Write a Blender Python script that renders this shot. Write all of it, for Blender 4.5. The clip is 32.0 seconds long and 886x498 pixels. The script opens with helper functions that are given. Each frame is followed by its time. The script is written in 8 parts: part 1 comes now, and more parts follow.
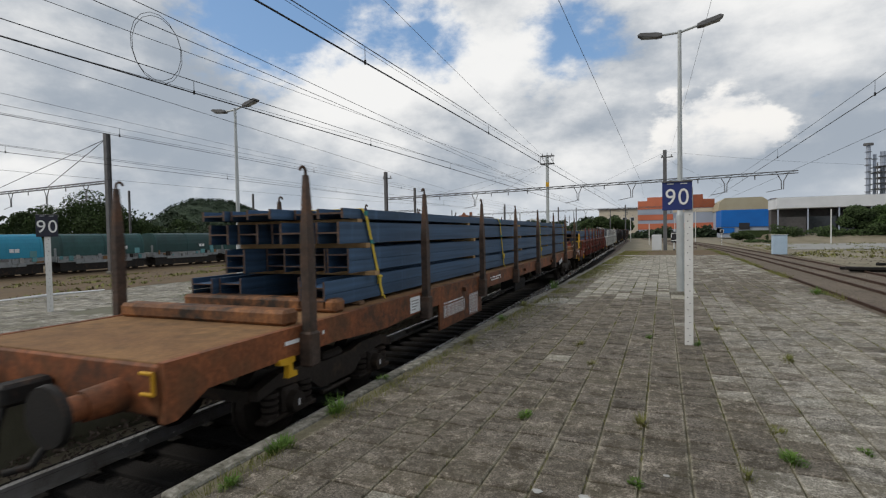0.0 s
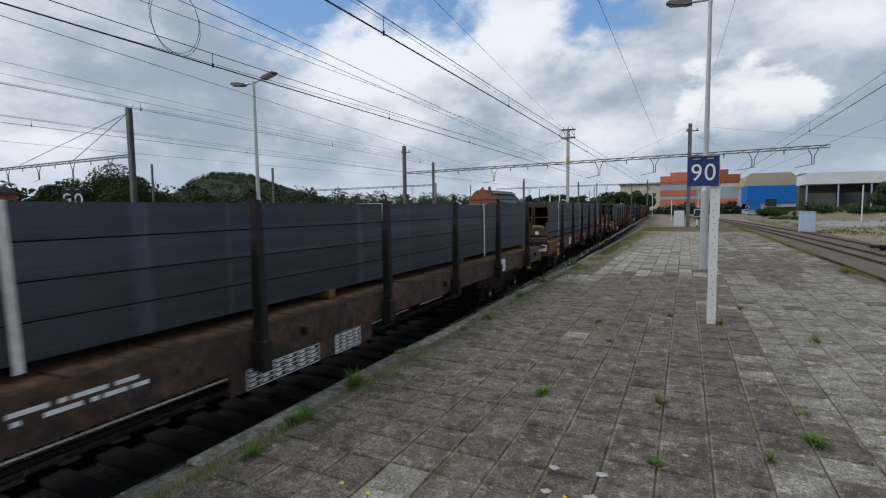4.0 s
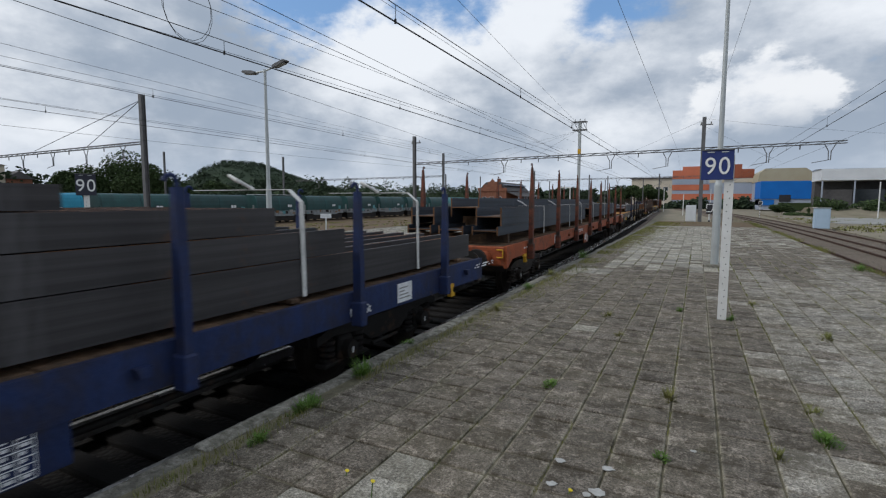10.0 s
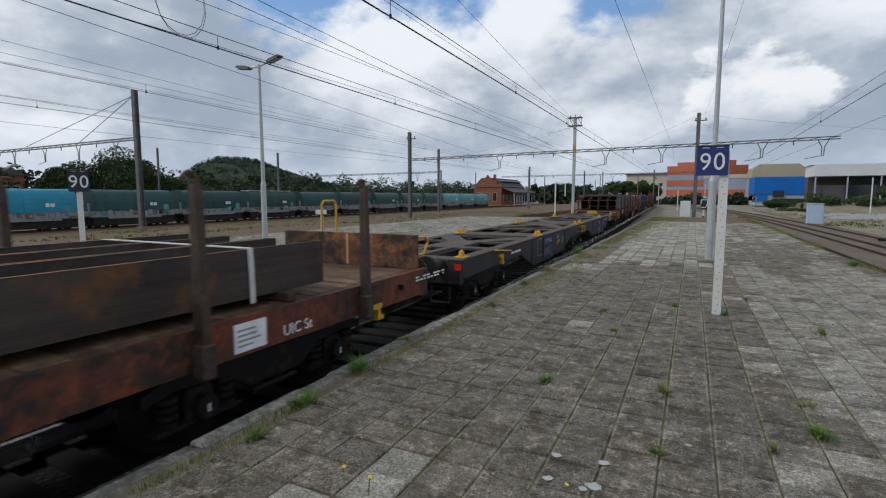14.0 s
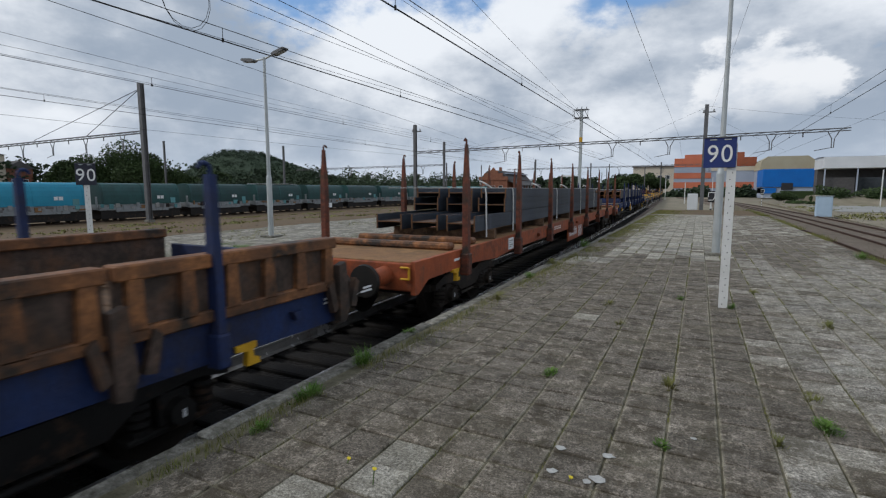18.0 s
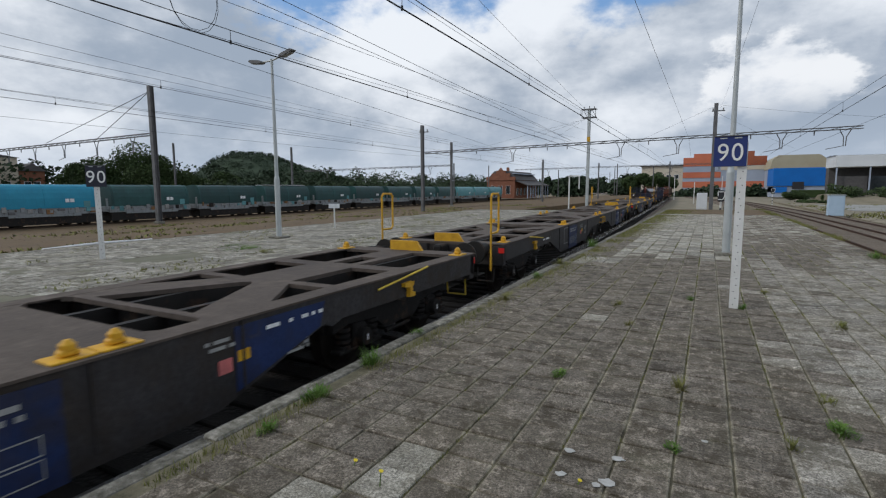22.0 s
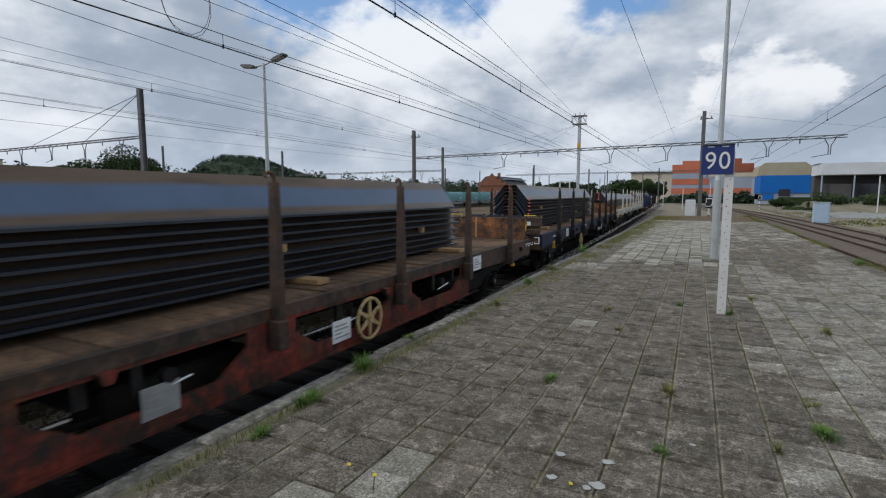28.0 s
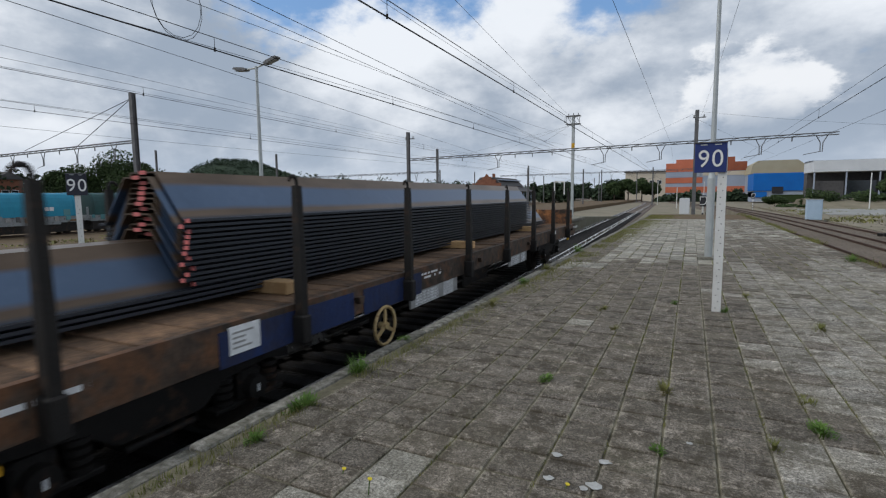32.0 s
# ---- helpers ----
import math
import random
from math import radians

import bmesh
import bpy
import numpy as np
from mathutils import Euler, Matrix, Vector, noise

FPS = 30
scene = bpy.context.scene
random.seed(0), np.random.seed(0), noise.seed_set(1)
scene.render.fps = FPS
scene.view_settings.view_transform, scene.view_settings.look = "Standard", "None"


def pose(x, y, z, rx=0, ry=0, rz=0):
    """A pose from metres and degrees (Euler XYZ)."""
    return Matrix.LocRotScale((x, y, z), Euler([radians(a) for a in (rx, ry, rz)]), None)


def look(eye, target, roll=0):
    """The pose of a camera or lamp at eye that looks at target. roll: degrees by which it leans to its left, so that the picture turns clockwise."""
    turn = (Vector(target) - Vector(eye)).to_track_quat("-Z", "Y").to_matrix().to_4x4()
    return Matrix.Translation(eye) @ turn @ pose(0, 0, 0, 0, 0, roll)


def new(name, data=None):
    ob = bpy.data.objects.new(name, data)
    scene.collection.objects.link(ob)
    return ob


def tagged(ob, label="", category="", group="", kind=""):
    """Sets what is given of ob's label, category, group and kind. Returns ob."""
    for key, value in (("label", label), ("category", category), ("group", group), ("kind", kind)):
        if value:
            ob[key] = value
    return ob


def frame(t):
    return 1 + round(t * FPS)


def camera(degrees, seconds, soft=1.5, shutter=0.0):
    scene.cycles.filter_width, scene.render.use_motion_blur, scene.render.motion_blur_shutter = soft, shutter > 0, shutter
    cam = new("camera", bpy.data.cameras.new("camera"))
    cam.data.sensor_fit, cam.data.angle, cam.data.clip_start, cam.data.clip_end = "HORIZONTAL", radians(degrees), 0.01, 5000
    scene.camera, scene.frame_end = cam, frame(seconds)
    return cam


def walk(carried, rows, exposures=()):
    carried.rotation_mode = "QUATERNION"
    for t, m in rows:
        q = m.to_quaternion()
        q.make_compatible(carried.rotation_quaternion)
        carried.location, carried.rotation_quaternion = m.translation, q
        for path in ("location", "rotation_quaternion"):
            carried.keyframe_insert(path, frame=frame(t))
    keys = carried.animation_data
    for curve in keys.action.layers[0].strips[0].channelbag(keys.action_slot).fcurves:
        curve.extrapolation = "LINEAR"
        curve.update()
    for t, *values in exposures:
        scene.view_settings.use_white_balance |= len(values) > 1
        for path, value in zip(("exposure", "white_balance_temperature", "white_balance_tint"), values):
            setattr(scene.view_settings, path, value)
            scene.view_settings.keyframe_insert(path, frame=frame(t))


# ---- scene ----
# ---------------------------------------------------------------- camera and its walk
cam = camera(82.5, 32.0, soft=1.2, shutter=0.06)
PATH = [
    (0, (0.036, -0.073, 1.553), (-3.957, 9.091, 1.252), -1.01),
    (0.5, (0.024, -0.055, 1.567), (-4.042, 9.072, 1.166), -1.10),
    (1, (0.020, -0.053, 1.561), (-4.139, 9.026, 1.042), -1.21),
    (1.5, (0.001, -0.076, 1.565), (-4.211, 8.974, 0.972), -1.32),
    (2, (0.010, -0.059, 1.560), (-4.216, 8.980, 0.899), -1.21),
    (2.5, (0.022, -0.066, 1.565), (-4.252, 8.948, 0.870), -1.18),
    (3, (0.012, -0.060, 1.564), (-4.270, 8.950, 0.870), -0.86),
    (3.5, (0.013, -0.047, 1.562), (-4.281, 8.955, 0.834), -0.73),
    (5.5, (0.014, -0.031, 1.555), (-4.349, 8.913, 0.574), -0.63),
    (6, (0.009, -0.024, 1.551), (-4.393, 8.901, 0.562), -0.68),
    (6.5, (0.009, -0.024, 1.553), (-4.464, 8.866, 0.576), -0.67),
    (7, (0.011, -0.033, 1.557), (-4.513, 8.835, 0.613), -0.63),
    (7.5, (0.011, -0.038, 1.556), (-4.507, 8.837, 0.645), -0.41),
    (8, (0.011, -0.038, 1.555), (-4.495, 8.841, 0.634), -0.37),
    (8.5, (0.004, -0.035, 1.556), (-4.461, 8.865, 0.634), -0.24),
    (9, (0.004, -0.030, 1.555), (-4.448, 8.876, 0.630), -0.09),
    (9.5, (0.006, -0.030, 1.558), (-4.445, 8.876, 0.623), -0.10),
    (10, (0.004, -0.018, 1.550), (-4.459, 8.879, 0.587), 0.10),
    (10.5, (0.008, -0.026, 1.552), (-4.439, 8.877, 0.569), 0.01),
    (11, (0.010, -0.027, 1.552), (-4.467, 8.861, 0.570), -0.01),
    (11.5, (0.010, -0.030, 1.554), (-4.477, 8.853, 0.574), -0.05),
    (12, (0.010, -0.027, 1.554), (-4.469, 8.858, 0.552), 0.09),
    (12.5, (0.007, -0.028, 1.551), (-4.421, 8.884, 0.558), 0.09),
    (13, (0.009, -0.024, 1.554), (-4.384, 8.902, 0.538), -0.03),
    (13.5, (0.006, -0.017, 1.550), (-4.347, 8.928, 0.525), -0.04),
    (14, (-0.003, -0.017, 1.548), (-4.381, 8.913, 0.507), 0.04),
    (14.5, (-0.002, -0.018, 1.551), (-4.426, 8.883, 0.455), 0.01),
    (16.5, (0.002, -0.020, 1.550), (-4.472, 8.850, 0.411), -0.07),
    (17, (0.002, -0.021, 1.554), (-4.459, 8.854, 0.397), -0.10),
    (17.5, (-0.001, -0.012, 1.550), (-4.457, 8.864, 0.380), -0.12),
    (18, (0.001, -0.008, 1.547), (-4.469, 8.859, 0.368), -0.03),
    (18.5, (0.006, -0.010, 1.551), (-4.467, 8.856, 0.373), -0.04),
    (19, (0.006, -0.018, 1.554), (-4.443, 8.863, 0.395), -0.06),
    (19.5, (0.002, -0.005, 1.547), (-4.423, 8.888, 0.385), 0.07),
    (20, (0.001, -0.003, 1.548), (-4.449, 8.874, 0.362), 0.14),
    (20.5, (0.004, -0.004, 1.551), (-4.510, 8.840, 0.366), -0.24),
    (21, (-0.000, 0.000, 1.551), (-4.550, 8.829, 0.394), -0.34),
    (21.5, (-0.007, 0.014, 1.544), (-4.552, 8.847, 0.395), -0.27),
    (22, (-0.006, 0.015, 1.544), (-4.609, 8.815, 0.375), -0.27),
    (22.5, (-0.005, 0.007, 1.549), (-4.617, 8.802, 0.371), -0.15),
    (23, (-0.004, -0.000, 1.551), (-4.592, 8.807, 0.380), 0.04),
    (23.5, (-0.003, -0.004, 1.553), (-4.549, 8.831, 0.424), 0.23),
    (24, (0.003, -0.002, 1.547), (-4.511, 8.851, 0.429), 0.16),
    (24.5, (0.009, -0.011, 1.553), (-4.457, 8.863, 0.412), 0.18),
    (25, (0.003, -0.005, 1.546), (-4.437, 8.882, 0.400), 0.09),
    (25.5, (-0.001, -0.012, 1.556), (-4.420, 8.889, 0.436), 0.03),
    (27.5, (-0.001, -0.020, 1.554), (-4.430, 8.880, 0.467), 0.05),
    (28, (-0.002, -0.028, 1.555), (-4.449, 8.864, 0.482), 0.09),
    (28.5, (0.002, -0.032, 1.555), (-4.460, 8.856, 0.516), 0.16),
    (29, (0.004, -0.032, 1.555), (-4.426, 8.873, 0.522), 0.23),
    (29.5, (-0.000, -0.036, 1.558), (-4.363, 8.903, 0.526), 0.19),
    (30, (0.004, -0.031, 1.552), (-4.290, 8.941, 0.527), 0.07),
    (30.5, (0.005, -0.027, 1.554), (-4.294, 8.945, 0.540), -0.12),
    (31, (0.003, -0.015, 1.552), (-4.345, 8.931, 0.516), -0.09),
    (31.5, (0.000, -0.008, 1.551), (-4.390, 8.916, 0.506), -0.20),
    (32, (0.002, -0.004, 1.550), (-4.371, 8.928, 0.503), -0.56),
]
walk(cam, [(t, look(eye, target, roll)) for t, eye, target, roll in PATH],
     exposures=[(0.0, 0.0, 6800, 10), (1.0, -0.03, 6280, 10), (32.0, -0.03, 6280, 10)])

# ---------------------------------------------------------------- world, sun, exposure
scene.view_settings.exposure = 0.0
SUN_EL, SUN_AZ = 40.0, 238.0      # degrees; azimuth clockwise from +y


def build_world():
    w = bpy.data.worlds.new("sky")
    scene.world = w
    w.use_nodes = True
    nt = w.node_tree
    nt.nodes.clear()
    N, K = nt.nodes.new, nt.links.new

    def math_(op, a, b=None, c=None):
        n = N("ShaderNodeMath")
        n.operation = op
        for i, v in enumerate((a, b, c)):
            if v is None:
                continue
            if isinstance(v, (int, float)):
                n.inputs[i].default_value = v
            else:
                K(v, n.inputs[i])
        return n.outputs[0]

    def smooth(v, lo, hi):
        n = N("ShaderNodeMapRange")
        n.interpolation_type = "SMOOTHSTEP"
        n.inputs["From Min"].default_value, n.inputs["From Max"].default_value = lo, hi
        K(v, n.inputs["Value"])
        return n.outputs[0]

    def mixc(f, a, b):
        n = N("ShaderNodeMix")
        n.data_type = "RGBA"
        if isinstance(f, (int, float)):
            n.inputs[0].default_value = f
        else:
            K(f, n.inputs[0])
        for i, v in ((6, a), (7, b)):
            if isinstance(v, tuple):
                n.inputs[i].default_value = (*v, 1)
            else:
                K(v, n.inputs[i])
        return n.outputs[2]

    out, bg = N("ShaderNodeOutputWorld"), N("ShaderNodeBackground")
    tc, sep = N("ShaderNodeTexCoord"), N("ShaderNodeSeparateXYZ")
    K(tc.outputs["Generated"], sep.inputs[0])
    x, y, z = sep.outputs
    nrm = N("ShaderNodeVectorMath")
    nrm.operation = "NORMALIZE"
    K(tc.outputs["Generated"], nrm.inputs[0])

    def noise_(scale, detail, rough, off, flat=2.0):
        m = N("ShaderNodeMapping")
        m.inputs["Location"].default_value = off
        m.inputs["Scale"].default_value = (1, 1, flat)
        K(nrm.outputs[0], m.inputs[0])
        n = N("ShaderNodeTexNoise")
        n.inputs["Scale"].default_value, n.inputs["Detail"].default_value, n.inputs["Roughness"].default_value = scale, detail, rough
        K(m.outputs[0], n.inputs["Vector"])
        return n.outputs[0]

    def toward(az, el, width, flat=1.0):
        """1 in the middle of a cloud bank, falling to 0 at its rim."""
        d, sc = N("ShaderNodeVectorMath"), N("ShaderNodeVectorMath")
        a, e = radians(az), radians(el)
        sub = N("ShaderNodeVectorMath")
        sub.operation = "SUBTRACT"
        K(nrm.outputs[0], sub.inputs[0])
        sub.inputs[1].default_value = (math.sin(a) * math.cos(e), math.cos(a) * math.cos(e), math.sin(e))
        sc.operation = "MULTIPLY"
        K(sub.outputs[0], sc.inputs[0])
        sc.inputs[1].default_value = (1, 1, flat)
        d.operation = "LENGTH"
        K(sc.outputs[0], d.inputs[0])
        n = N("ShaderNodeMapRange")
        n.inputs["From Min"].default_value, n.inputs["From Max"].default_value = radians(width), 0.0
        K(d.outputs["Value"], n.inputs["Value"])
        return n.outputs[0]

    def total(*terms):
        acc = None
        for v, k in terms:
            p = math_("MULTIPLY", v, k)
            acc = p if acc is None else math_("ADD", acc, p)
        return acc

    sky = N("ShaderNodeTexSky")
    sky.sky_type, sky.sun_disc = "NISHITA", False
    sky.sun_elevation, sky.sun_rotation = radians(SUN_EL), radians(SUN_AZ)
    skyc = N("ShaderNodeVectorMath")
    skyc.operation = "SCALE"
    K(sky.outputs[0], skyc.inputs[0])
    skyc.inputs["Scale"].default_value = 0.135
    big, mid, fine = noise_(2.3, 4, 0.5, (3.1, 7.7, 0.4)), noise_(6.0, 6, 0.55, (1.3, 2.2, 5)), noise_(15.0, 7, 0.6, (8, 1, 2), 1.6)
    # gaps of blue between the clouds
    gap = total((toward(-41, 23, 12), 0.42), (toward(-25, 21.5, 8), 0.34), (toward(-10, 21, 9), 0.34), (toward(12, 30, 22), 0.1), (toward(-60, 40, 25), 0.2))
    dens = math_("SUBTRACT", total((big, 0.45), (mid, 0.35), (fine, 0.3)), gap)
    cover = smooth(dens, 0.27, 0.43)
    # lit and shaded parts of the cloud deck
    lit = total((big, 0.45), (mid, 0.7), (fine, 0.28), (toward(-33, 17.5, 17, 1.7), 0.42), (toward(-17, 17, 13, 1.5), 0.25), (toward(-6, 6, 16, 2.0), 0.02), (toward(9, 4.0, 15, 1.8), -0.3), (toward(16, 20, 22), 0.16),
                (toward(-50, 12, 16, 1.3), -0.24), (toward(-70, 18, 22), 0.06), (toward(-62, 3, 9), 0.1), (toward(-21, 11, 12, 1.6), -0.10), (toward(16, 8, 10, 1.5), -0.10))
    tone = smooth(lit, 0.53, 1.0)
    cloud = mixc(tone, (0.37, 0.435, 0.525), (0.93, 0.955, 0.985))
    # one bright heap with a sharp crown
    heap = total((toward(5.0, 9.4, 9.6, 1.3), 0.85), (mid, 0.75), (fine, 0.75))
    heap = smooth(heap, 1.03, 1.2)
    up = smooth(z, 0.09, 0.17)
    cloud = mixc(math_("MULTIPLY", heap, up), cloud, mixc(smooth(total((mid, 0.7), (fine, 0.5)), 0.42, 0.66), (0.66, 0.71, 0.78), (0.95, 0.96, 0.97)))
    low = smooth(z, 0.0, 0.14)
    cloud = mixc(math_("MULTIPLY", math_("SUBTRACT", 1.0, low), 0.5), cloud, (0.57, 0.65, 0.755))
    clear = mixc(0.42, skyc.outputs[0], (0.2, 0.44, 0.85))
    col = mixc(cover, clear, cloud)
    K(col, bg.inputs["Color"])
    bg.inputs["Strength"].default_value = 0.95
    K(bg.outputs[0], out.inputs[0])


build_world()
sun = new("sun", bpy.data.lights.new("sun", "SUN"))
sun.data.energy, sun.data.angle, sun.data.color = 1.25, radians(12), (1.0, 0.95, 0.88)
_a, _e = radians(SUN_AZ), radians(SUN_EL)
sun.matrix_basis = look((0, 0, 60), (-60 * math.sin(_a) * math.cos(_e), -60 * math.cos(_a) * math.cos(_e), 60 - 60 * math.sin(_e)))


# ---------------------------------------------------------------- mesh builder
class Build:
    """Collects faces of one mesh: boxes, prisms, tubes."""

    def __init__(self):
        self.v, self.f, self.s = [], [], []

    def add(self, verts, faces, smooth=False):
        n = len(self.v)
        self.v += [tuple(p) for p in verts]
        self.f += [tuple(n + i for i in q) for q in faces]
        self.s += [smooth] * len(faces)
        return self

    def box(self, x0, x1, y0, y1, z0, z1, c=0.0):
        if c <= 0:
            return self.add([(x, y, z) for z in (z0, z1) for y in (y0, y1) for x in (x0, x1)],
                            [(0, 2, 3, 1), (4, 5, 7, 6), (0, 1, 5, 4), (2, 6, 7, 3), (0, 4, 6, 2), (1, 3, 7, 5)])
        lo, hi = Vector((x0, y0, z0)), Vector((x1, y1, z1))
        vs, idx = [], {}
        for k in range(8):
            s = [(k >> a) & 1 for a in range(3)]
            for a in range(3):
                p = [(hi[i] - (c if i != a else 0)) if s[i] else (lo[i] + (c if i != a else 0)) for i in range(3)]
                idx[k, a] = len(vs)
                vs.append(p)
        fs = []
        for a in range(3):
            u, w = 1 << ((a + 1) % 3), 1 << ((a + 2) % 3)
            for side in (0, 1 << a):
                q = [idx[side, a], idx[side | u, a], idx[side | u | w, a], idx[side | w, a]]
                fs.append(q if side else q[::-1])
        for a in range(3):
            b1, b2 = (a + 1) % 3, (a + 2) % 3
            for s1 in (0, 1):
                for s2 in (0, 1):
                    k0 = (s1 << b1) | (s2 << b2)
                    k1 = k0 | (1 << a)
                    q = [idx[k0, b1], idx[k1, b1], idx[k1, b2], idx[k0, b2]]
                    fs.append(q if s1 != s2 else q[::-1])
        for k in range(8):
            q = [idx[k, 0], idx[k, 1], idx[k, 2]]
            par = bin(k).count("1") % 2
            fs.append(q if par else q[::-1])
        return self.add(vs, fs)

    def prism(self, pts, a0, a1, axis="y"):
        """A flat outline pushed along an axis. pts: (x, z) for y, (y, z) for x, (x, y) for z, anticlockwise seen against the axis."""
        n = len(pts)

        def put(p, a):
            return {"y": (p[0], a, p[1]), "x": (a, p[0], p[1]), "z": (p[0], p[1], a)}[axis]
        self.add([put(p, a0) for p in pts] + [put(p, a1) for p in pts],
                 [(i, (i + 1) % n, n + (i + 1) % n, n + i) for i in range(n)])
        self.add([put(p, a0) for p in pts], [tuple(range(n))[::-1]])
        return self.add([put(p, a1) for p in pts], [tuple(range(n))])

    def cyl(self, p0, p1, r, n=10, r2=None, caps=True):
        p0, p1 = Vector(p0), Vector(p1)
        r2 = r if r2 is None else r2
        d = (p1 - p0).normalized()
        u = d.orthogonal().normalized()
        w = d.cross(u)
        ring = [(math.cos(6.2831853 * i / n), math.sin(6.2831853 * i / n)) for i in range(n)]
        a = [p0 + (u * c + w * s) * r for c, s in ring]
        b = [p1 + (u * c + w * s) * r2 for c, s in ring]
        self.add(a + b, [(i, (i + 1) % n, n + (i + 1) % n, n + i) for i in range(n)], True)
        if caps:
            self.add(a, [tuple(range(n))[::-1]])
            self.add(b, [tuple(range(n))])
        return self

    def tube(self, pts, r, n=6):
        for a, b in zip(pts, pts[1:]):
            self.cyl(a, b, r, n, caps=True)
        return self

    def mesh(self, name, mat):
        me = bpy.data.meshes.new(name)
        me.from_pydata(self.v, [], self.f)
        me.polygons.foreach_set("use_smooth", self.s)
        me.materials.append(mat)
        me.update()
        return me


def part(name, b, mat, parent=None, label="", loc=(0, 0, 0), rot=None):
    """Links a builder (or a ready mesh) as one mesh object under a thing or a part."""
    me = b if isinstance(b, bpy.types.Mesh) else b.mesh(name, mat)
    ob = new(name, me)
    ob.parent = parent
    ob.matrix_basis = pose(*loc, *(rot or (0, 0, 0)))
    if label:
        tagged(ob, label)
    return ob


def thing(name, label, category, m=None, group="", kind=""):
    ob = tagged(new(name), label, category, group, kind)
    ob.matrix_basis = m if m is not None else Matrix()
    return ob


def solid(name, b, mat, label, category, group="", kind="", m=None):
    ob = new(name, b if isinstance(b, bpy.types.Mesh) else b.mesh(name, mat))
    if m is not None:
        ob.matrix_basis = m
    return tagged(ob, label, category, group, kind)


# ---------------------------------------------------------------- materials
def surface(name, base, dark=None, light=None, scale=4.0, rough=0.75, metal=0.0, bump=0.2, fine=45.0, spread=0.5,
            rust=None, rust_at=0.62, streak=0.0, coords="Object", rand=0.0, spec=0.4, cells=0.0, sawn=None, bands=None, grime=0.0, speckle=0.0, sawn_top=False, mill=0.0):
    """Base colour broken up at two scales, with optional rust or dirt patches, vertical streaks and per-object change."""
    m = bpy.data.materials.new(name)
    m.use_nodes = True
    nt = m.node_tree
    N, K = nt.nodes.new, nt.links.new
    b = nt.nodes["Principled BSDF"]
    dark = dark or tuple(v * 0.6 for v in base)
    light = light or tuple(min(1, v * 1.35) for v in base)
    if coords == "Position":
        src = N("ShaderNodeNewGeometry").outputs["Position"]
    else:
        src = N("ShaderNodeTexCoord").outputs["Object"]

    def noise_(s, detail=5, stretch=None):
        v = src
        if stretch:
            mp = N("ShaderNodeMapping")
            mp.inputs["Scale"].default_value = stretch
            K(v, mp.inputs[0])
            v = mp.outputs[0]
        n = N("ShaderNodeTexNoise")
        n.inputs["Scale"].default_value, n.inputs["Detail"].default_value = s, detail
        n.inputs["Roughness"].default_value = 0.6
        K(v, n.inputs["Vector"])
        return n.outputs[0]

    def ramp(v, a, c):
        n = N("ShaderNodeMapRange")
        n.inputs["From Min"].default_value, n.inputs["From Max"].default_value = a, c
        K(v, n.inputs["Value"])
        return n.outputs[0]

    def mixc(f, p, q):
        n = N("ShaderNodeMix")
        n.data_type = "RGBA"
        K(f, n.inputs[0])
        for i, v in ((6, p), (7, q)):
            if isinstance(v, tuple):
                n.inputs[i].default_value = (*v, 1)
            else:
                K(v, n.inputs[i])
        return n.outputs[2]

    lo, hi = 0.5 - 0.25 * spread, 0.5 + 0.25 * spread
    big = noise_(scale)
    small = noise_(fine, 3)
    col = mixc(ramp(big, lo - 0.05, hi + 0.05), dark, light)
    if speckle:
        hv = N("ShaderNodeHueSaturation")
        mv = N("ShaderNodeMapRange")
        mv.inputs["From Min"].default_value, mv.inputs["From Max"].default_value = 0.3, 0.7
        mv.inputs["To Min"].default_value, mv.inputs["To Max"].default_value = 1 - speckle, 1 + speckle
        K(small, mv.inputs["Value"])
        K(mv.outputs[0], hv.inputs["Value"])
        K(col, hv.inputs["Color"])
        col = hv.outputs[0]
    else:
        col = mixc(ramp(small, 0.2, 0.8), col, base)
    height = small
    if cells:
        vo = N("ShaderNodeTexVoronoi")
        vo.inputs["Scale"].default_value = cells
        K(src, vo.inputs["Vector"])
        dk = mixc(ramp(vo.outputs["Distance"], 0.0, 0.75), light, dark)
        sp = N("ShaderNodeSeparateColor")
        K(vo.outputs["Color"], sp.inputs[0])
        dk = mixc(sp.outputs[0], dk, col)
        col = dk
        inv = N("ShaderNodeMath")
        inv.operation = "SUBTRACT"
        inv.inputs[0].default_value = 1.0
        K(vo.outputs["Distance"], inv.inputs[1])
        height = inv.outputs[0]
    if mill:                       # streaks along the rolled section and a few scuffs across it
        mf = N("ShaderNodeMath")
        mf.operation = "MULTIPLY"
        K(ramp(noise_(5.0, 5, (1.0, 0.05, 3.0)), 0.38, 0.62), mf.inputs[0])
        mf.inputs[1].default_value = mill
        col = mixc(mf.outputs[0], col, tuple(v * 0.45 for v in base))
        mg = N("ShaderNodeMath")
        mg.operation = "MULTIPLY"
        K(ramp(noise_(1.3, 6, (0.6, 1.6, 0.25)), 0.6, 0.68), mg.inputs[0])
        mg.inputs[1].default_value = mill * 0.7
        col = mixc(mg.outputs[0], col, tuple(min(1, v * 1.9 + 0.012) for v in base))
    if streak:
        st = noise_(9, 4, (1.0, 1.0, 0.08))
        col = mixc(ramp(st, 0.5, 0.5 + 0.4 / max(streak, 0.05)), col, tuple(v * 0.45 for v in base))
    if rust:
        r1 = noise_(scale * 1.7, 8)
        f = ramp(r1, rust_at - 0.05, rust_at + 0.06)
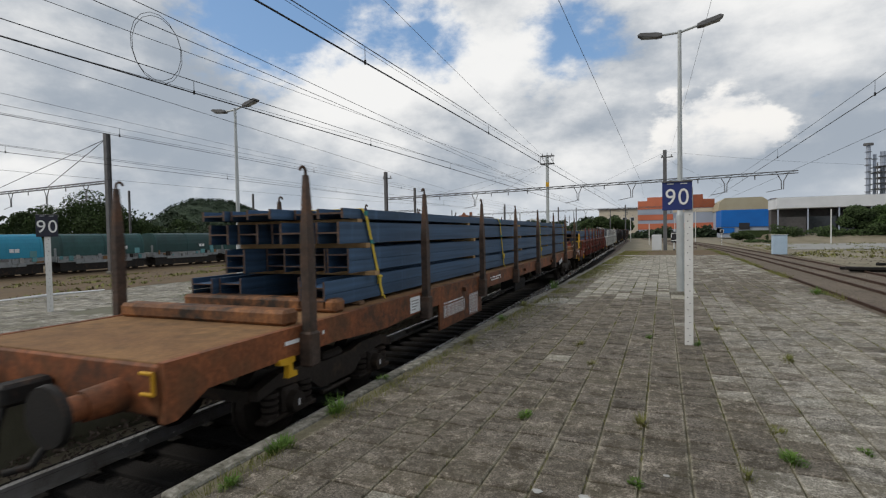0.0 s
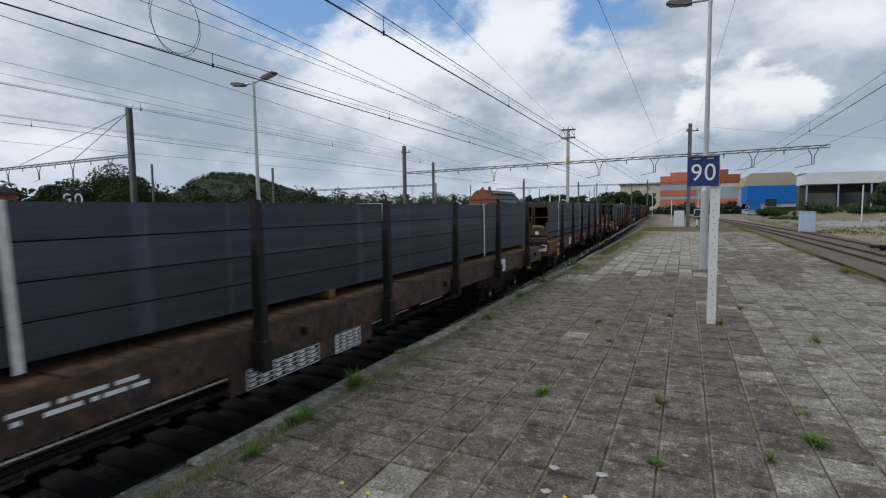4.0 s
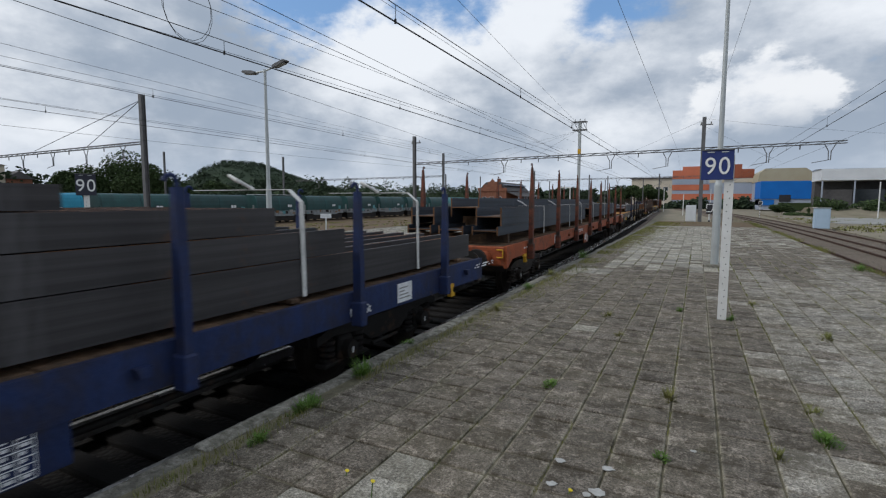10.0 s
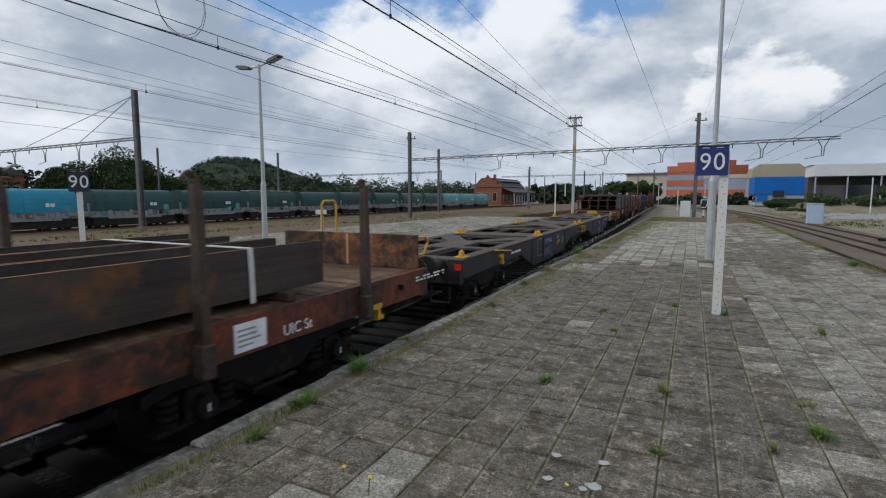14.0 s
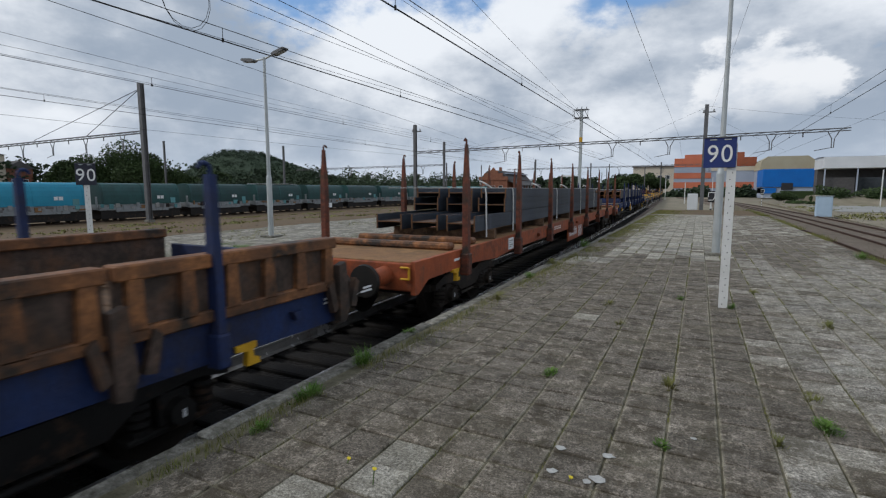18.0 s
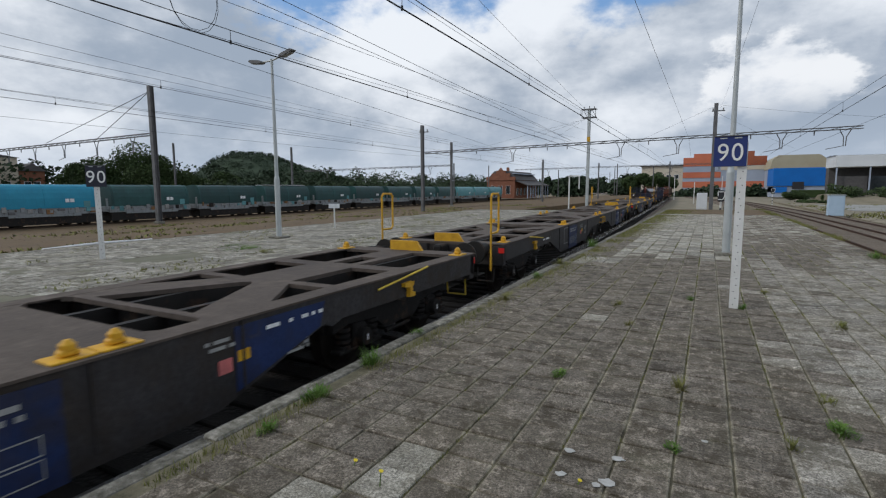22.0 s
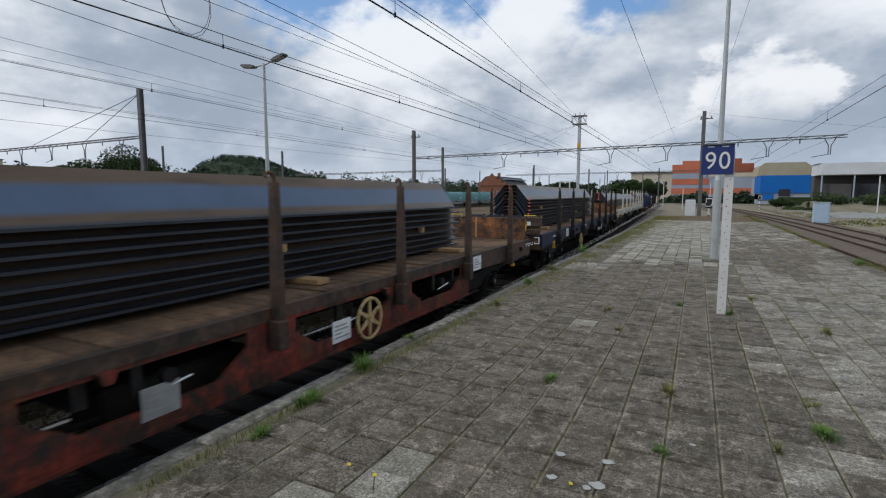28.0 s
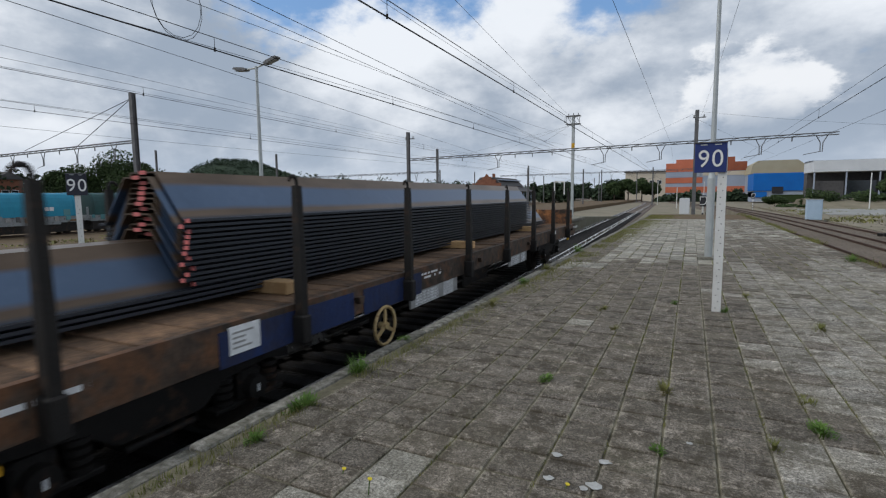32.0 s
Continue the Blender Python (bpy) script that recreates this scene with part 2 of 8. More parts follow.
        rc = mixc(ramp(small, 0.3, 0.7), tuple(v * 0.6 for v in rust), rust)
        col = mixc(f, col, rc)
    if grime:
        g1 = ramp(noise_(1.1, 7), 0.40, 0.56)
        g2 = ramp(noise_(6.0, 7), 0.36, 0.58)
        gm = N("ShaderNodeMath")
        gm.operation = "MULTIPLY"
        K(g1, gm.inputs[0]), K(g2, gm.inputs[1])
        gs = N("ShaderNodeMath")
        gs.operation = "MULTIPLY"
        K(gm.outputs[0], gs.inputs[0])
        gs.inputs[1].default_value = grime
        col = mixc(gs.outputs[0], col, (0.028, 0.021, 0.016))
    if bands:                      # rust left where the rolled web meets crown and flange
        zc = N("ShaderNodeSeparateXYZ")
        K(src, zc.inputs[0])
        wob = N("ShaderNodeMath")
        wob.operation = "MULTIPLY_ADD"
        K(noise_(1.1, 5, (1, 0.25, 1)), wob.inputs[0])
        wob.inputs[1].default_value = 0.10
        K(zc.outputs[2], wob.inputs[2])
        lo_, hi_ = bands[0], bands[1]
        a_, b_ = ramp(wob.outputs[0], lo_ + 0.03, lo_ + 0.08), ramp(wob.outputs[0], hi_ + 0.08, hi_ + 0.03)
        bm_ = N("ShaderNodeMath")
        bm_.operation = "MULTIPLY"
        K(a_, bm_.inputs[0]), K(b_, bm_.inputs[1])
        rb = mixc(ramp(noise_(3.0, 6, (1, 0.3, 1)), 0.3, 0.7), bands[2], tuple(v * 1.8 for v in bands[2]))
        col = mixc(bm_.outputs[0], rb, col)
        # the lowest few centimetres, flanges and claws, turn a darker blue-grey
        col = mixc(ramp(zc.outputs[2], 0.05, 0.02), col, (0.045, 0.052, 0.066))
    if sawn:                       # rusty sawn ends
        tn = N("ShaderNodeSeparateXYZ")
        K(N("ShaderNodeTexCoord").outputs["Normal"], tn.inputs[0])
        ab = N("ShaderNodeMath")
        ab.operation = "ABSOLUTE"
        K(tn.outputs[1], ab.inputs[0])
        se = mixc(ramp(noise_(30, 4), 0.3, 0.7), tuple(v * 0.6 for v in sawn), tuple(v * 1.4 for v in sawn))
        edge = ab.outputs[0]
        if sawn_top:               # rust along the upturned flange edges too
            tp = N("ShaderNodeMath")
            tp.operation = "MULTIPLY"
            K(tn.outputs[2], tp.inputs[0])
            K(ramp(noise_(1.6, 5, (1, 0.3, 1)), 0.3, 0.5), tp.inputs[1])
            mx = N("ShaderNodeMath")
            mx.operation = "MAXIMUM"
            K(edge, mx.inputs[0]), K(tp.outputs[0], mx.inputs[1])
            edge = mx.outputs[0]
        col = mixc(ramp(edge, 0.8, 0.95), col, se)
    if rand:
        oi = N("ShaderNodeObjectInfo").outputs["Random"]
        ri = N("ShaderNodeNewGeometry").outputs["Random Per Island"]
        ad = N("ShaderNodeMath")
        ad.operation = "ADD"
        K(oi, ad.inputs[0]), K(ri, ad.inputs[1])
        fr = N("ShaderNodeMath")
        fr.operation = "FRACT"
        K(ad.outputs[0], fr.inputs[0])
        hs = N("ShaderNodeHueSaturation")
        mr = N("ShaderNodeMapRange")
        mr.inputs["To Min"].default_value, mr.inputs["To Max"].default_value = 1 - rand, 1 + rand
        K(fr.outputs[0], mr.inputs["Value"])
        K(mr.outputs[0], hs.inputs["Value"])
        K(col, hs.inputs["Color"])
        col = hs.outputs[0]
    K(col, b.inputs["Base Color"])
    b.inputs["Metallic"].default_value = metal
    b.inputs["Specular IOR Level"].default_value = spec
    rr = N("ShaderNodeMapRange")
    rr.inputs["To Min"].default_value, rr.inputs["To Max"].default_value = max(0.05, rough - 0.12), min(1, rough + 0.12)
    K(big, rr.inputs["Value"])
    K(rr.outputs[0], b.inputs["Roughness"])
    if bump:
        bp = N("ShaderNodeBump")
        bp.inputs["Strength"].default_value, bp.inputs["Distance"].default_value = bump, 0.02
        K(height, bp.inputs["Height"])
        K(bp.outputs[0], b.inputs["Normal"])
    return m


def paving(name, base, lichen, moss, wear, rim=0.0, vary=(0.8, 1.15)):
    """Old concrete pavers: grey body, coarse grit, black lichen blotches, a little moss and pale scuffs."""
    m = bpy.data.materials.new(name)
    m.use_nodes = True
    nt = m.node_tree
    N, K = nt.nodes.new, nt.links.new
    b = nt.nodes["Principled BSDF"]
    pos = N("ShaderNodeNewGeometry").outputs["Position"]

    def nz(s, detail, lo, hi, rough=0.6):
        n = N("ShaderNodeTexNoise")
        n.inputs["Scale"].default_value, n.inputs["Detail"].default_value, n.inputs["Roughness"].default_value = s, detail, rough
        K(pos, n.inputs["Vector"])
        r = N("ShaderNodeMapRange")
        r.inputs["From Min"].default_value, r.inputs["From Max"].default_value = lo, hi
        K(n.outputs[0], r.inputs["Value"])
        return r.outputs[0], n.outputs[0]

    def mixc(f, p, q):
        n = N("ShaderNodeMix")
        n.data_type = "RGBA"
        K(f, n.inputs[0])
        for k, v in ((6, p), (7, q)):
            if isinstance(v, tuple):
                n.inputs[k].default_value = (*v, 1)
            else:
                K(v, n.inputs[k])
        return n.outputs[2]

    def scale_(f, k):
        n = N("ShaderNodeMath")
        n.operation = "MULTIPLY"
        K(f, n.inputs[0])
        n.inputs[1].default_value = k
        return n.outputs[0]

    grit, graw = nz(58, 4, 0.37, 0.64, 0.8)
    mid, _ = nz(14, 6, 0.36, 0.66, 0.72)
    big, _ = nz(1.25, 5, 0.38, 0.62)
    col = mixc(grit, tuple(v * 0.2 for v in base), tuple(v * 2.0 for v in base))
    col = mixc(scale_(mid, 0.65), col, tuple(v * 0.38 for v in base))
    blot, _ = nz(4.0, 9, 0.47, 0.57, 0.8)
    col = mixc(scale_(blot, lichen), col, (base[0] * 0.27, base[1] * 0.25, base[2] * 0.205))
    col = mixc(scale_(big, 0.5), col, (base[0] * 0.55, base[1] * 0.53, base[2] * 0.44))
    pale, _ = nz(9.0, 9, 0.53, 0.62, 0.85)
    col = mixc(scale_(pale, wear), col, tuple(min(1, v * 2.1) for v in base))
    gm, _ = nz(2.3, 7, 0.56, 0.66, 0.7)
    col = mixc(scale_(gm, moss), col, (0.075, 0.085, 0.03))
    if rim:                        # sand and grit gathered along the edges of the pavers
        sp = N("ShaderNodeSeparateXYZ")
        K(pos, sp.inputs[0])
        dist = []
        for ax, (o, p) in enumerate(((-1.606, 0.30), (2.2477, 0.2895))):
            n1, n2, n3, n4 = (N("ShaderNodeMath") for _ in range(4))
            n1.operation, n2.operation, n3.operation, n4.operation = "MULTIPLY_ADD", "FRACT", "SUBTRACT", "ABSOLUTE"
            K(sp.outputs[ax], n1.inputs[0])
            n1.inputs[1].default_value, n1.inputs[2].default_value = 1 / p, -o / p + 40
            K(n1.outputs[0], n2.inputs[0]), K(n2.outputs[0], n3.inputs[0])
            n3.inputs[1].default_value = 0.5
            K(n3.outputs[0], n4.inputs[0])
            dist.append(n4.outputs[0])
        mx = N("ShaderNodeMath")
        mx.operation = "MULTIPLY_ADD"
        K(dist[1], mx.inputs[0]), K(dist[0], mx.inputs[2])
        mx.inputs[1].default_value = 0.06
        er = N("ShaderNodeMapRange")
        er.inputs["From Min"].default_value, er.inputs["From Max"].default_value = 0.43, 0.51
        K(mx.outputs[0], er.inputs["Value"])
        spots, _ = nz(9.0, 7, 0.4, 0.54, 0.75)
        both = N("ShaderNodeMath")
        both.operation = "MULTIPLY"
        K(er.outputs[0], both.inputs[0]), K(spots, both.inputs[1])
        col = mixc(scale_(both.outputs[0], rim), col, (0.42, 0.385, 0.29))
    oi = N("ShaderNodeObjectInfo").outputs["Random"]
    ri = N("ShaderNodeNewGeometry").outputs["Random Per Island"]
    ad, fr = N("ShaderNodeMath"), N("ShaderNodeMath")
    ad.operation, fr.operation = "ADD", "FRACT"
    K(oi, ad.inputs[0]), K(ri, ad.inputs[1]), K(ad.outputs[0], fr.inputs[0])
    mr, hs = N("ShaderNodeMapRange"), N("ShaderNodeHueSaturation")
    mr.inputs["To Min"].default_value, mr.inputs["To Max"].default_value = vary
    fine, _ = nz(120, 3, 0.25, 0.75, 0.7)
    fm = N("ShaderNodeMapRange")
    fm.inputs["To Min"].default_value, fm.inputs["To Max"].default_value = 0.5, 1.5
    K(fine, fm.inputs["Value"])
    both2 = N("ShaderNodeMath")
    both2.operation = "MULTIPLY"
    K(fr.outputs[0], mr.inputs["Value"]), K(mr.outputs[0], both2.inputs[0]), K(fm.outputs[0], both2.inputs[1])
    K(both2.outputs[0], hs.inputs["Value"]), K(col, hs.inputs["Color"])
    K(hs.outputs[0], b.inputs["Base Color"])
    b.inputs["Roughness"].default_value = 0.88
    b.inputs["Specular IOR Level"].default_value = 0.35
    bp = N("ShaderNodeBump")
    bp.inputs["Strength"].default_value, bp.inputs["Distance"].default_value = 1.0, 0.012
    K(graw, bp.inputs["Height"]), K(bp.outputs[0], b.inputs["Normal"])
    return m


RUST = (0.19, 0.075, 0.03)
M = {
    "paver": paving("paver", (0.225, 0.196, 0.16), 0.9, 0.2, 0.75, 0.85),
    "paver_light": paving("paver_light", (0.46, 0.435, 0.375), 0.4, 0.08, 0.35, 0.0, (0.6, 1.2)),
    "paver_side": paving("paver_side", (0.36, 0.333, 0.287), 0.8, 0.14, 0.7, 0.4),
    "paver_far": paving("paver_far", (0.41, 0.388, 0.34), 0.75, 0.4, 0.45, 0.0, (0.68, 1.22)),
    "joint": surface("joint", (0.11, 0.095, 0.058), (0.022, 0.024, 0.01), (0.3, 0.27, 0.19), 4.5, 1.0, bump=0.5, fine=60, coords="Position"),
    "kerb": surface("kerb", (0.14, 0.128, 0.1), (0.03, 0.032, 0.018), (0.4, 0.385, 0.34), 11.0, 0.9, bump=0.9, fine=45, coords="Position", rand=0.3, spread=0.35),
    # oily stones, blackened further to put in the shade under the train
    "ballast_oily_shaded": surface("ballast_oily_shaded", (0.012, 0.01, 0.009), (0.005, 0.0045, 0.004), (0.026, 0.022, 0.019), 1.5, 0.9, bump=1.0, fine=30, coords="Position", cells=16.0),
    "wall": surface("wall", (0.06, 0.056, 0.05), None, None, 2.0, 0.95, bump=0.4, coords="Position"),
    "ballast": surface("ballast", (0.05, 0.04, 0.033), (0.014, 0.012, 0.01), (0.12, 0.098, 0.082), 1.5, 0.95, bump=1.0, fine=30, coords="Position", cells=16.0),
    "earth": surface("earth", (0.12, 0.078, 0.038), (0.045, 0.033, 0.017), (0.2, 0.135, 0.07), 0.9, 1.0, bump=0.9, fine=5, coords="Position", spread=1.0),
    "field": surface("field", (0.215, 0.18, 0.125), (0.07, 0.08, 0.032), (0.4, 0.345, 0.27), 0.45, 1.0, bump=0.6, fine=3, coords="Position", spread=1.0),
    "asphalt_pale": surface("asphalt_pale", (0.30, 0.30, 0.285), (0.2, 0.2, 0.185), (0.38, 0.38, 0.36), 0.5, 0.95, bump=0.3, fine=25, coords="Position"),
    "platform_grey": surface("platform_grey", (0.15, 0.145, 0.10), (0.07, 0.078, 0.04), (0.26, 0.24, 0.19), 1.3, 0.95, bump=0.4, fine=18, coords="Position", spread=1.0),
    "rail": surface("rail", (0.5, 0.49, 0.48), (0.24, 0.19, 0.15), (0.75, 0.75, 0.75), 2.0, 0.25, 0.6, 0.1, coords="Position"),
    "ballast_brown": surface("ballast_brown", (0.15, 0.115, 0.09), (0.06, 0.045, 0.035), (0.25, 0.2, 0.165), 1.5, 0.95, bump=1.0, fine=30, coords="Position", cells=14.0),
    "rail_rust": surface("rail_rust", (0.115, 0.08, 0.06), None, None, 3.0, 0.8, 0.2, 0.3, coords="Position"),
    "rail_siding": surface("rail_siding", (0.075, 0.044, 0.032), (0.045, 0.028, 0.022), (0.12, 0.075, 0.052), 3.0, 0.8, 0.2, 0.3, coords="Position"),
    "ballast_side": surface("ballast_side", (0.15, 0.112, 0.083), (0.055, 0.045, 0.03), (0.27, 0.215, 0.165), 0.9, 0.95, bump=1.0, fine=30, coords="Position", cells=14.0),
    # near-black because the shade under the train is in this colour
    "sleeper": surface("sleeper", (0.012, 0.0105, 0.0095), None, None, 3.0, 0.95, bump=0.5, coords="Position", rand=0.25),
    # grimy steel, darkened again to hold the shade beneath the wagons
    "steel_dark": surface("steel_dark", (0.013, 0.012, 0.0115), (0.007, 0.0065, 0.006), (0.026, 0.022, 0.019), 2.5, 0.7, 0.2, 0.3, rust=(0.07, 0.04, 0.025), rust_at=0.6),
    "wheel": surface("wheel", (0.04, 0.033, 0.028), None, None, 4.0, 0.6, 0.5, 0.2),
    "white_paint": surface("white_paint", (0.72, 0.72, 0.70), (0.55, 0.54, 0.5), (0.8, 0.8, 0.79), 3.0, 0.6, bump=0.1, rust=(0.16, 0.11, 0.08), rust_at=0.72),
    "galv": surface("galv", (0.47, 0.5, 0.5), (0.38, 0.4, 0.4), (0.56, 0.59, 0.59), 3.0, 0.5, 0.3, 0.05),
    "mast": surface("mast", (0.15, 0.15, 0.155), (0.09, 0.09, 0.09), (0.2, 0.2, 0.205), 1.5, 0.7, 0.3, 0.1),
    "wire": surface("wire", (0.03, 0.03, 0.032), None, None, 3.0, 0.6, 0.5, 0.0),
    "sign_blue": surface("sign_blue", (0.018, 0.035, 0.16), (0.015, 0.028, 0.12), (0.025, 0.045, 0.2), 5.0, 0.5, bump=0.03),
    "sign_dark": surface("sign_dark", (0.022, 0.024, 0.04), None, None, 5.0, 0.5, bump=0.03),
    "sign_white": surface("sign_white", (0.8, 0.8, 0.78), (0.7, 0.7, 0.68), (0.84, 0.84, 0.83), 6.0, 0.5, bump=0.02),
    "yellow": surface("yellow", (0.62, 0.33, 0.012), (0.4, 0.2, 0.01), (0.75, 0.44, 0.03), 5.0, 0.55, bump=0.1, rust=RUST, rust_at=0.7),
    "cream_wheel": surface("cream_wheel", (0.5, 0.36, 0.16), (0.3, 0.2, 0.09), (0.6, 0.48, 0.26), 6.0, 0.6, bump=0.1, rust=RUST, rust_at=0.62),
    "strap_yellow": surface("strap_yellow", (0.6, 0.44, 0.06), None, None, 14.0, 0.8, bump=0.2),
    "strap_orange": surface("strap_orange", (0.65, 0.27, 0.02), None, None, 14.0, 0.8, bump=0.2),
    "sleeve": surface("sleeve", (0.02, 0.2, 0.19), None, None, 14.0, 0.7, bump=0.1),
    "strap_white": surface("strap_white", (0.62, 0.62, 0.6), None, None, 14.0, 0.7, bump=0.2),
    "timber": surface("timber", (0.45, 0.28, 0.13), (0.33, 0.19, 0.08), (0.58, 0.4, 0.21), 6.0, 0.8, bump=0.2, rand=0.25),
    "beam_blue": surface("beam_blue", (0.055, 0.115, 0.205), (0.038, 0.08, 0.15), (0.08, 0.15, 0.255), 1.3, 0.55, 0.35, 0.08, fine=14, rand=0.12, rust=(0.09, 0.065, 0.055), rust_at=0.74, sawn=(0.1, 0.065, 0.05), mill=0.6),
    # same finish as beam_blue, darkened so load 6 looks less brightly lit
    "beam_blue_dim": surface("beam_blue_dim", (0.036, 0.06, 0.095), (0.026, 0.044, 0.07), (0.052, 0.08, 0.12), 1.3, 0.55, 0.3, 0.08, fine=14, rand=0.12, rust=(0.09, 0.065, 0.055), rust_at=0.74, sawn=(0.1, 0.065, 0.05), mill=0.6),
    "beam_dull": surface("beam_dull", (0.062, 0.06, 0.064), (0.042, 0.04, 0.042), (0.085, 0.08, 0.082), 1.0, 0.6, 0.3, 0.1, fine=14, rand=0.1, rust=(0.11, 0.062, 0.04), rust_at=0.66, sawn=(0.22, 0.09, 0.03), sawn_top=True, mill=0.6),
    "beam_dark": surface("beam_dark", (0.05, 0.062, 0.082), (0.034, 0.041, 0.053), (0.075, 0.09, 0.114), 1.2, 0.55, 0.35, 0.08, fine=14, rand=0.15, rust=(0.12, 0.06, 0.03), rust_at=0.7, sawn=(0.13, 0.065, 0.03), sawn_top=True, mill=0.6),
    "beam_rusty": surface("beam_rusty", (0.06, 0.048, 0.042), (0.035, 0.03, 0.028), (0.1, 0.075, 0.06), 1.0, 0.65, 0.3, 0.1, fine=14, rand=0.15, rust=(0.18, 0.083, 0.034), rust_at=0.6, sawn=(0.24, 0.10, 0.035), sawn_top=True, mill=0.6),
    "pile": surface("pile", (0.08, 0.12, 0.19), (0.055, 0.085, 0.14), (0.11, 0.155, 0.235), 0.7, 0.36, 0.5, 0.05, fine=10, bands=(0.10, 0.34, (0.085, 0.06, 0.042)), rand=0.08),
    "pile_edge": surface("pile_edge", (0.085, 0.083, 0.085), None, None, 2.0, 0.55, 0.3, 0.1, rand=0.1),
    "pink": surface("pink", (0.6, 0.17, 0.16), None, None, 6.0, 0.7, bump=0.05),
    "deck_wood": surface("deck_wood", (0.14, 0.08, 0.043), (0.06, 0.035, 0.02), (0.23, 0.135, 0.075), 1.6, 0.9, bump=0.7, fine=22, rand=0.35, speckle=0.3, grime=0.7),
    "deck_dust": surface("deck_dust", (0.2, 0.165, 0.125), (0.12, 0.095, 0.07), (0.28, 0.235, 0.18), 1.0, 0.95, bump=0.3, fine=24, speckle=0.22, grime=0.4, spread=0.8),
    "deck_rust": surface("deck_rust", (0.27, 0.135, 0.055), (0.17, 0.085, 0.038), (0.36, 0.2, 0.085), 1.0, 0.92, bump=0.3, fine=24, speckle=0.22, grime=0.45, spread=0.8),
    "deck_ochre": surface("deck_ochre", (0.42, 0.195, 0.042), (0.31, 0.135, 0.03), (0.5, 0.25, 0.065), 1.0, 0.92, bump=0.2, fine=24, speckle=0.22, grime=0.18),
    "deck_taupe": surface("deck_taupe", (0.105, 0.083, 0.068), (0.06, 0.046, 0.037), (0.145, 0.115, 0.095), 1.1, 0.85, bump=0.2, fine=24, speckle=0.22, grime=0.45),
    "plate_white": surface("plate_white", (0.72, 0.73, 0.74), (0.55, 0.56, 0.56), None, 6.0, 0.6, bump=0.05),
    "splash": surface("splash", (0.42, 0.42, 0.4), (0.28, 0.27, 0.25), (0.55, 0.55, 0.53), 30.0, 0.8, bump=0.1, coords="Position"),
    "plate_grey": surface("plate_grey", (0.3, 0.3, 0.29), None, None, 6.0, 0.7, bump=0.05),
    "red_lamp": surface("red_lamp", (0.6, 0.02, 0.015), None, None, 6.0, 0.4, bump=0.0),
    "lens_dark": surface("lens_dark", (0.03, 0.03, 0.035), None, None, 6.0, 0.4, bump=0.0),
    "leaf": surface("leaf", (0.04, 0.068, 0.02), (0.024, 0.042, 0.013), (0.065, 0.1, 0.03), 0.5, 0.9, bump=0.0, fine=4, coords="Position", rand=0.35),
    # the two distant greens are bluer than leaf: haze mixed into the colour
    "leaf_far": surface("leaf_far", (0.036, 0.058, 0.03), (0.022, 0.037, 0.02), (0.055, 0.083, 0.04), 0.08, 0.95, bump=0.0, fine=0.6, coords="Position", rand=0.35),
    "leaf_hill": surface("leaf_hill", (0.033, 0.056, 0.032), (0.023, 0.039, 0.026), (0.046, 0.072, 0.038), 0.05, 0.95, bump=0.0, fine=0.3, coords="Position", rand=0.12),
    "weed": surface("weed", (0.085, 0.17, 0.022), (0.045, 0.095, 0.013), (0.14, 0.24, 0.035), 8.0, 0.8, bump=0.0, coords="Position", rand=0.3),
    "weed_dark": surface("weed_dark", (0.05, 0.09, 0.022), (0.03, 0.055, 0.014), (0.075, 0.13, 0.035), 0.5, 0.9, bump=0.0, fine=4, coords="Position", rand=0.3),
    "grass_dry": surface("grass_dry", (0.17, 0.18, 0.05), (0.09, 0.115, 0.028), (0.3, 0.26, 0.1), 3.0, 0.9, bump=0.0, coords="Position", rand=0.35),
    "flower": surface("flower", (0.7, 0.55, 0.03), None, None, 6.0, 0.7, bump=0.0),
    "bark": surface("bark", (0.08, 0.06, 0.045), None, None, 5.0, 0.95, bump=0.4),
    "brick": surface("brick", (0.25, 0.10, 0.06), (0.17, 0.065, 0.04), (0.32, 0.15, 0.09), 1.5, 0.9, bump=0.2, coords="Position", fine=12),
    "glass": surface("glass", (0.03, 0.035, 0.04), None, None, 2.0, 0.12, bump=0.0, spec=0.6),
    "roof_dark": surface("roof_dark", (0.09, 0.085, 0.085), None, None, 2.0, 0.8, bump=0.2, coords="Position"),
    "hall_orange": surface("hall_orange", (0.58, 0.165, 0.085), (0.48, 0.13, 0.065), (0.66, 0.21, 0.115), 0.2, 0.6, bump=0.05, fine=4, coords="Position"),
    "hall_brown": surface("hall_brown", (0.3, 0.085, 0.04), None, None, 0.3, 0.6, bump=0.05, coords="Position"),
    "hall_grey": surface("hall_grey", (0.36, 0.41, 0.5), (0.3, 0.34, 0.42), (0.42, 0.47, 0.56), 0.2, 0.6, bump=0.05, coords="Position"),
    "hall_cream": surface("hall_cream", (0.6, 0.53, 0.42), (0.52, 0.45, 0.35), (0.66, 0.6, 0.5), 0.2, 0.7, bump=0.05, coords="Position"),
    "hall_beige": surface("hall_beige", (0.42, 0.37, 0.25), (0.36, 0.3, 0.2), (0.47, 0.43, 0.31), 0.2, 0.7, bump=0.05, coords="Position"),
    "hall_blue": surface("hall_blue", (0.004, 0.14, 0.5), (0.003, 0.115, 0.42), (0.007, 0.17, 0.58), 0.3, 0.75, bump=0.05, coords="Position"),
    "hall_white": surface("hall_white", (0.68, 0.7, 0.72), (0.58, 0.6, 0.62), (0.76, 0.78, 0.8), 0.3, 0.6, bump=0.05, coords="Position"),
